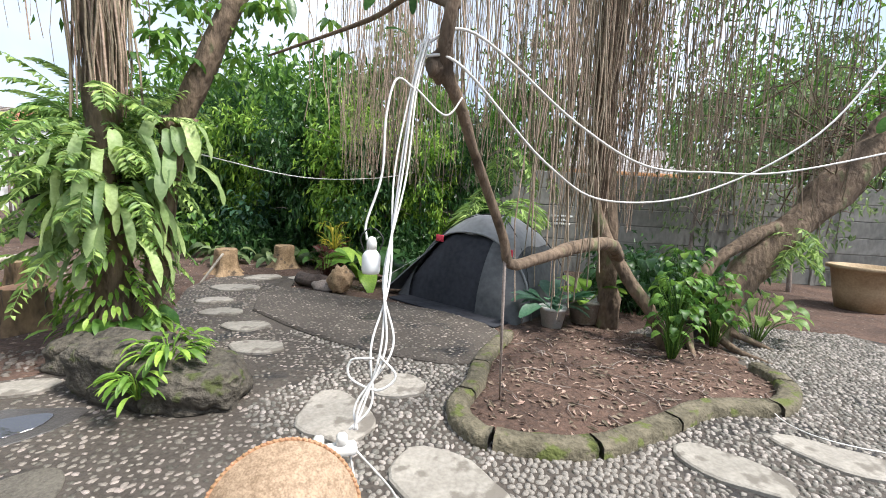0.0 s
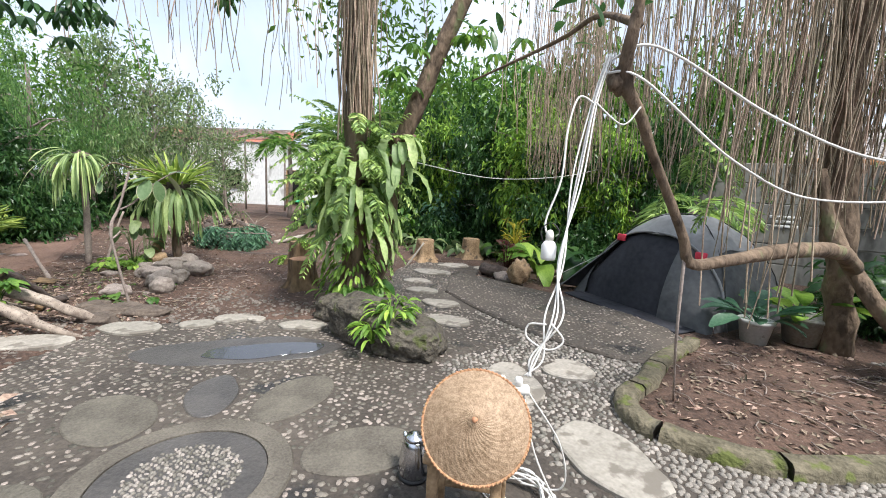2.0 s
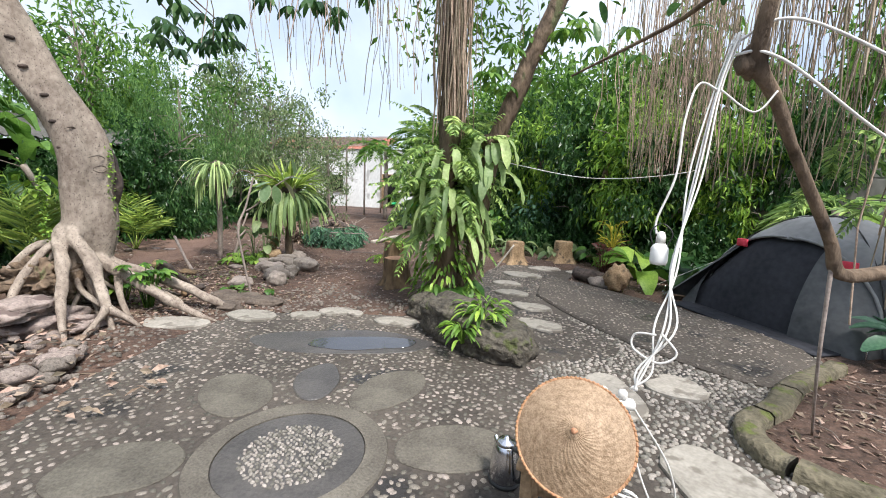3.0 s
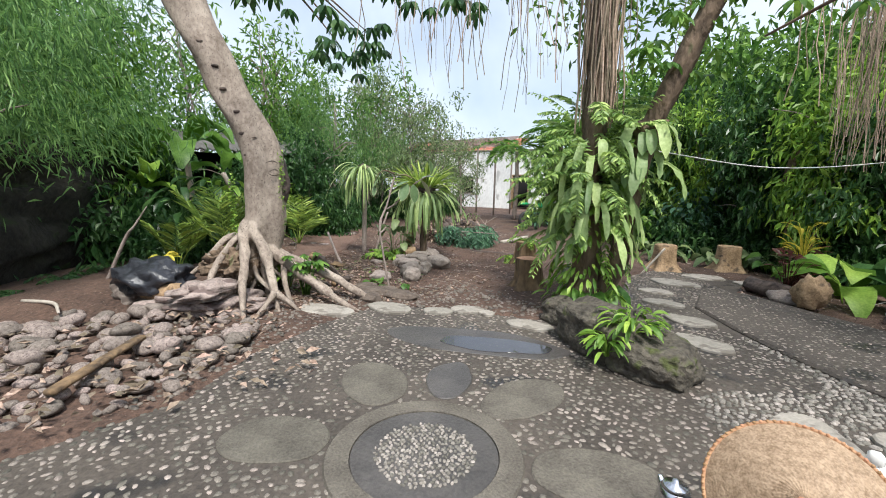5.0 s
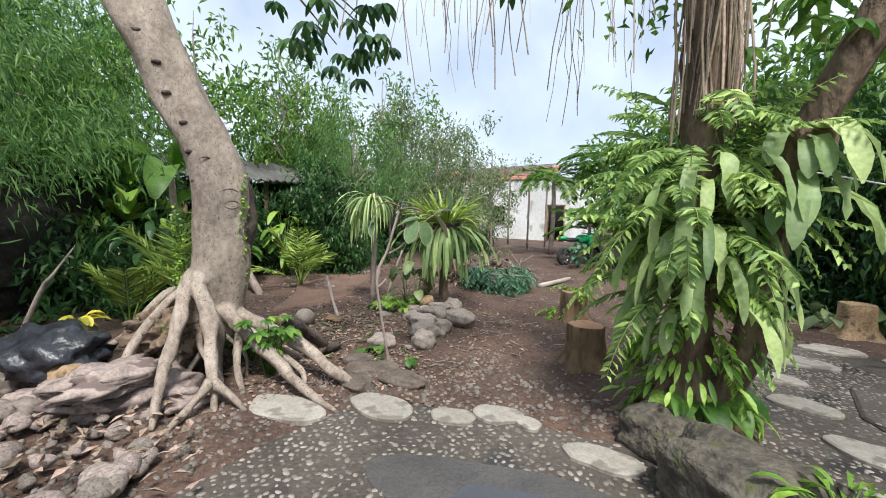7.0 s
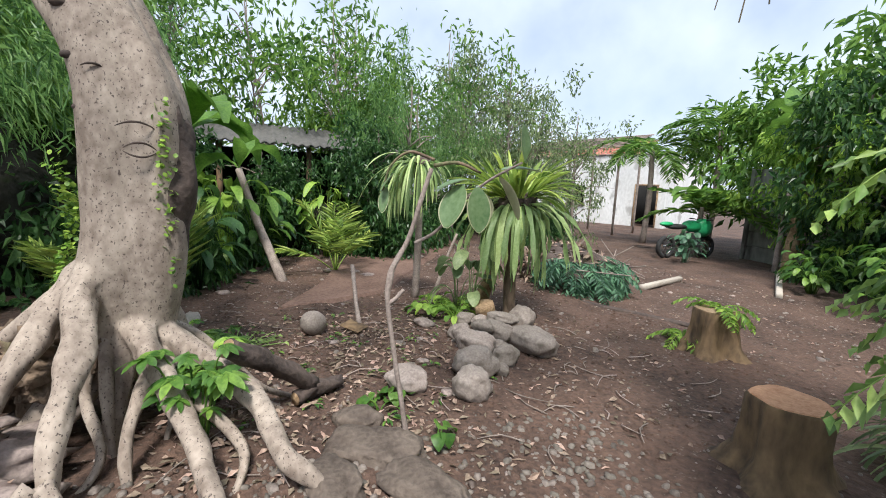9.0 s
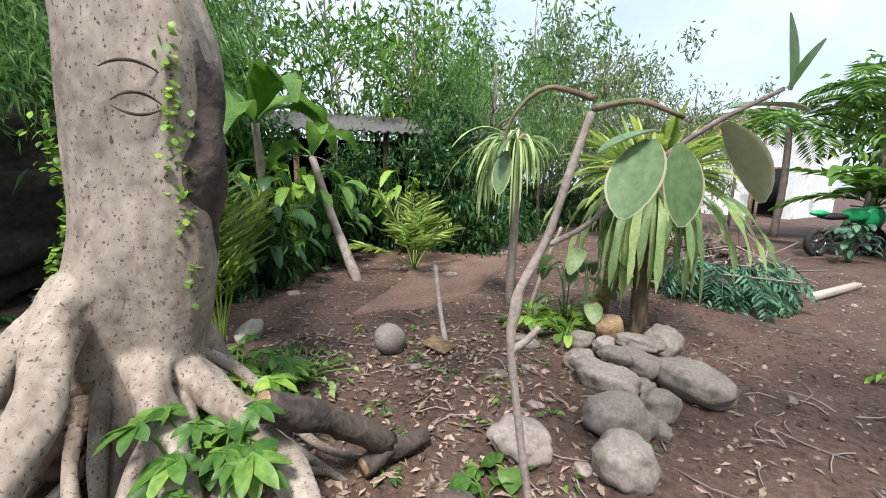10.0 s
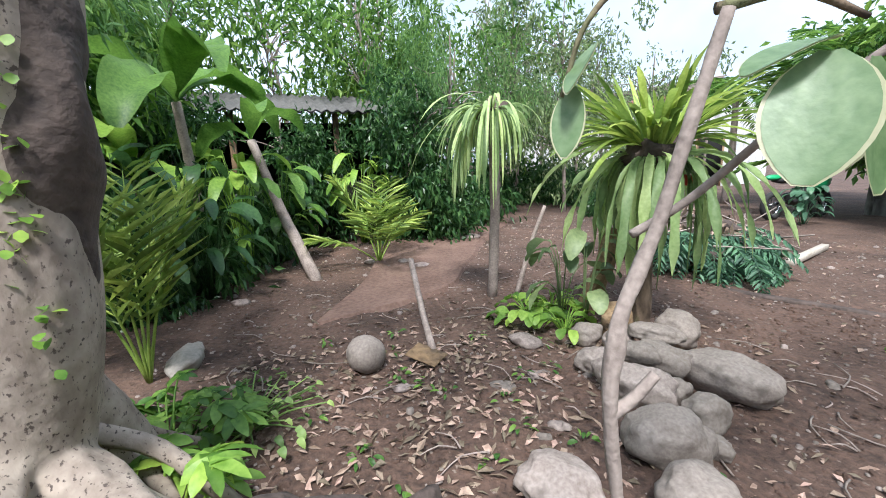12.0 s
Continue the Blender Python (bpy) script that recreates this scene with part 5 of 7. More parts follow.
lobed_plant("split_leaf_vine", (3.9, 4.9, 0.0), 26, 0.4, 0.6, 0.2, 0.13, M_LFERN, "variegated climber sprawling beside the trunk")
for q in ((3.0, 5.9, 0), (3.6, 6.3, 0), (2.6, 6.2, 0), (4.2, 6.0, 0)):
    lobed_plant("dark_shrub", q, 60, 0.35, 0.95, 0.24, 0.1, M_LDARK, "dark green leafy shrub behind the banyan", "shrub", OVAL)

def pot(name, loc, r, h, m, label, leaves, lm, L, W, up=1.6):
    t = thing(name, loc, label, "potted plant", "potted plants")
    part("pot", lathe(Geo(), [(r * 0.72, 0), (r * 0.95, h * 0.86), (r * 1.04, h * 0.87), (r * 1.04, h), (r * 0.92, h), (r * 0.9, h * 0.88), (0.01, h * 0.87)], sides=24), m, t)
    g = Geo()
    for i in range(leaves):
        a = R.rand() * 6.28
        bladeleaf(g, (0.2 * r * np.cos(a), 0.2 * r * np.sin(a), h * 0.88), (np.cos(a), np.sin(a), R.uniform(0.5, up)), L * R.uniform(0.7, 1.15), W, R.uniform(0.7, 1.5), 9, 0.15, 0.04, lambda s: np.clip(np.where(s < 0.35, 0.08, np.sin(np.pi * np.clip((s - 0.35) / 0.65, 0.03, 0.98)) ** 0.6), 0.06, 1))
    part("foliage", g, lm, t)
    return t
pot("white_pot_plant", (1.42, 5.02, 0.02), 0.17, 0.26, M_WPOT, "white plastic pot with a dark leafy plant", 22, M_LBLUE, 0.52, 0.15)
pot("grey_pot_plant", (1.92, 5.3, 0.02), 0.23, 0.32, M_GPOT, "large grey pot with broad bright leaves", 16, M_LBRIGHT, 0.6, 0.17)
pot("small_dark_pot", (2.95, 4.75, 0.05), 0.15, 0.25, M_BLACK, "black nursery pot among climbers", 10, M_LBROAD, 0.4, 0.1)
bs = thing("ochre_basin", (7.4, 7.1, 0.0), "large ochre basin standing on shaded soil", "basin")
part("bowl", lathe(Geo(), [(0.33, 0.02), (0.4, 0.35), (0.46, 0.72), (0.53, 0.73), (0.53, 0.79), (0.46, 0.79), (0.38, 0.3), (0.02, 0.25)], sides=28), M_BASIN, bs)

# ---- tent ----
tn = thing("tent", (0.78, 6.4, 0.02), "dark grey dome camping tent with an open porch", "tent", rz=-40)
def dome(hx, hy, h, u0, u1, v0, v1, n=22, out=0.0):
    u, w = np.meshgrid(np.linspace(u0, u1, n), np.linspace(v0, v1, n), indexing="ij")
    z = (h + out) * ((1 - np.abs(u) ** 2.3) * (1 - np.abs(w) ** 2.3)).clip(0) ** 0.55
    z *= 1 - 0.03 * np.cos(u * 9) * np.cos(w * 9)
    i, j = np.meshgrid(np.arange(n - 1), np.arange(n - 1), indexing="ij")
    return Geo().add(np.stack([u * (hx + out), w * (hy + out), z], -1), np.stack([i * n + j, (i + 1) * n + j, (i + 1) * n + j + 1, i * n + j + 1], -1).reshape(-1, 4))
part("inner_tent", dome(1.02, 0.95, 1.27, -1, 1, -1, 1), M_TENTD, tn, "dark mesh inner tent")
part("fly_sheet", dome(1.02, 0.95, 1.27, -1, 1, -0.62, 1, 26, 0.04), M_TENT, tn, "grey rain fly")
part("front_panel", dome(1.02, 0.95, 1.27, 0.4, 1, -1, -0.6, 16, 0.045), M_TENT, tn, "closed grey front panel reaching the ground")
part("front_hem", dome(1.02, 0.95, 1.27, -1, -0.78, -1, -0.6, 10, 0.045), M_TENT, tn, "grey side panel")
part("fly_panel", dome(1.02, 0.95, 1.27, -0.45, 0.72, -0.62, 0.3, 18, 0.055), M_TENTL, tn, "lighter grey top panel")
def ridge(u, w, out=0.06):
    return (u * (1.02 + out), w * (0.95 + out), (1.27 + out) * max(0, (1 - abs(u) ** 2.3) * (1 - abs(w) ** 2.3)) ** 0.55)
part("pole", tube(Geo(), [ridge(s, s * 0.62) for s in np.linspace(-1, 1, 15)], 0.008, 6, k=2), M_BLACK, tn)
part("pole", tube(Geo(), [ridge(s, -s * 0.62) for s in np.linspace(-1, 1, 15)], 0.008, 6, k=2), M_BLACK, tn)
part("porch_edge", tube(Geo(), [ridge(s, -0.62) for s in np.linspace(-1, 1, 21)], 0.016, 6, k=2), M_TENTL, tn, "light piping on the porch arch")
pf = Geo()
ar = np.array([ridge(s, -0.6, 0.045) for s in np.linspace(-1, -0.45, 8)]); ft_ = np.array([(-1.45 + 0.25 * s, -0.95 - 0.25 * s, 0.03) for s in np.linspace(0, 1, 8)])
pf.add(np.vstack([ar, ft_]), np.stack([np.arange(7), np.arange(7) + 1, np.arange(7) + 9, np.arange(7) + 8], 1))
part("porch_flap", pf, M_TENT, tn, "grey porch flap pegged out")
part("groundsheet", box(Geo(), (1.9, 0.5, 0.02), (0, -1.05, 0.01), 0.005), M_TENTD, tn)
for u in (-0.5, 0.62):
    part("webbing_tab", box(Geo(), (0.14, 0.04, 0.1), ridge(u, -0.64, 0.07), 0.008), M_REDF, tn, "red webbing tab")
part("guy_line", tube(Geo(), [ridge(-0.8, -0.62), (-1.6, -1.2, 0.02)], 0.003, 4), M_WIRE, tn)
for q in ((-1.45, -0.95), (-1.2, -1.2), (1.12, -0.95)):
    part("peg", tube(Geo(), [(*q, -0.05), (q[0], q[1], 0.12)], 0.008, 6), M_STEEL, tn)

# ---- rocks, stumps ----
def rock(name, loc, r, label, m=M_STONE, rough=0.3, level=3, flat=0.5, rz=0.0, seed=None, group="", freq=1.3, boxy=1.0):
    return single(name, blob(Geo(), (0, 0, 0), r, level, rough, freq, flat, R.rand() * 40 if seed is None else seed, rz, 0.5 if m is M_MOSSROCK else 0.25, boxy), m, (loc[0], loc[1], loc[2] if len(loc) > 2 else r[2] * flat * 0.9), label, "rock", group)
rock("mossy_boulder", (-2.2, 2.83, 0.19), (0.41, 0.25, 0.23), "large blocky dark mossy boulder beside the stepping path", M_MOSSROCK, 0.16, 5, 0.85, -0.25, 3.3, freq=1.7, boxy=0.55)
rock("mossy_boulder", (-1.68, 2.79, 0.12), (0.3, 0.29, 0.165), "smaller low mossy boulder touching the large one", M_MOSSROCK, 0.18, 5, 0.8, 0.2, 8.1, freq=1.7, boxy=0.6)
rock("mossy_boulder", (-2.85, 3.2, 0.1), (0.26, 0.2, 0.16), "small mossy stone by the fern tree", M_MOSSROCK, 0.25, 4, 0.7, boxy=0.7)
def fern_clump(name, loc, n, L, leaflet, w, m, label, up=(0.3, 1.2), droop=1.6, pairs=15, category="fern"):
    t = thing(name, loc, label, category)
    for i in range(n):
        a = R.rand() * 6.28
        part("frond", frond(Geo(), (0, 0, 0), (np.cos(a), np.sin(a), R.uniform(*up)), L * R.uniform(0.7, 1.15), leaflet, w, droop, pairs), m, t)
    return t
def sprig(name, loc, n, L, W, m, label, spread=0.15, h=0.3):
    return lobed_plant(name, loc, n, spread, h, L, W, m, label, profile=OVAL, up=0.8, droop=1.4)
sprig("rock_fern", (-1.86, 2.72, 0.27), 80, 0.16, 0.035, M_LBRIGHT, "bright green fern growing on the boulder", 0.18, 0.22)
sprig("rock_fern", (-1.93, 2.52, 0.12), 45, 0.15, 0.035, M_LBRIGHT, "bright green fern drooping over the boulder", 0.12, 0.2)

def stump(loc, r, h, label, m=M_STUMP, top=M_WOOD, legs=5):
    t = thing("tree_stump", loc, label, "stump", "stumps")
    g = Geo()
    n = 28
    a = np.linspace(0, 2 * np.pi, n, endpoint=False)
    v = []
    for z, s in ((-0.03, 1.75), (h * 0.12, 1.3), (h * 0.3, 1.06), (h * 0.6, 0.98), (h * 0.96, 0.98), (h, 0.93)):
        rr = r * s * (1 + 0.2 * np.sin(a * legs + loc[0]) * (1.15 - z / h) + np.array([0.12 * noise.noise(Vector((np.cos(x) * 2, np.sin(x) * 2, z * 3 + loc[1]))) for x in a]))
        v.append(np.c_[rr * np.cos(a), rr * np.sin(a), np.full(n, z)])
    i, j = np.meshgrid(np.arange(5), np.arange(n), indexing="ij")
    g.add(np.vstack(v), np.stack([i * n + j, i * n + (j + 1) % n, (i + 1) * n + (j + 1) % n, (i + 1) * n + j], -1).reshape(-1, 4))
    part("bark", g, m, t)
    part("cut_face", slab(Geo(), v[-1][:, :2], h - 0.02, h + 0.004, 0.01), top, t, "sawn wood face", smooth=False)
    return t
stump((-4.13, 3.95, 0), 0.185, 0.44, "cut tree stump with orange sawn top", top=M_CUT)
stump((-5.5, 5.32, 0), 0.19, 0.43, "hollow split stump with ferns on top")
stump((-3.85, 7.2, 0), 0.19, 0.46, "orange-brown cut stump by the path", M_WOOD)
stump((-3.2, 8.2, 0), 0.2, 0.45, "orange-brown cut stump near the wall", M_WOOD)
fern_clump("stump_fern", (-5.5, 5.32, 0.43), 9, 0.4, 0.09, 0.03, M_LBRIGHT, "bright fern growing from a stump", droop=1.8, pairs=11)
fern_clump("stump_fern", (-5.72, 5.2, 0.12), 12, 0.4, 0.09, 0.03, M_LBRIGHT, "bright fern beside a stump", droop=1.8, pairs=11)
PILE = [(-5.97, 3.62, 0.11, 0.36, 0.21, 0.16, 0.35), (-6.06, 3.1, 0.1, 0.32, 0.15, 0.14, 0.45), (-5.67, 2.92, 0.1, 0.25, 0.17, 0.16, 0.9), (-5.37, 2.75, 0.09, 0.2, 0.18, 0.15, 0.3), (-6.2, 3.4, 0.14, 0.25, 0.12, 0.11, 0.4), (-5.76, 3.24, 0.08, 0.16, 0.12, 0.13, 1.2), (-6.4, 3.55, 0.19, 0.24, 0.13, 0.07, 0.5),
        (-6.52, 3.86, 0.12, 0.22, 0.17, 0.16, 0.2), (-6.38, 3.1, 0.08, 0.17, 0.12, 0.11, 1.0), (-5.98, 3.3, 0.07, 0.1, 0.09, 0.09, 0), (-6.22, 3.25, 0.19, 0.17, 0.09, 0.08, 0.6), (-6.55, 3.4, 0.1, 0.15, 0.12, 0.1, 2), (-5.62, 2.35, 0.07, 0.25, 0.18, 0.1, 0.5), (-6.75, 3.3, 0.08, 0.15, 0.12, 0.1, 0.6), (-5.6, 3.12, 0.05, 0.08, 0.07, 0.06, 0.6)]
for x, y, z, a_, b_, c_, rz in PILE:
    rock("pile_stone", (x, y, z), (a_ * 0.68, b_ * 0.72, c_ * 0.8), "smooth grey-brown river boulder in a heap", M_BOULDER, 0.28, 4, 0.8, rz, group="stone heap", freq=1.0, boxy=0.85)
rock("round_stone", (-6.95, 1.79, 0.09), (0.145, 0.125, 0.12), "smooth egg-shaped grey stone on bare earth", M_BOULDER, rough=0.08, flat=0.95, freq=0.8)
rock("flat_stone", (-7.35, 0.66, 0.05), (0.2, 0.1, 0.08), "pale flat stone at the foot of a palm", M_STEP)
for x, y, r in ((-9.6, 2.6, .13), (-9.3, 2.75, .14), (-9.8, 2.2, .12), (-9.35, 2.35, .1), (-10.9, 4.0, .22), (-11.2, 3.8, .15), (-13, 4.1, .3), (-13.3, 4.5, .25), (-6.6, 1.95, .06), (-6.4, 2.5, .09), (-6.0, 2.6, .06), (-8.6, 0.8, .1), (-6.9, 2.9, .13), (-5.45, 2.6, .06), (-6.2, 2.15, .05), (-6.45, 2.75, .08)):
    rock("ground_stone", (x, y, r * 0.2), (r, r * 0.75, r * 0.32), "half-buried stone in the soil", M_STONE, 0.3, 2, 0.5, R.rand() * 3, group="scattered stones")
for x, y, r in ((-4.95, 2.0, 0.26), (-4.6, 2.15, 0.22), (-4.75, 1.75, 0.2), (-5.25, 1.95, 0.15)):
    rock("slab_rock", (x, y, 0.02), (r, r * 0.62, 0.07), "flat brown half-buried rock in the soil", M_BROWNROCK, 0.25, 4, 0.6, R.rand() * 3, group="flat rocks", boxy=0.7)
# ledge rocks and heap of cobbles beside the terrace
for x, y, z, a_, b_, c_ in ((-5.15, 0.1, 0.1, 0.42, 0.3, 0.16), (-5.05, 0.05, 0.28, 0.36, 0.25, 0.1), (-5.4, -0.2, 0.1, 0.35, 0.25, 0.15), (-4.9, 0.5, 0.06, 0.16, 0.12, 0.08), (-5.9, -0.6, 0.1, 0.25, 0.2, 0.18), (-5.2, -0.4, 0.06, 0.16, 0.15, 0.1)):
    rock("ledge_rock", (x, y, z), (a_, b_, c_), "layered brown weathered rock under the tree roots", M_STONE, 0.6, 4, 0.6, R.rand() * 3, group="ledge rocks", freq=2.0)
HEAP = [(-3.2, -0.9), (-3.3, -0.4), (-3.75, 0.15), (-4.2, 0.35), (-4.8, 0.1), (-5.2, -0.5), (-5.7, -1.3), (-5.2, -2.1), (-4.2, -2.2), (-3.3, -1.6)]
stones = [blob(Geo(), (0, 0, 0), (1, q, 0.55), 3, 0.2, 0.9, 0.8, s, 0.0, 0.15).mesh("cobble", M_STONE) for s, q in ((1, .7), (5, .8), (9, .6), (14, .9), (20, .75), (33, .65))]
n_c = 0
for i in range(900):
    x, y = R.uniform(-5.7, -3.15), R.uniform(-2.2, 0.4)
    if inside(np.array([x]), np.array([y]), HEAP)[0] and n_c < 280:
        edge = min(1.0, max(0, (-3.2 - x) * 0.8 + 0.1))
        r = R.uniform(0.025, 0.06) + edge * 0.085 * R.rand() ** 2
        ob = new("cobble", stones[i % 6])
        ob.matrix_world = pose(x, y, r * 0.3 + edge * R.uniform(0, 0.09), R.uniform(-20, 20), R.uniform(-20, 20), R.uniform(0, 360)) @ Matrix.Diagonal((r, r, r, 1))
        tagged(ob, "grey-brown river cobble in a loose heap", "cobble", "cobble heap")
        n_c += 1
single("timber", box(Geo(), (0.95, 0.08, 0.04), (0, 0, 0), 0.012), M_STUMP, (-3.85, -0.75, 0.13), "weathered plank lying on cobbles", "plank", rz=-28)
lg = thing("charred_log", (-5.75, -0.35, 0.2), "black plastic-covered log end on rocks", "log", rz=35)
part("cover", blob(Geo(), (-0.05, -0.05, 0.12), (0.42, 0.3, 0.22), 4, 0.4, 2.2, 0.6, 2), M_TARP, lg, "crumpled black plastic sheet")
part("log_end", tube(Geo(), [(-0.1, -0.1, 0.02), (0.4, -0.12, 0.0)], [0.14, 0.13], 12, rough=0.3), M_WOOD, lg)
sprig("yellow_sprig", (-6.1, -0.35, 0.42), 12, 0.16, 0.06, M_LYEL, "yellow-green leafy sprig on the log", 0.1, 0.12)

# ---- cables, lamp, hat, stool, kettle ----
def cable(name, pts, label, r=0.006, k=8):
    return single(name, tube(Geo(), pts, r * 0.75, 6, k=k), M_WIRE, (0, 0, 0), label, "cable", "white cables")
cable("cable", [(-0.15, 1.95, 2.16), (0.05, 1.98, 2.12), (0.55, 2.35, 1.75), (1.08, 2.8, 1.57), (1.8, 2.95, 1.66), (2.5, 2.85, 2.1), (3.1, 2.9, 2.9)], "long white cable slung between branches", 0.009)
cable("cable", [(-0.15, 1.95, 2.2), (0.1, 2.0, 2.28), (0.7, 2.35, 1.98), (1.25, 2.65, 1.8), (1.75, 2.75, 1.79), (2.3, 2.8, 1.83), (3.3, 2.85, 2.08)], "long white cable slung between branches", 0.009)
for i, (dx, dy) in enumerate(((0, 0), (0.014, 0.006), (-0.012, 0.008), (0.006, -0.012))):
    cable("cable", [(-0.12 + dx, 1.95 + dy, 2.25), (-0.17 + dx, 1.9 + dy, 2.0), (-0.2 + dx * 2, 1.75 + dy, 1.6), (-0.21 - dx, 1.55 + dy, 1.2), (-0.2 + dx * 3, 1.4 + dy, 0.98), (-0.24 - dx * 2, 1.33 + dy, 0.8), (-0.27 + dx, 1.3, 0.72)], "white cable in a hanging bundle", 0.006)
cable("cable", [(-0.16, 1.9, 1.99), (-0.24, 1.85, 2.02), (-0.27, 1.78, 1.85), (-0.27, 1.72, 1.6), (-0.32, 1.68, 1.4), (-0.31, 1.65, 1.33)], "white lamp flex hanging from branch", 0.007)
cable("cable", [(-0.16, 1.9, 2.0), (-0.05, 1.9, 1.9), (0.0, 1.92, 1.9), (0.05, 1.95, 1.98)], "short loop of white cable", 0.006)
cable("cable", [(-0.22, 1.36, 0.95), (-0.3, 1.38, 0.93), (-0.3, 1.37, 0.87), (-0.2, 1.35, 0.84), (-0.14, 1.36, 0.89), (-0.2, 1.36, 0.96)], "knotted loop in the cable bundle", 0.006)
lp = thing("hanging_lamp", (-0.29, 1.65, 1.19), "white plastic bulb hanging on a flex", "lamp")
part("bulb", lathe(Geo(), [(0.012, 0.0), (0.034, 0.004), (0.038, 0.02), (0.038, 0.075), (0.03, 0.09), (0.02, 0.1)], sides=20), M_GLASSY, lp)
part("socket", lathe(Geo(), [(0.02, 0.098), (0.021, 0.13), (0.014, 0.15), (0.005, 0.155)], sides=14), M_WPOT, lp)
part("cage", tube(Geo(), [(0.03, 0, 0.09), (0.045, 0, 0.15), (0, 0, 0.19), (-0.045, 0, 0.15), (-0.03, 0, 0.09)], 0.003, 4), M_BLACK, lp)

st_ = thing("wooden_stool", (-0.46, 1.12, 0), "small rough wooden stool holding a bamboo hat", "stool", rz=15)
part("seat", box(Geo(), (0.34, 0.3, 0.03), (0, 0, 0.43), 0.006), M_WOOD, st_)
for x in (-0.13, 0.13):
    for y in (-0.11, 0.11):
        part("leg", box(Geo(), (0.045, 0.045, 0.42), (x, y, 0.21), 0.005), M_WOOD, st_)
for y in (-0.11, 0.11):
    part("stretcher", box(Geo(), (0.24, 0.03, 0.04), (0, y, 0.16), 0.004), M_WOOD, st_)
hat = thing("bamboo_hat", (-0.44, 1.03, 0.6), "conical woven bamboo hat leaning on a stool", "hat")
hat.matrix_world = Matrix.Translation((-0.40, 1.02, 0.6)) @ Euler((radians(52), 0, radians(16))).to_matrix().to_4x4()
g = Geo()
nr, na = 16, 72
rr = np.linspace(0.004, 0.215, nr); aa = np.linspace(0, 2 * np.pi, na, endpoint=False)
hz = lambda r: 0.125 * (1 - (r / 0.215) ** 1.25) + 0.012 * np.exp(-(r / 0.02) ** 2)
Vh = np.array([[(r * np.cos(a), r * np.sin(a), hz(r) + 0.0012 * ((i + j) % 2)) for j, a in enumerate(aa)] for i, r in enumerate(rr)])
q = [[(i * na + j), i * na + (j + 1) % na, (i + 1) * na + (j + 1) % na, (i + 1) * na + j] for i in range(nr - 1) for j in range(na)]
g.add(Vh, np.array(q))
part("cone", g, M_BAMBOO, hat, "woven tan bamboo", smooth=False)
part("knob", blob(Geo(), (0, 0, 0.128), (0.012, 0.012, 0.012), 2, 0.3), M_RIM, hat, "small bound tip")
part("rim", tube(Geo(), [(0.214 * np.cos(a), 0.214 * np.sin(a), 0.0) for a in np.linspace(0, 2 * np.pi, 49)], 0.006, 6, k=1), M_RIM, hat)
g = Geo()
for a in np.linspace(0, 2 * np.pi, 80, endpoint=False):
    blob(g, (0.216 * np.cos(a), 0.216 * np.sin(a), 0.003), (0.006, 0.006, 0.006), 1, 0.0)
part("rim_stitches", g, M_RIM, hat, "reddish stitched binding")["kind"] = "stuff"
kt = thing("electric_kettle", (-0.83, 1.33, 0.012), "shiny steel electric kettle with black handle", "kettle", rz=160)
part("body", lathe(Geo(), [(0.075, 0.02), (0.08, 0.03), (0.078, 0.1), (0.066, 0.18), (0.056, 0.21), (0.05, 0.215)], sides=28), M_STEEL, kt)
part("base", lathe(Geo(), [(0.08, 0), (0.085, 0.01), (0.08, 0.022)], sides=28), M_BLACK, kt)
part("lid", lathe(Geo(), [(0.054, 0.212), (0.045, 0.228), (0.015, 0.235), (0.012, 0.25), (0.004, 0.252)], sides=20), M_STEEL, kt)
part("handle", tube(Geo(), [(-0.05, 0, 0.21), (-0.1, 0, 0.215), (-0.125, 0, 0.17), (-0.115, 0, 0.08), (-0.08, 0, 0.05)], [0.012, 0.014, 0.014, 0.012, 0.01], 8), M_BLACK, kt)
part("spout", tube(Geo(), [(0.05, 0, 0.17), (0.075, 0, 0.195), (0.085, 0, 0.21)], [0.025, 0.016, 0.01], 8), M_STEEL, kt)
stp = thing("power_strip", (-0.33, 1.27, 0.66), "white extension socket block on the stool", "power strip", rz=20)
part("block", box(Geo(), (0.16, 0.05, 0.035), (0, 0, 0.0), 0.008), M_WPOT, stp)
for x in (-0.045, 0.03):
    part("plug", box(Geo(), (0.035, 0.035, 0.04), (x, 0, 0.036), 0.008), M_WPOT, stp)
part("bracket", box(Geo(), (0.02, 0.02, 0.66), (0, 0.0, -0.345), 0.004), M_WOOD, stp)
cp = []
for i in range(70):
    a = i * 0.72
    cp.append((-0.3 + 0.15 * np.cos(a) * (1 + 0.25 * np.sin(i * 1.3)), 1.42 + 0.12 * np.sin(a) * (1 + 0.25 * np.cos(i * 1.1)), 0.04 + 0.05 * abs(np.sin(i * 0.77))))
cable("cable_coil", cp, "loose coil of white cable on the ground", 0.006, 4)
cable("cable", [(-0.29, 1.3, 0.68), (-0.2, 1.25, 0.4), (-0.05, 1.3, 0.12), (0.15, 1.25, 0.06), (0.5, 1.0, 0.05), (0.9, 0.6, 0.04)], "white cable trailing over stepping stones", 0.006)
cable("cable", [(-0.27, 1.3, 0.66), (-0.12, 1.45, 0.35), (-0.1, 1.5, 0.1), (-0.3, 1.5, 0.05)], "white cable running to the coil", 0.006)
cable("cable", [(2.7, 3.25, 0.04), (2.55, 2.8, 0.05), (2.75, 2.55, 0.05), (3.3, 2.45, 0.05), (4.2, 2.6, 0.04)], "white cable lying on pebbles", 0.006)
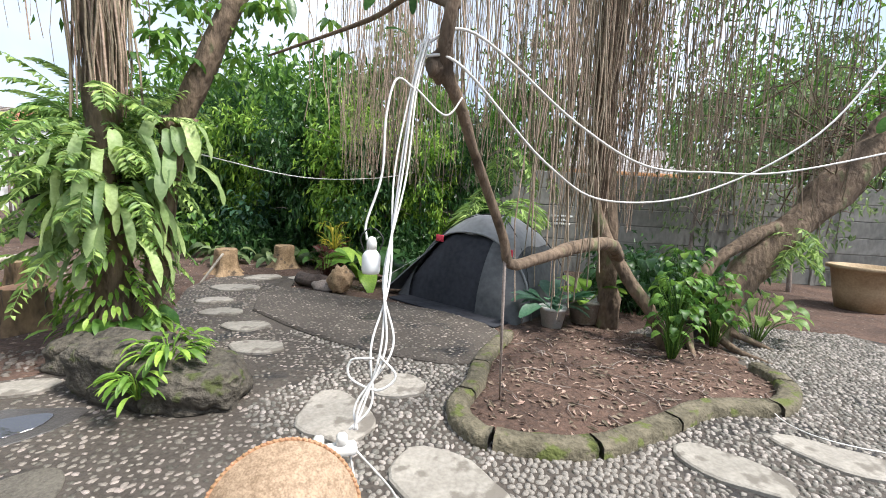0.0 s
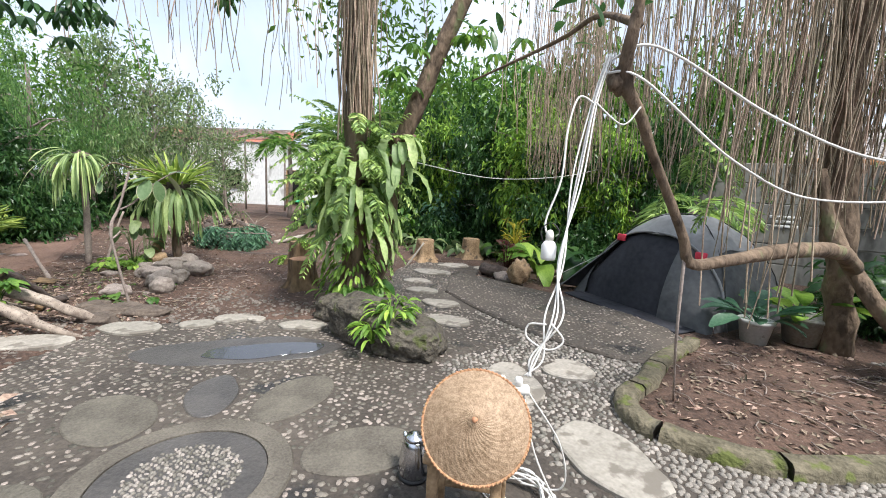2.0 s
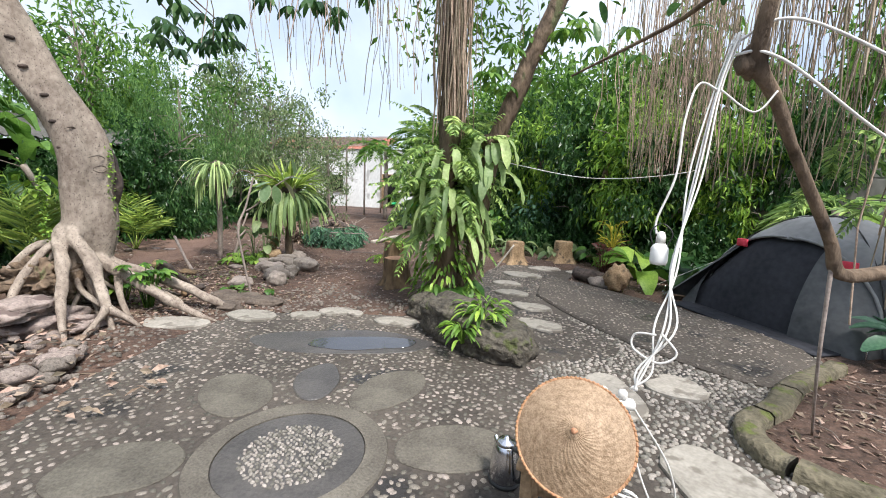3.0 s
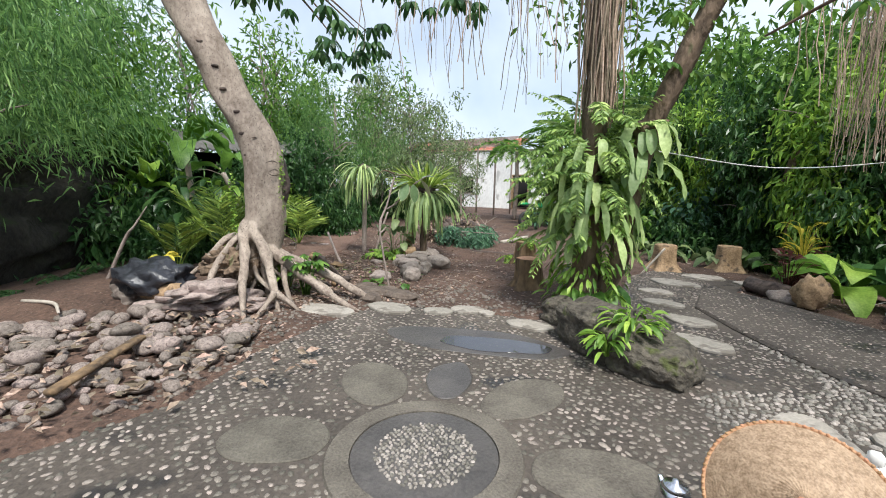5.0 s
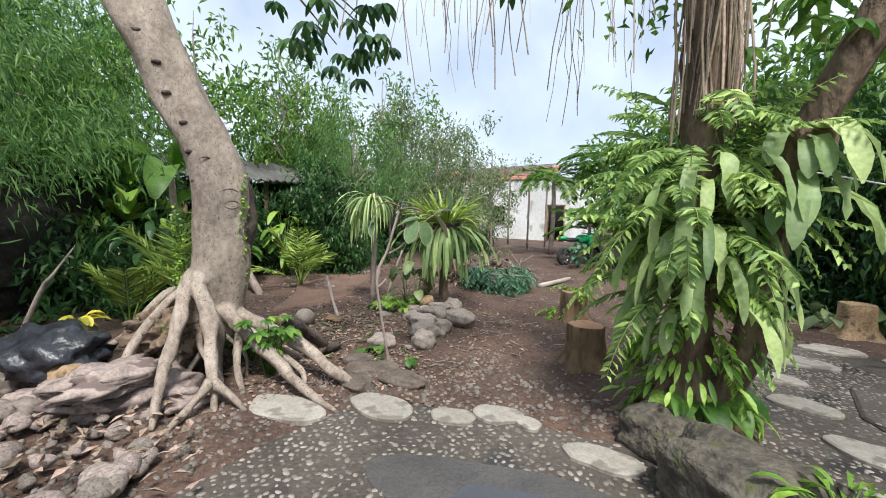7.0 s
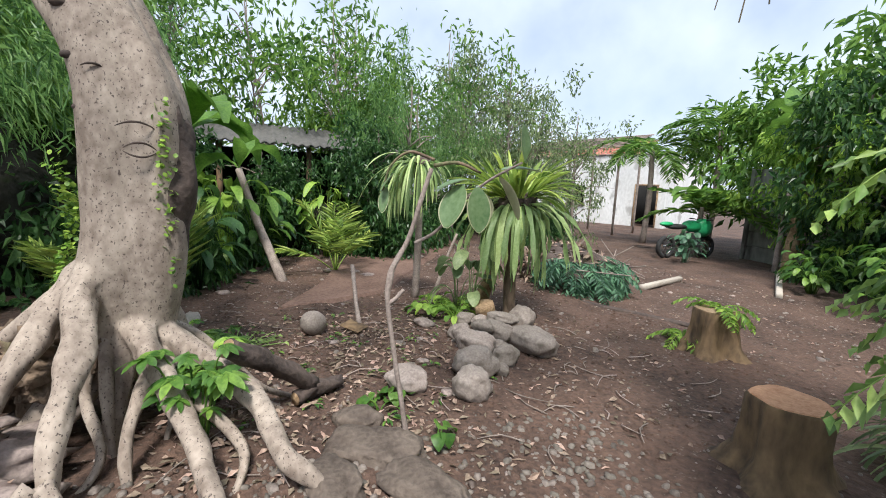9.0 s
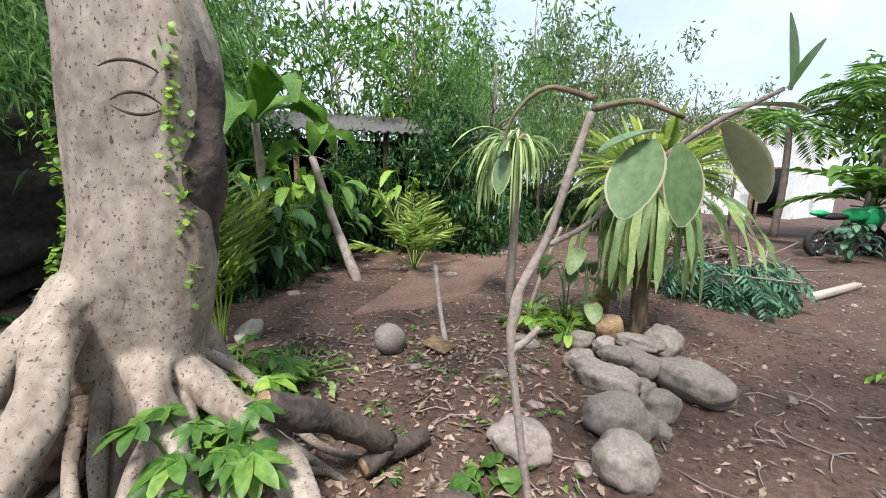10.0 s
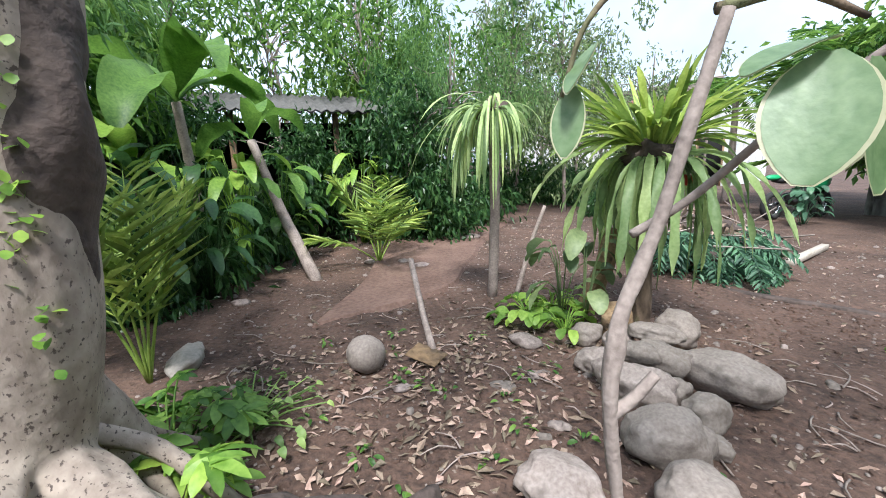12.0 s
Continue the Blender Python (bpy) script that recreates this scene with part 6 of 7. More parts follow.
single("clothes_line", tube(Geo(), [(-2.5, 3.85, 1.85), (-1.9, 5.5, 1.72), (-1.2, 7.2, 1.85), (-0.7, 8.9, 2.1)], 0.006, 5), M_WIRE, (0, 0, 0), "thin white clothes line tied to a tree", "line")

# ---- sapling with rubber-plant leaves ----
sp = thing("rubber_sapling", (-5.0, 2.17, 0), "thin grey sapling with large oval rubber leaves", "sapling")
part("trunk", tube(Geo(), [(0, 0.02, -0.03), (-0.03, -0.05, 0.4), (-0.04, -0.11, 0.8), (-0.05, -0.1, 0.93), (-0.06, -0.08, 1.0), (-0.08, 0.0, 1.14), (-0.08, 0.05, 1.3), (-0.08, 0.12, 1.53)], [0.015, 0.013, 0.014, 0.019, 0.016, 0.013, 0.0125, 0.013], 12, rough=0.3, freq=18), M_TWIG, sp)
part("fork_stub", tube(Geo(), [(-0.04, -0.11, 0.8), (-0.03, -0.07, 0.83), (-0.02, -0.03, 0.88)], [0.014, 0.012, 0.01], 8, rough=0.2), M_TWIG, sp)
part("branch", tube(Geo(), [(-0.240, 0.090, 1.100), (-0.200, 0.210, 1.180), (-0.070, 0.290, 1.340), (0.040, 0.410, 1.480), (0.140, 0.550, 1.580)], [0.011, 0.01, 0.009, 0.008, 0.006], 7), M_TWIG, sp)
part("branch", tube(Geo(), [(-0.130, 0.150, 1.550), (-0.070, 0.270, 1.570), (-0.020, 0.390, 1.520)], [0.012, 0.01, 0.006], 7), M_BARK, sp)
part("branch", tube(Geo(), [(-0.120, 0.150, 1.580), (-0.200, 0.030, 1.620), (-0.220, -0.070, 1.540), (-0.240, -0.110, 1.400)], [0.01, 0.008, 0.006, 0.005], 7), M_BARK, sp)
def rubber_leaf(p, d, L, W, droop, edge=True):
    pts = arc(p, d, L, droop, 10)
    st = R.get_state()
    part("leaf", ribbon(Geo(), pts, W, 0.1, 0, OVAL), M_LRUB, sp)
    R.set_state(st)
    if edge:
        part("leaf_margin", ribbon(Geo(), pts - np.array((0, 0, 0.003)) , W * 1.1, 0.1, 0, OVAL), M_LCREAM, sp, "cream leaf margin")
for p, d, L, W, dr in (((0.62, 0.06, 1.45), (0.2, -0.4, -0.75), 0.23, 0.13, 0.3), ((0.64, 0.14, 1.44), (0.15, 0.05, -1), 0.22, 0.12, 0.2), ((0.66, 0.26, 1.5), (0.3, 0.4, -0.7), 0.23, 0.13, 0.5), ((0.6, 0.1, 1.48), (-0.1, -0.6, -0.1), 0.17, 0.09, 0.4), ((0.68, 0.26, 1.54), (0.1, 0.9, 0.2), 0.22, 0.08, 0.4),
                       ((0.76, 0.36, 1.58), (-0.1, -0.1, 1), 0.18, 0.085, -0.2), ((0.76, 0.36, 1.58), (0.3, 0.3, 1), 0.12, 0.06, 0.2), ((0.39, -0.3, 1.42), (0.1, -0.2, -1), 0.13, 0.055, 0.2), ((0.4, -0.26, 1.5), (0.2, -0.5, -0.5), 0.12, 0.055, 0.3), ((0.6, 0.18, 1.42), (-0.2, 0.3, -0.9), 0.17, 0.1, 0.3)):
    rubber_leaf(np.array(p) + (-0.62, 0.21, 0), d, L * 1.1, W * 1.15, dr)

# ---- epiphyte ferns on poles, mound, palms, banana ----
pfn = thing("fern_on_pole", (-7.95, 3.12, 0), "drooping fern ball growing on a thin pole", "fern")
part("pole", tube(Geo(), [(0, 0, -0.05), (0.01, 0.02, 0.9), (0, 0, 1.66)], [0.05, 0.045, 0.045], 9, rough=0.15), M_TWIG, pfn)
part("root_ball", blob(Geo(), (0, 0, 1.7), (0.12, 0.12, 0.12), 3, 0.5, 3), M_BARKW, pfn)
g = Geo()
for i in range(150):
    a = R.rand() * 6.28
    bladeleaf(g, (0.06 * np.cos(a), 0.06 * np.sin(a), 1.72), (np.cos(a), np.sin(a), R.uniform(0.3, 1.1)), R.uniform(0.3, 0.95) * (1.15 if np.sin(a) < 0 else 0.6), R.uniform(0.015, 0.035), R.uniform(1.5, 6), 9, 0.2, 0.1, STRAP)
part("fronds", g, M_LSTRAP, pfn)["kind"] = "stuff"
f2 = thing("birds_nest_fern", (-6.9, 3.92, 0), "large strap-leaved fern rosette on a dead trunk", "fern")
part("trunk", tube(Geo(), [(0, 0, -0.05), (-0.05, 0.02, 0.6), (0, 0, 1.35)], [0.08, 0.06, 0.07], 9, rough=0.3), M_BARK, f2)
part("root_ball", blob(Geo(), (0, 0, 1.32), (0.2, 0.2, 0.14), 3, 0.5, 3), M_BARKW, f2)
g = Geo()
for i in range(150):
    a = R.rand() * 6.28
    bladeleaf(g, (0.14 * np.cos(a), 0.14 * np.sin(a), 1.36), (np.cos(a) + R.randn() * 0.2, np.sin(a) + R.randn() * 0.2, R.uniform(0.4, 2.4)), R.uniform(0.35, 0.72), R.uniform(0.025, 0.05), R.uniform(0.2, 1.6), 8, 0.25, 0.05, STRAP)
part("upright_fronds", g, M_LYG, f2, "yellow-green upright strap fronds")["kind"] = "stuff"
g = Geo()
for i in range(95):
    a = R.rand() * 6.28
    bladeleaf(g, (0.14 * np.cos(a), 0.14 * np.sin(a), 1.3), (np.cos(a) + 0.3 * R.randn(), np.sin(a) + 0.3 * R.randn(), R.uniform(-0.2, 0.7)), R.uniform(0.3, 1.05), R.uniform(0.025, 0.065), R.uniform(2.0, 9), 12, 0.25, 0.3, STRAP)
part("hanging_fronds", g, M_LSTRAP, f2, "pale hanging forked fronds")["kind"] = "stuff"
part("red_tag", box(Geo(), (0.06, 0.05, 0.08), (0.1, 0.22, 1.12), 0.01), M_REDL, f2, "small red plastic tag")
md = thing("leaf_mound", (-8.35, 5.75, 0.05), "mound of dry prunings and dead leaves", "mound")
part("core", blob(Geo(), (0, 0, 0.15), (0.85, 0.65, 0.42), 4, 0.35, 2.0, 0.5, 6), M_BARKW, md)
g = Geo()
p = unit(R.randn(1500, 3)) * (0.88, 0.68, 0.45) + (0, 0, 0.15); p = p[p[:, 2] > 0.02]
smallleaves(g, p, R.randn(len(p), 3), R.uniform(0.08, 0.18, len(p)), R.uniform(0.03, 0.07, len(p)))
part("dead_leaves", g, M_LITTER, md)["kind"] = "stuff"
g = Geo()
for i in range(90):
    q = np.array((R.uniform(-.9, .9), R.uniform(-.7, .7), R.uniform(0.05, .5)))
    tube(g, [q, q + R.randn(3) * (0.3, 0.3, 0.12) + (0, 0, 0.02)], 0.008, 4, k=2)
part("twig", g, M_TWIG, md)["kind"] = "stuff"
for q in ((-7.85, 5.55, 0.42), (-7.95, 5.95, 0.42), (-7.65, 5.8, 0.3)):
    t = thing("bluish_fern", q, "bluish-green drooping fern on a leaf mound", "fern", "mound ferns")
    g = Geo()
    for i in range(42):
        a = R.rand() * 6.28
        frond(g, (0.05 * np.cos(a), 0.05 * np.sin(a), 0), (np.cos(a), np.sin(a), R.uniform(0.2, 1.0)), R.uniform(0.45, 0.8), 0.15, 0.035, 2.0, 15)
    part("fronds", g, M_LBLUE, t)["kind"] = "stuff"
single("tree_stub", tube(Geo(), [(0, 0, -0.05), (0.05, 0.1, 0.4), (0.02, 0.2, 0.7)], [0.1, 0.08, 0.06], 10, rough=0.4), M_WOOD, (-7.35, 3.75, 0), "broken pale stub beside the fern trunk", "stump")
single("tree_stub", tube(Geo(), [(0, 0, -0.05), (0.03, -0.1, 0.25)], [0.13, 0.1], 10, rough=0.5), M_WOOD, (-6.75, 3.6, 0), "orange broken stub beside stones", "stump")
single("leaning_stick", tube(Geo(), [(0, 0, 0), (-0.08, 0.2, 0.5), (-0.1, 0.35, 0.85)], [0.025, 0.02, 0.018], 7), M_TWIG, (-7.9, 3.35, 0), "short stick leaning by the fern pole", "stick")
for q, n_ in (((-7.3, 3.15, 0.0), 34), ((-7.0, 3.3, 0.0), 26), ((-7.5, 3.5, 0), 20)):
    sprig("low_green_plant", q, n_, 0.14, 0.08, M_LBRIGHT, "low bright green groundcover sprig", 0.25, 0.16)
for q in ((-7.2, 3.4, 0.1), (-7.05, 3.5, 0.1)):
    lobed_plant("variegated_plant", q, 9, 0.2, 0.7, 0.3, 0.13, M_LFINE, "tall variegated broad-leaved plant", profile=OVAL)

def palm(name, loc, n, L, leaflet, w, m, label, h=0.0, up=(0.8, 2.0), pairs=22, droop=1.2, stem=0.03):
    t = thing(name, loc, label, "palm")
    if h:
        part("trunk", tube(Geo(), [(0, 0, -0.05), (0.05, 0.03, h * 0.5), (0, 0, h)], [stem * 1.4, stem], 8, rough=0.2), M_TWIG, t)
    for i in range(n):
        a = i * 2.4 + R.uniform(-0.3, 0.3)
        part("frond", frond(Geo(), (0, 0, h), (np.cos(a), np.sin(a), R.uniform(*up)), L * R.uniform(0.75, 1.1), leaflet, w, droop, pairs, 0.9, 0.011, 0.02, 0.38 if not h else 0.15), m, t)
    return t
palm("young_palm", (-7.15, 0.52, 0), 6, 1.4, 0.42, 0.03, M_LYG, "young palm with arching yellow-green fronds", up=(2.0, 7.0), droop=0.8, pairs=15)
palm("young_palm", (-9.75, 2.3, 0), 9, 1.15, 0.4, 0.032, M_LYG, "bright yellow-green young palm", up=(1.0, 4.0), droop=0.9, pairs=15)
palm("palm_tree", (-13.2, 12.6, 0), 11, 2.2, 0.6, 0.06, M_LBROAD, "tall slim palm with feathery fronds", h=3.0, up=(0.3, 1.6), droop=1.6, pairs=26, stem=0.07)
palm("palm_tree", (-12.0, 14.0, 0), 11, 2.4, 0.6, 0.06, M_LBROAD, "tall slim palm with feathery fronds", h=3.6, up=(0.3, 1.6), droop=1.6, pairs=26, stem=0.07)
palm("garden_palm", (-10.6, 12.0, 0), 12, 1.8, 0.5, 0.07, M_LBROAD, "bushy green palm beside the motorcycle", h=1.0, up=(0.4, 1.6), stem=0.06)
palm("garden_palm", (1.0, 8.2, 0), 10, 1.5, 0.4, 0.06, M_LFERN, "drooping palm fronds against the wall", h=1.4, up=(0.2, 1.2), droop=2.2, stem=0.05)
palm("garden_palm", (-7.5, -0.15, 0), 4, 0.95, 0.34, 0.035, M_LYG, "pale green palm at the hedge foot", up=(2.0, 5.0))

def banana(loc, stem_pts, n, L, W, label, m=M_LBROAD):
    t = thing("banana_plant", loc, label, "banana plant", "banana plants")
    part("stem", tube(Geo(), stem_pts, [0.07, 0.06, 0.05], 10, rough=0.15), M_TWIG, t)
    top = stem_pts[-1]
    for i in range(n):
        a = i * 2.2 + R.uniform(-0.3, 0.3)
        part("leaf", ribbon(Geo(), arc(top, (np.cos(a), np.sin(a), R.uniform(0.8, 2.8)), L * R.uniform(0.75, 1.15), 2.2, 16), W, 0.28, 0.1, lambda s: np.clip(np.where(s < 0.12, 0.1, np.sin(np.pi * np.clip((s - 0.1) / 0.9, 0.04, 0.98)) ** 0.5), 0.06, 1)), m, t)
    return t
banana((-9.2, 1.52, 0), [(0, 0, -0.05), (-0.5, -0.35, 0.75), (-0.9, -0.65, 1.6)], 3, 1.1, 0.26, "leaning cut banana stem with drooping leaf")
banana((-9.9, 0.2, 0), [(0, 0, 0), (0.05, 0.05, 1.0), (0.1, 0.0, 2.0)], 7, 1.7, 0.42, "banana plant with broad torn leaves")
banana((-10.4, -0.5, 0), [(0, 0, 0), (0.05, 0.05, 0.6), (0.1, 0.0, 1.2)], 7, 1.2, 0.3, "young banana plant in the hedge", M_LBRIGHT)
banana((-10.6, 11.6, 0), [(0, 0, 0), (0.05, 0.05, 0.7), (0.1, 0.0, 1.3)], 6, 1.3, 0.34, "banana plant by the far wall")
banana((-8.6, 12.0, 0), [(0, 0, 0), (0.05, 0.05, 1.4), (0.1, 0.0, 2.9)], 8, 2.0, 0.48, "tall banana plant by the far wall")
# ferns added to fill and darken the foot of the shade mound
for q in ((-7.0, -2.0, 0.05), (-7.7, -1.5, 0.05), (-6.5, -2.6, 0.05), (-8.3, -1.1, 0.05)):
    fern_clump("shade_fern", q, 12, 0.5, 0.1, 0.03, M_LDARK, "dark fern added at the foot of the shade mound", droop=2.0)
# first and last ginger take the dark leaf colour to stand for hedge shade
for i, (x, y) in enumerate(((-8.9, 0.5), (-9.6, 0.75), (-10.4, 1.1), (-11.2, 1.4), (-11.4, 2.3), (-8.4, 0.0))):
    lobed_plant("ginger_plant", (x, y, 0), 30, 0.35, 1.5, 0.42, 0.13, (M_LDARK, M_LBRIGHT, M_LBROAD)[i % 3] if i < 5 else M_LDARK, "leafy upright ginger plants along the hedge", "plant", OVAL, group="hedge plants")
single("dead_branch", tube(Geo(), [(0, 0, 0), (0.1, 0.25, 0.6), (0.15, 0.35, 0.75), (0.1, 0.5, 1.0)], [0.025, 0.02, 0.014, 0.006], 7), M_TWIG, (-6.7, -0.95, 0.1), "pale dead branch leaning on the hedge", "branch")
single("dead_branch", tube(Geo(), [(0, 0, 0), (0.4, 0.3, 0.03), (0.8, 0.4, 0.02)], [0.02, 0.02, 0.012], 7), M_PLANK, (-6.2, -1.6, 0.12), "pale stick lying on the ground", "branch")

# hoe standing in the soil
hoe = thing("hoe", (-7.02, 2.19, 0.02), "old hoe with a wooden handle resting in soil", "hoe")
part("handle", tube(Geo(), [(0.1, 0.04, 0.03), (-0.12, 0.04, 0.18), (-0.62, 0.07, 0.5)], [0.026, 0.022, 0.022], 8, rough=0.2), M_TWIG, hoe)
part("blade", box(Geo(), (0.24, 0.16, 0.012), (0.14, -0.02, 0.035), 0.005, Euler((0.15, 0.1, 0.7)).to_matrix().to_4x4()), M_STUMP, hoe)
# cut logs beside the roots
for a_, b_, r in (((-5.32, 1.25, 0.52), (-5.64, 1.72, 0.1), 0.055), ((-5.55, 1.6, 0.06), (-5.75, 1.9, 0.05), 0.045)):
    t = thing("cut_log", a_, "short cut log lying by the tree roots", "log", "cut logs")
    e = np.array(b_) - np.array(a_)
    part("bark", tube(Geo(), [(0, 0, 0), e * 0.5 + (0, 0, 0.02), e], [r, r * 1.05, r * 0.85], 14, rough=0.5, freq=12), M_BARKW, t)
    part("cut_face", tube(Geo(), [-unit(e) * 0.006, unit(e) * 0.01], [r * 0.93, r * 0.93], 12), M_WOOD, t, "orange sawn end")
def split_leaf_plant(loc, n, spread, h, size, m, label):
    """Leaves of seven fingers joined at the stalk."""
    t = thing("split_leaf_plant", loc, label, "plant", "split-leaf plants")
    g, st = Geo(), Geo()
    for i in range(n):
        a, q = R.rand() * 6.28, np.sqrt(R.rand())
        c = np.array((np.cos(a) * spread * q, np.sin(a) * spread * q, h * R.uniform(0.45, 1)))
        d = np.array((np.cos(a), np.sin(a), 0)); e = np.array((-d[1], d[0], R.uniform(-0.3, 0.3)))
        sz = size * R.uniform(0.6, 1.2)
        for b in (-2.3, -1.5, -0.75, 0, 0.75, 1.5, 2.3):
            bladeleaf(g, c, d * np.cos(b) + e * np.sin(b) + UP * R.uniform(-0.1, 0.2), sz * (1 - 0.16 * abs(b)), sz * 0.36, 0.7, 5, 0.1, 0.03, lambda x: np.clip(0.75 + 0.5 * x - 1.25 * x ** 4, 0.05, 1.2))
        tube(st, [(c[0] * 0.2, c[1] * 0.2, 0), (c[0] * 0.6, c[1] * 0.6, c[2] * 0.75), c], [0.006, 0.004], 5, k=3)
    part("foliage", g, m, t)
    part("stem", st, m, t)
split_leaf_plant((-5.22, 1.12, 0.05), 20, 0.22, 0.52, 0.13, M_LBROAD, "green split-leaf plant among the stilt roots")
split_leaf_plant((-5.72, 1.02, 0.05), 18, 0.22, 0.42, 0.15, M_LBRIGHT, "bright split-leaf plant at the trunk foot")
split_leaf_plant((-6.35, 0.85, 0.0), 30, 0.35, 0.28, 0.14, M_LBROAD, "low split-leaf plant beside the trunk")
lobed_plant("round_leaf_plant", (-6.5, 1.15, 0.0), 60, 0.4, 0.14, 0.06, 0.04, M_LFERN, "low mat of small green weeds", up=0.5)
for x, y in ((-5.35, 2.1), (-5.45, 2.25), (-4.95, 2.35)):
    lobed_plant("round_leaf_plant", (x, y, 0), 4, 0.08, 0.1, 0.12, 0.11, M_LBROAD, "small round-leaved ground plant", profile=HEART)
for i in range(34):
    x, y = R.uniform(-7.4, -5.2), R.uniform(1.0, 3.0)
    lobed_plant("seedling", (x, y, ground_z(x, y)), 6, 0.05, 0.04, 0.05, 0.02, M_LBROAD, "tiny weed seedling in bare soil", "weed", OVAL, 0.6, 1.0, False, "weeds")

# path edging, motorcycle, far plants
single("timber_edge", box(Geo(), (1.45, 0.09, 0.08), (0, 0, 0), 0.012), M_PLANK, (-7.92, 7.45, 0.05), "pale timber edging along the path", "edging", rz=-72)
single("timber_edge", box(Geo(), (2.8, 0.09, 0.08), (0, 0, 0), 0.012), M_PLANK, (-7.5, 9.8, 0.05), "pale timber edging along the path", "edging", rz=-60)
single("timber_edge", box(Geo(), (2.4, 0.1, 0.05), (0, 0, 0), 0.02), M_BARKW, (-7.0, 5.4, 0.015), "dark half-buried timber step", "edging", rz=28)
def wheel(parent, x):
    a = np.linspace(0, 2 * np.pi, 29)
    w = part("wheel", tube(Geo(), [(x + 0.24 * np.cos(s), 0, 0.29 + 0.24 * np.sin(s)) for s in a], 0.055, 8, k=1), M_RUBBER, parent, "black tyre")
    part("rim", tube(Geo(), [(x + 0.19 * np.cos(s), 0, 0.29 + 0.19 * np.sin(s)) for s in a], 0.014, 6, k=1), M_STEEL, w)
    for s in np.linspace(0, np.pi, 5, endpoint=False):
        part("spoke", tube(Geo(), [(x - 0.19 * np.cos(s), 0, 0.29 - 0.19 * np.sin(s)), (x + 0.19 * np.cos(s), 0, 0.29 + 0.19 * np.sin(s))], 0.006, 4), M_BLACK, w)
mc = thing("motorcycle", (-10.35, 11.0, 0.0), "green and black parked sport motorcycle", "motorcycle", rz=88)
wheel(mc, -0.66); wheel(mc, 0.66)
part("tank", blob(Geo(), (0.12, 0, 0.82), (0.3, 0.15, 0.15), 3, 0.15), M_GREENP, mc, "green fuel tank")
part("seat", blob(Geo(), (-0.38, 0, 0.8), (0.36, 0.12, 0.07), 3, 0.1), M_BLACK, mc)
part("tail", blob(Geo(), (-0.72, 0, 0.86), (0.2, 0.09, 0.06), 3, 0.1), M_GREENP, mc)
part("fairing", blob(Geo(), (0.5, 0, 0.78), (0.26, 0.18, 0.24), 3, 0.2), M_GREENP, mc, "green front fairing")
part("engine", blob(Geo(), (0.02, 0, 0.45), (0.3, 0.15, 0.2), 3, 0.35, 2.5), M_BLACK, mc)
part("fork", tube(Geo(), [(0.66, 0, 0.29), (0.5, 0, 0.95)], 0.03, 8), M_STEEL, mc)
part("handlebar", tube(Geo(), [(0.4, -0.33, 1.0), (0.48, 0, 0.98), (0.4, 0.33, 1.0)], 0.015, 6), M_BLACK, mc)
part("swing_arm", tube(Geo(), [(-0.66, 0.06, 0.29), (-0.1, 0.06, 0.4)], 0.03, 6), M_STEEL, mc)
single("dead_stump", tube(Geo(), [(0, 0, -0.05), (0.05, 0, 0.5), (0.0, 0.1, 1.2)], [0.14, 0.1, 0.07], 10, rough=0.5), M_WOOD, (-8.1, 11.0, 0), "reddish dead stump by the far wall", "stump")
single("dead_post", tube(Geo(), [(0, 0, -0.05), (0.05, 0, 1.7)], [0.06, 0.05], 8, rough=0.2), M_TWIG, (-8.4, 11.2, 0), "pale upright post by the far wall", "post")

lobed_plant("leafy_shrub", (-9.7, 10.2, 0), 50, 0.3, 0.8, 0.2, 0.1, M_LBLUE, "leafy shrub before the motorcycle", "shrub", OVAL)
lobed_plant("leafy_shrub", (-6.9, 9.6, 0), 60, 0.4, 0.7, 0.2, 0.1, M_LBROAD, "leafy green shrub by the path", "shrub", OVAL)

# plants in front of the wall
def croton(loc, m, label, n=40, L=0.2):
    return lobed_plant("croton", loc, n, 0.2, 0.65, L, 0.05, m, label, "shrub", OVAL, 1.4, 0.8)
lobed_plant("elephant_ear", (-1.35, 6.9, 0), 9, 0.3, 0.5, 0.6, 0.42, M_LBRIGHT, "huge bright green elephant-ear leaves", profile=HEART, up=1.4)
lobed_plant("elephant_ear", (-0.7, 7.3, 0), 9, 0.35, 0.55, 0.6, 0.42, M_LDARK, "broad dark elephant-ear leaves", profile=HEART, up=1.2)
croton((-2.0, 7.5, 0.35), M_LYEL, "bright yellow-leaved croton shrub", 22)
croton((-2.0, 7.5, 0.0), M_LRED, "maroon and green croton shrub", 40)
croton((-1.9, 6.6, 0.0), M_LRED, "maroon croton by the path", 34, 0.16)
for q in ((-3.0, 8.6, 0), (-3.5, 8.4, 0), (-2.5, 8.3, 0), (-4.4, 8.2, 0), (-4.9, 8.9, 0)):
    lobed_plant("caladium", q, 16, 0.3, 0.35, 0.32, 0.2, M_LFINE if q[0] < -2.8 else M_LBROAD, "pale variegated broad-leaved plant", profile=HEART, up=0.8, group="border plants")
lobed_plant("leafy_shrub", (-4.5, 9.4, 0), 90, 0.5, 1.5, 0.22, 0.12, M_LBLUE, "leafy blue-green shrub before the wall", "shrub", OVAL)
lobed_plant("leafy_shrub", (-5.6, 9.0, 0), 70, 0.5, 1.0, 0.22, 0.12, M_LBROAD, "leafy green shrub before the wall", "shrub", OVAL)
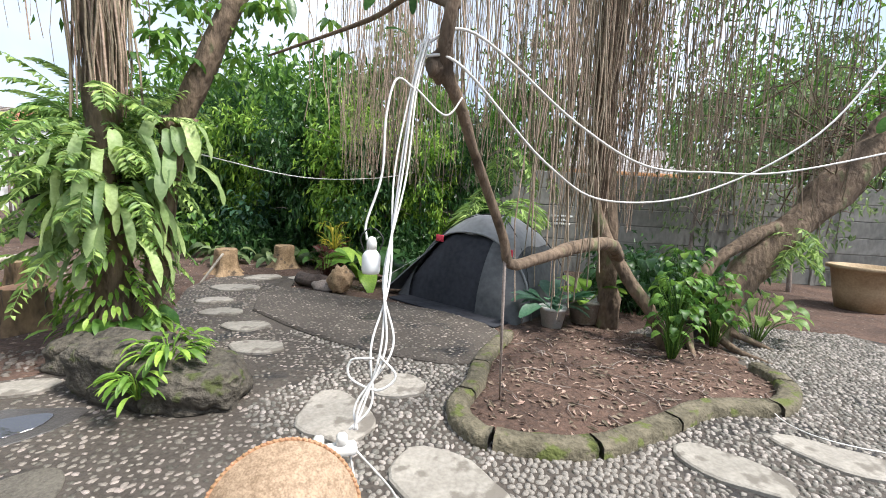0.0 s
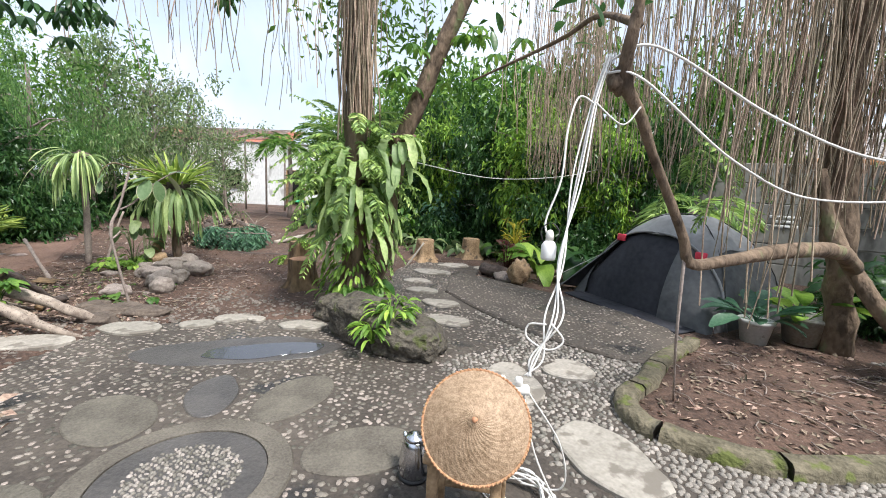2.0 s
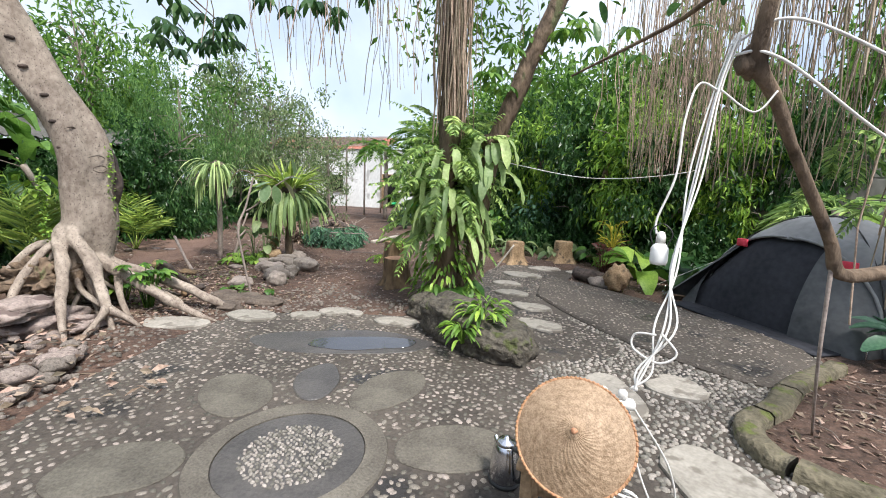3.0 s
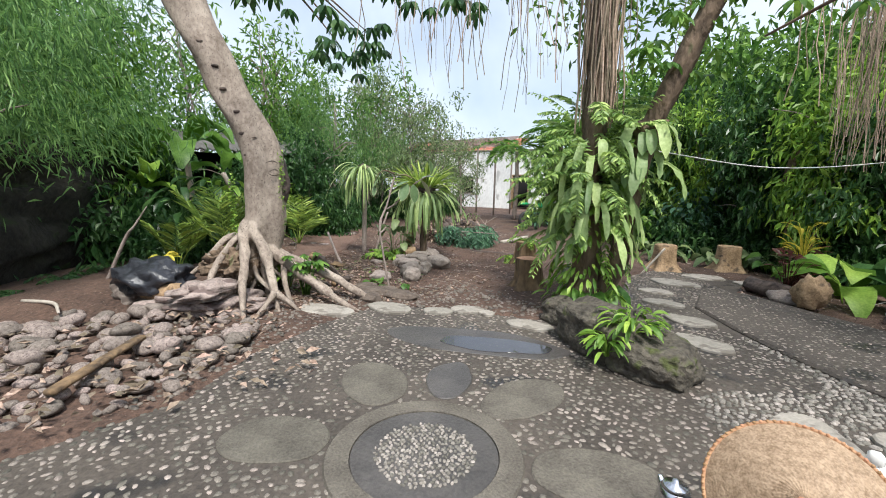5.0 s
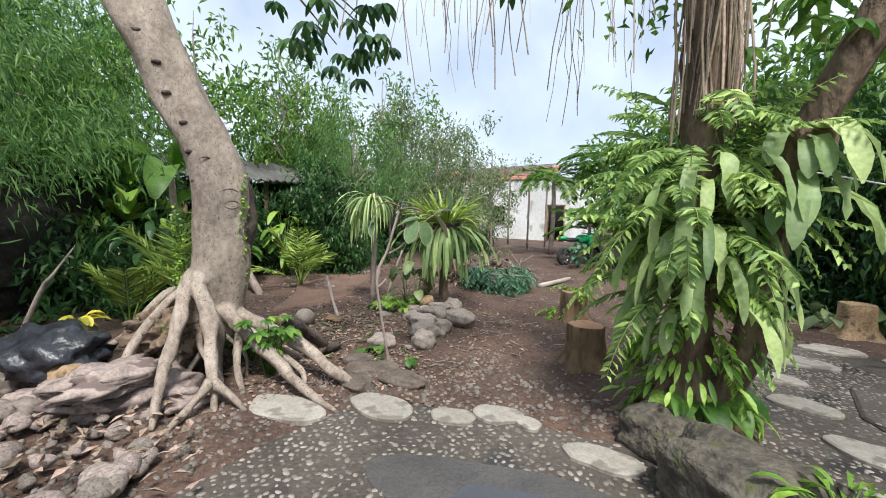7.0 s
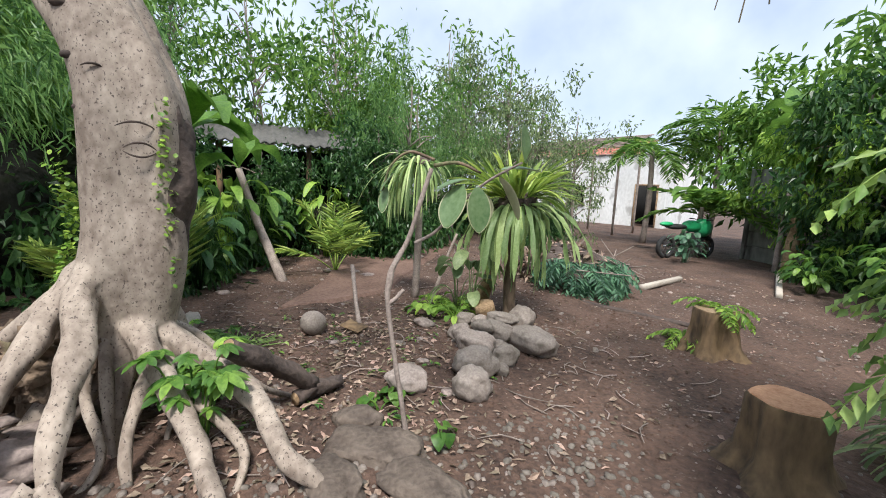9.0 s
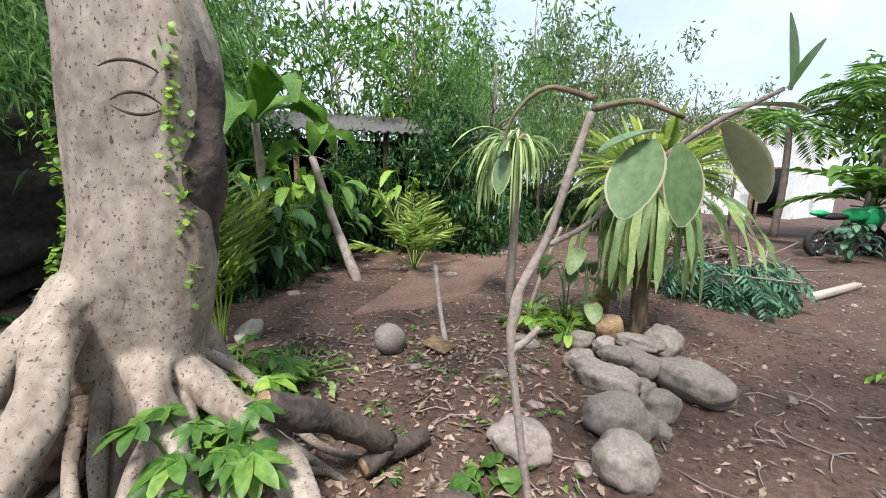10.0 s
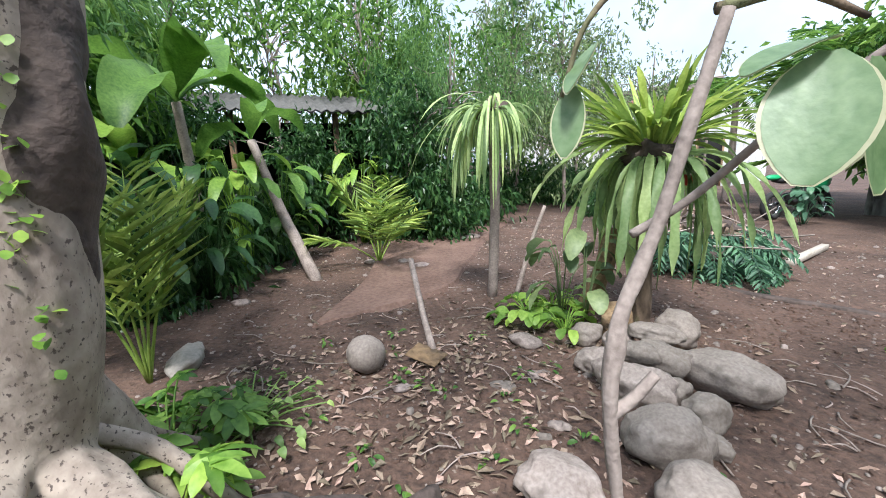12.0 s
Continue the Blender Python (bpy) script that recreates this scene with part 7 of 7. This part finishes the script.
single("dark_log", tube(Geo(), [(0, 0, 0.08), (0.35, -0.15, 0.1), (0.65, -0.2, 0.07)], [0.12, 0.13, 0.08], 10, rough=0.4), M_BARKW, (-2.35, 6.65, 0.02), "dark rough log at the terrace edge", "log")
single("driftwood", blob(Geo(), (0, 0, 0.22), (0.16, 0.14, 0.2), 3, 0.6, 2.2, 0.9, 4), M_WOOD, (-1.55, 6.15, 0.0), "pale twisted driftwood piece", "driftwood")
rock("border_rock", (-1.8, 6.3, 0.08), (0.22, 0.16, 0.12), "brown rock in the planted border", M_STONE)
rock("border_rock", (2.3, 5.7, 0.12), (0.2, 0.16, 0.18), "brown rock beside the pots", M_STONE)
single("leaning_stick", tube(Geo(), [(0, 0, 0), (0.28, 0.2, 0.5)], 0.018, 7), M_PLANK, (-3.75, 6.2, 0), "pale stick leaning by a stump", "stick")
single("mossy_snag", tube(Geo(), [(0, 0, -0.05), (0.05, 0.05, 0.9), (-0.1, 0, 1.8), (0.1, 0.1, 2.6)], [0.16, 0.12, 0.1, 0.05], 10, rough=0.4), M_BARK, (-2.6, 9.0, 0), "mossy dead trunk before the wall", "stump")
for i, w in enumerate((0.5, 0.3, 0.42)):
    single("wall_lettering", box(Geo(), (w, 0.006, 0.05), (0, 0, 0), 0.002), M_WHITE, (2.75, 9.655, 1.32 - i * 0.09), "faded white paint mark on the wall", "lettering", "wall marks")

# ---- loose stuff on the ground ----
def litter(name, x, y, zs, L, W, m, label):
    g = Geo()
    z = np.array([ground_z(a, b) for a, b in zip(x, y)]) + zs
    d = np.c_[R.randn(len(x), 2), R.randn(len(x)) * 0.15]
    smallleaves(g, np.c_[x, y, z], d, L * R.uniform(0.5, 1.4, len(x)), W * R.uniform(0.5, 1.3, len(x)), 0.15)
    return single(name, g, m, (0, 0, 0), label, "leaf litter", kind="stuff", smooth=False)
x, y = R.uniform(0.2, 3.3, 1300), R.uniform(2.4, 4.9, 1300)
k = inside(x, y, BED)
litter("bed_litter", x[k], y[k], 0.012, 0.07, 0.03, M_LITTER, "fallen dry leaves on dark soil")
x, y = R.uniform(-8.2, -4.4, 2600), R.uniform(0.6, 5.0, 2600)
k = (~inside(x, y, PAVE)) & (R.rand(2600) < np.exp(-((x + 6.2) ** 2 + (y - 2.4) ** 2) / 2.2))
litter("soil_litter", x[k], y[k], 0.012, 0.07, 0.03, M_LITTER, "dry leaf scraps on bare soil")
x, y = R.uniform(-7.2, -4.6, 900), R.uniform(0.9, 2.6, 900)
k = ~inside(x, y, PAVE)
litter("root_litter", x[k], y[k], 0.014, 0.06, 0.03, M_LITTER, "dry leaf scraps round the tree roots")
x, y = R.uniform(-12, 1, 2200), R.uniform(1, 9, 2200)
k = ~inside(x, y, PAVE)
litter("ground_litter", x[k], y[k], 0.01, 0.05, 0.025, M_LITTER, "scattered dry leaf scraps")
x, y = R.uniform(-5, -3, 350), R.uniform(-1.5, 0.6, 350)
litter("heap_litter", x, y, 0.1, 0.09, 0.045, M_LITTER, "dry leaves among cobbles")
def stones_stuff(name, x, y, s, m, label, zoff=0.004):
    gg = scatter_pebbles(x, y, s, s * 0.7, 0)
    v = gg.v[0].reshape(len(x), -1, 3)
    v[:, :, 2] += np.array([ground_z(a, b) for a, b in zip(x, y)])[:, None] + zoff
    gg.v[0] = v.reshape(-1, 3)
    return single(name, gg, m, (0, 0, 0), label, "gravel", kind="stuff")
x, y = R.uniform(-13, -3.8, 5200), R.uniform(0.3, 9, 5200)
k = ~inside(x, y, PAVE)
stones_stuff("soil_gravel", x[k], y[k], R.uniform(0.004, 0.016, k.sum()) * (1 + (R.rand(k.sum()) < 0.05) * 1.5), M_STONE, "small stones and clods in the soil")
x, y = R.uniform(-5.0, -2.6, 2600), R.uniform(-0.6, 3.4, 2600)
k = ~inside(x, y, np.asarray(PAVE) * 1.0) 
stones_stuff("edge_gravel", x[k], y[k], R.uniform(0.01, 0.03, k.sum()), M_STONE, "loose gravel along the terrace edge")
x, y = R.uniform(-4, 8, 1500), R.uniform(5.4, 9.4, 1500)
stones_stuff("wall_gravel", x, y, R.uniform(0.005, 0.015, 1500), M_STONE, "small stones in shaded soil")
x, y = R.uniform(-9, -4.4, 7000), R.uniform(0.6, 5.6, 7000)
k = (~inside(x, y, PAVE)) & (np.array([noise.noise(Vector((a * 1.3, b * 1.3, 3))) for a, b in zip(x, y)]) + 0.3 * R.randn(7000) > 0.05)
stones_stuff("soil_clods", x[k], y[k], R.uniform(0.008, 0.028, k.sum()), M_SOIL, "crumbly dark soil clods", -0.002)
sp_ = thing("spider_plant", (-3.75, 4.75, 0.0), "variegated spider plant clump beside the stumps", "plant")
g = Geo()
for i in range(130):
    a = R.rand() * 6.28
    bladeleaf(g, (0.12 * np.cos(a), 0.12 * np.sin(a), R.uniform(0, 0.35)), (np.cos(a), np.sin(a), R.uniform(0.4, 2.0)), R.uniform(0.25, 0.5), 0.022, R.uniform(1.5, 3.5), 7, 0.2, 0, STRAP)
part("foliage", g, M_LFINE, sp_)
g = Geo()
for i in range(170):
    x, y = R.uniform(-8.5, -4.6), R.uniform(0.9, 4.5)
    if i > 110:
        x, y = R.uniform(0.4, 3.0), R.uniform(2.8, 4.6)
    a, L = R.rand() * 6.28, R.uniform(0.08, 0.35)
    z = ground_z(x, y) + 0.012
    tube(g, [(x, y, z), (x + 0.5 * L * np.cos(a), y + 0.5 * L * np.sin(a), z + 0.01), (x + L * np.cos(a + 0.3), y + L * np.sin(a + 0.3), z)], [0.005, 0.003], 4, k=2)
single("fallen_twigs", g, M_TWIG, (0, 0, 0), "thin dry twigs on the soil", "twigs", kind="stuff")
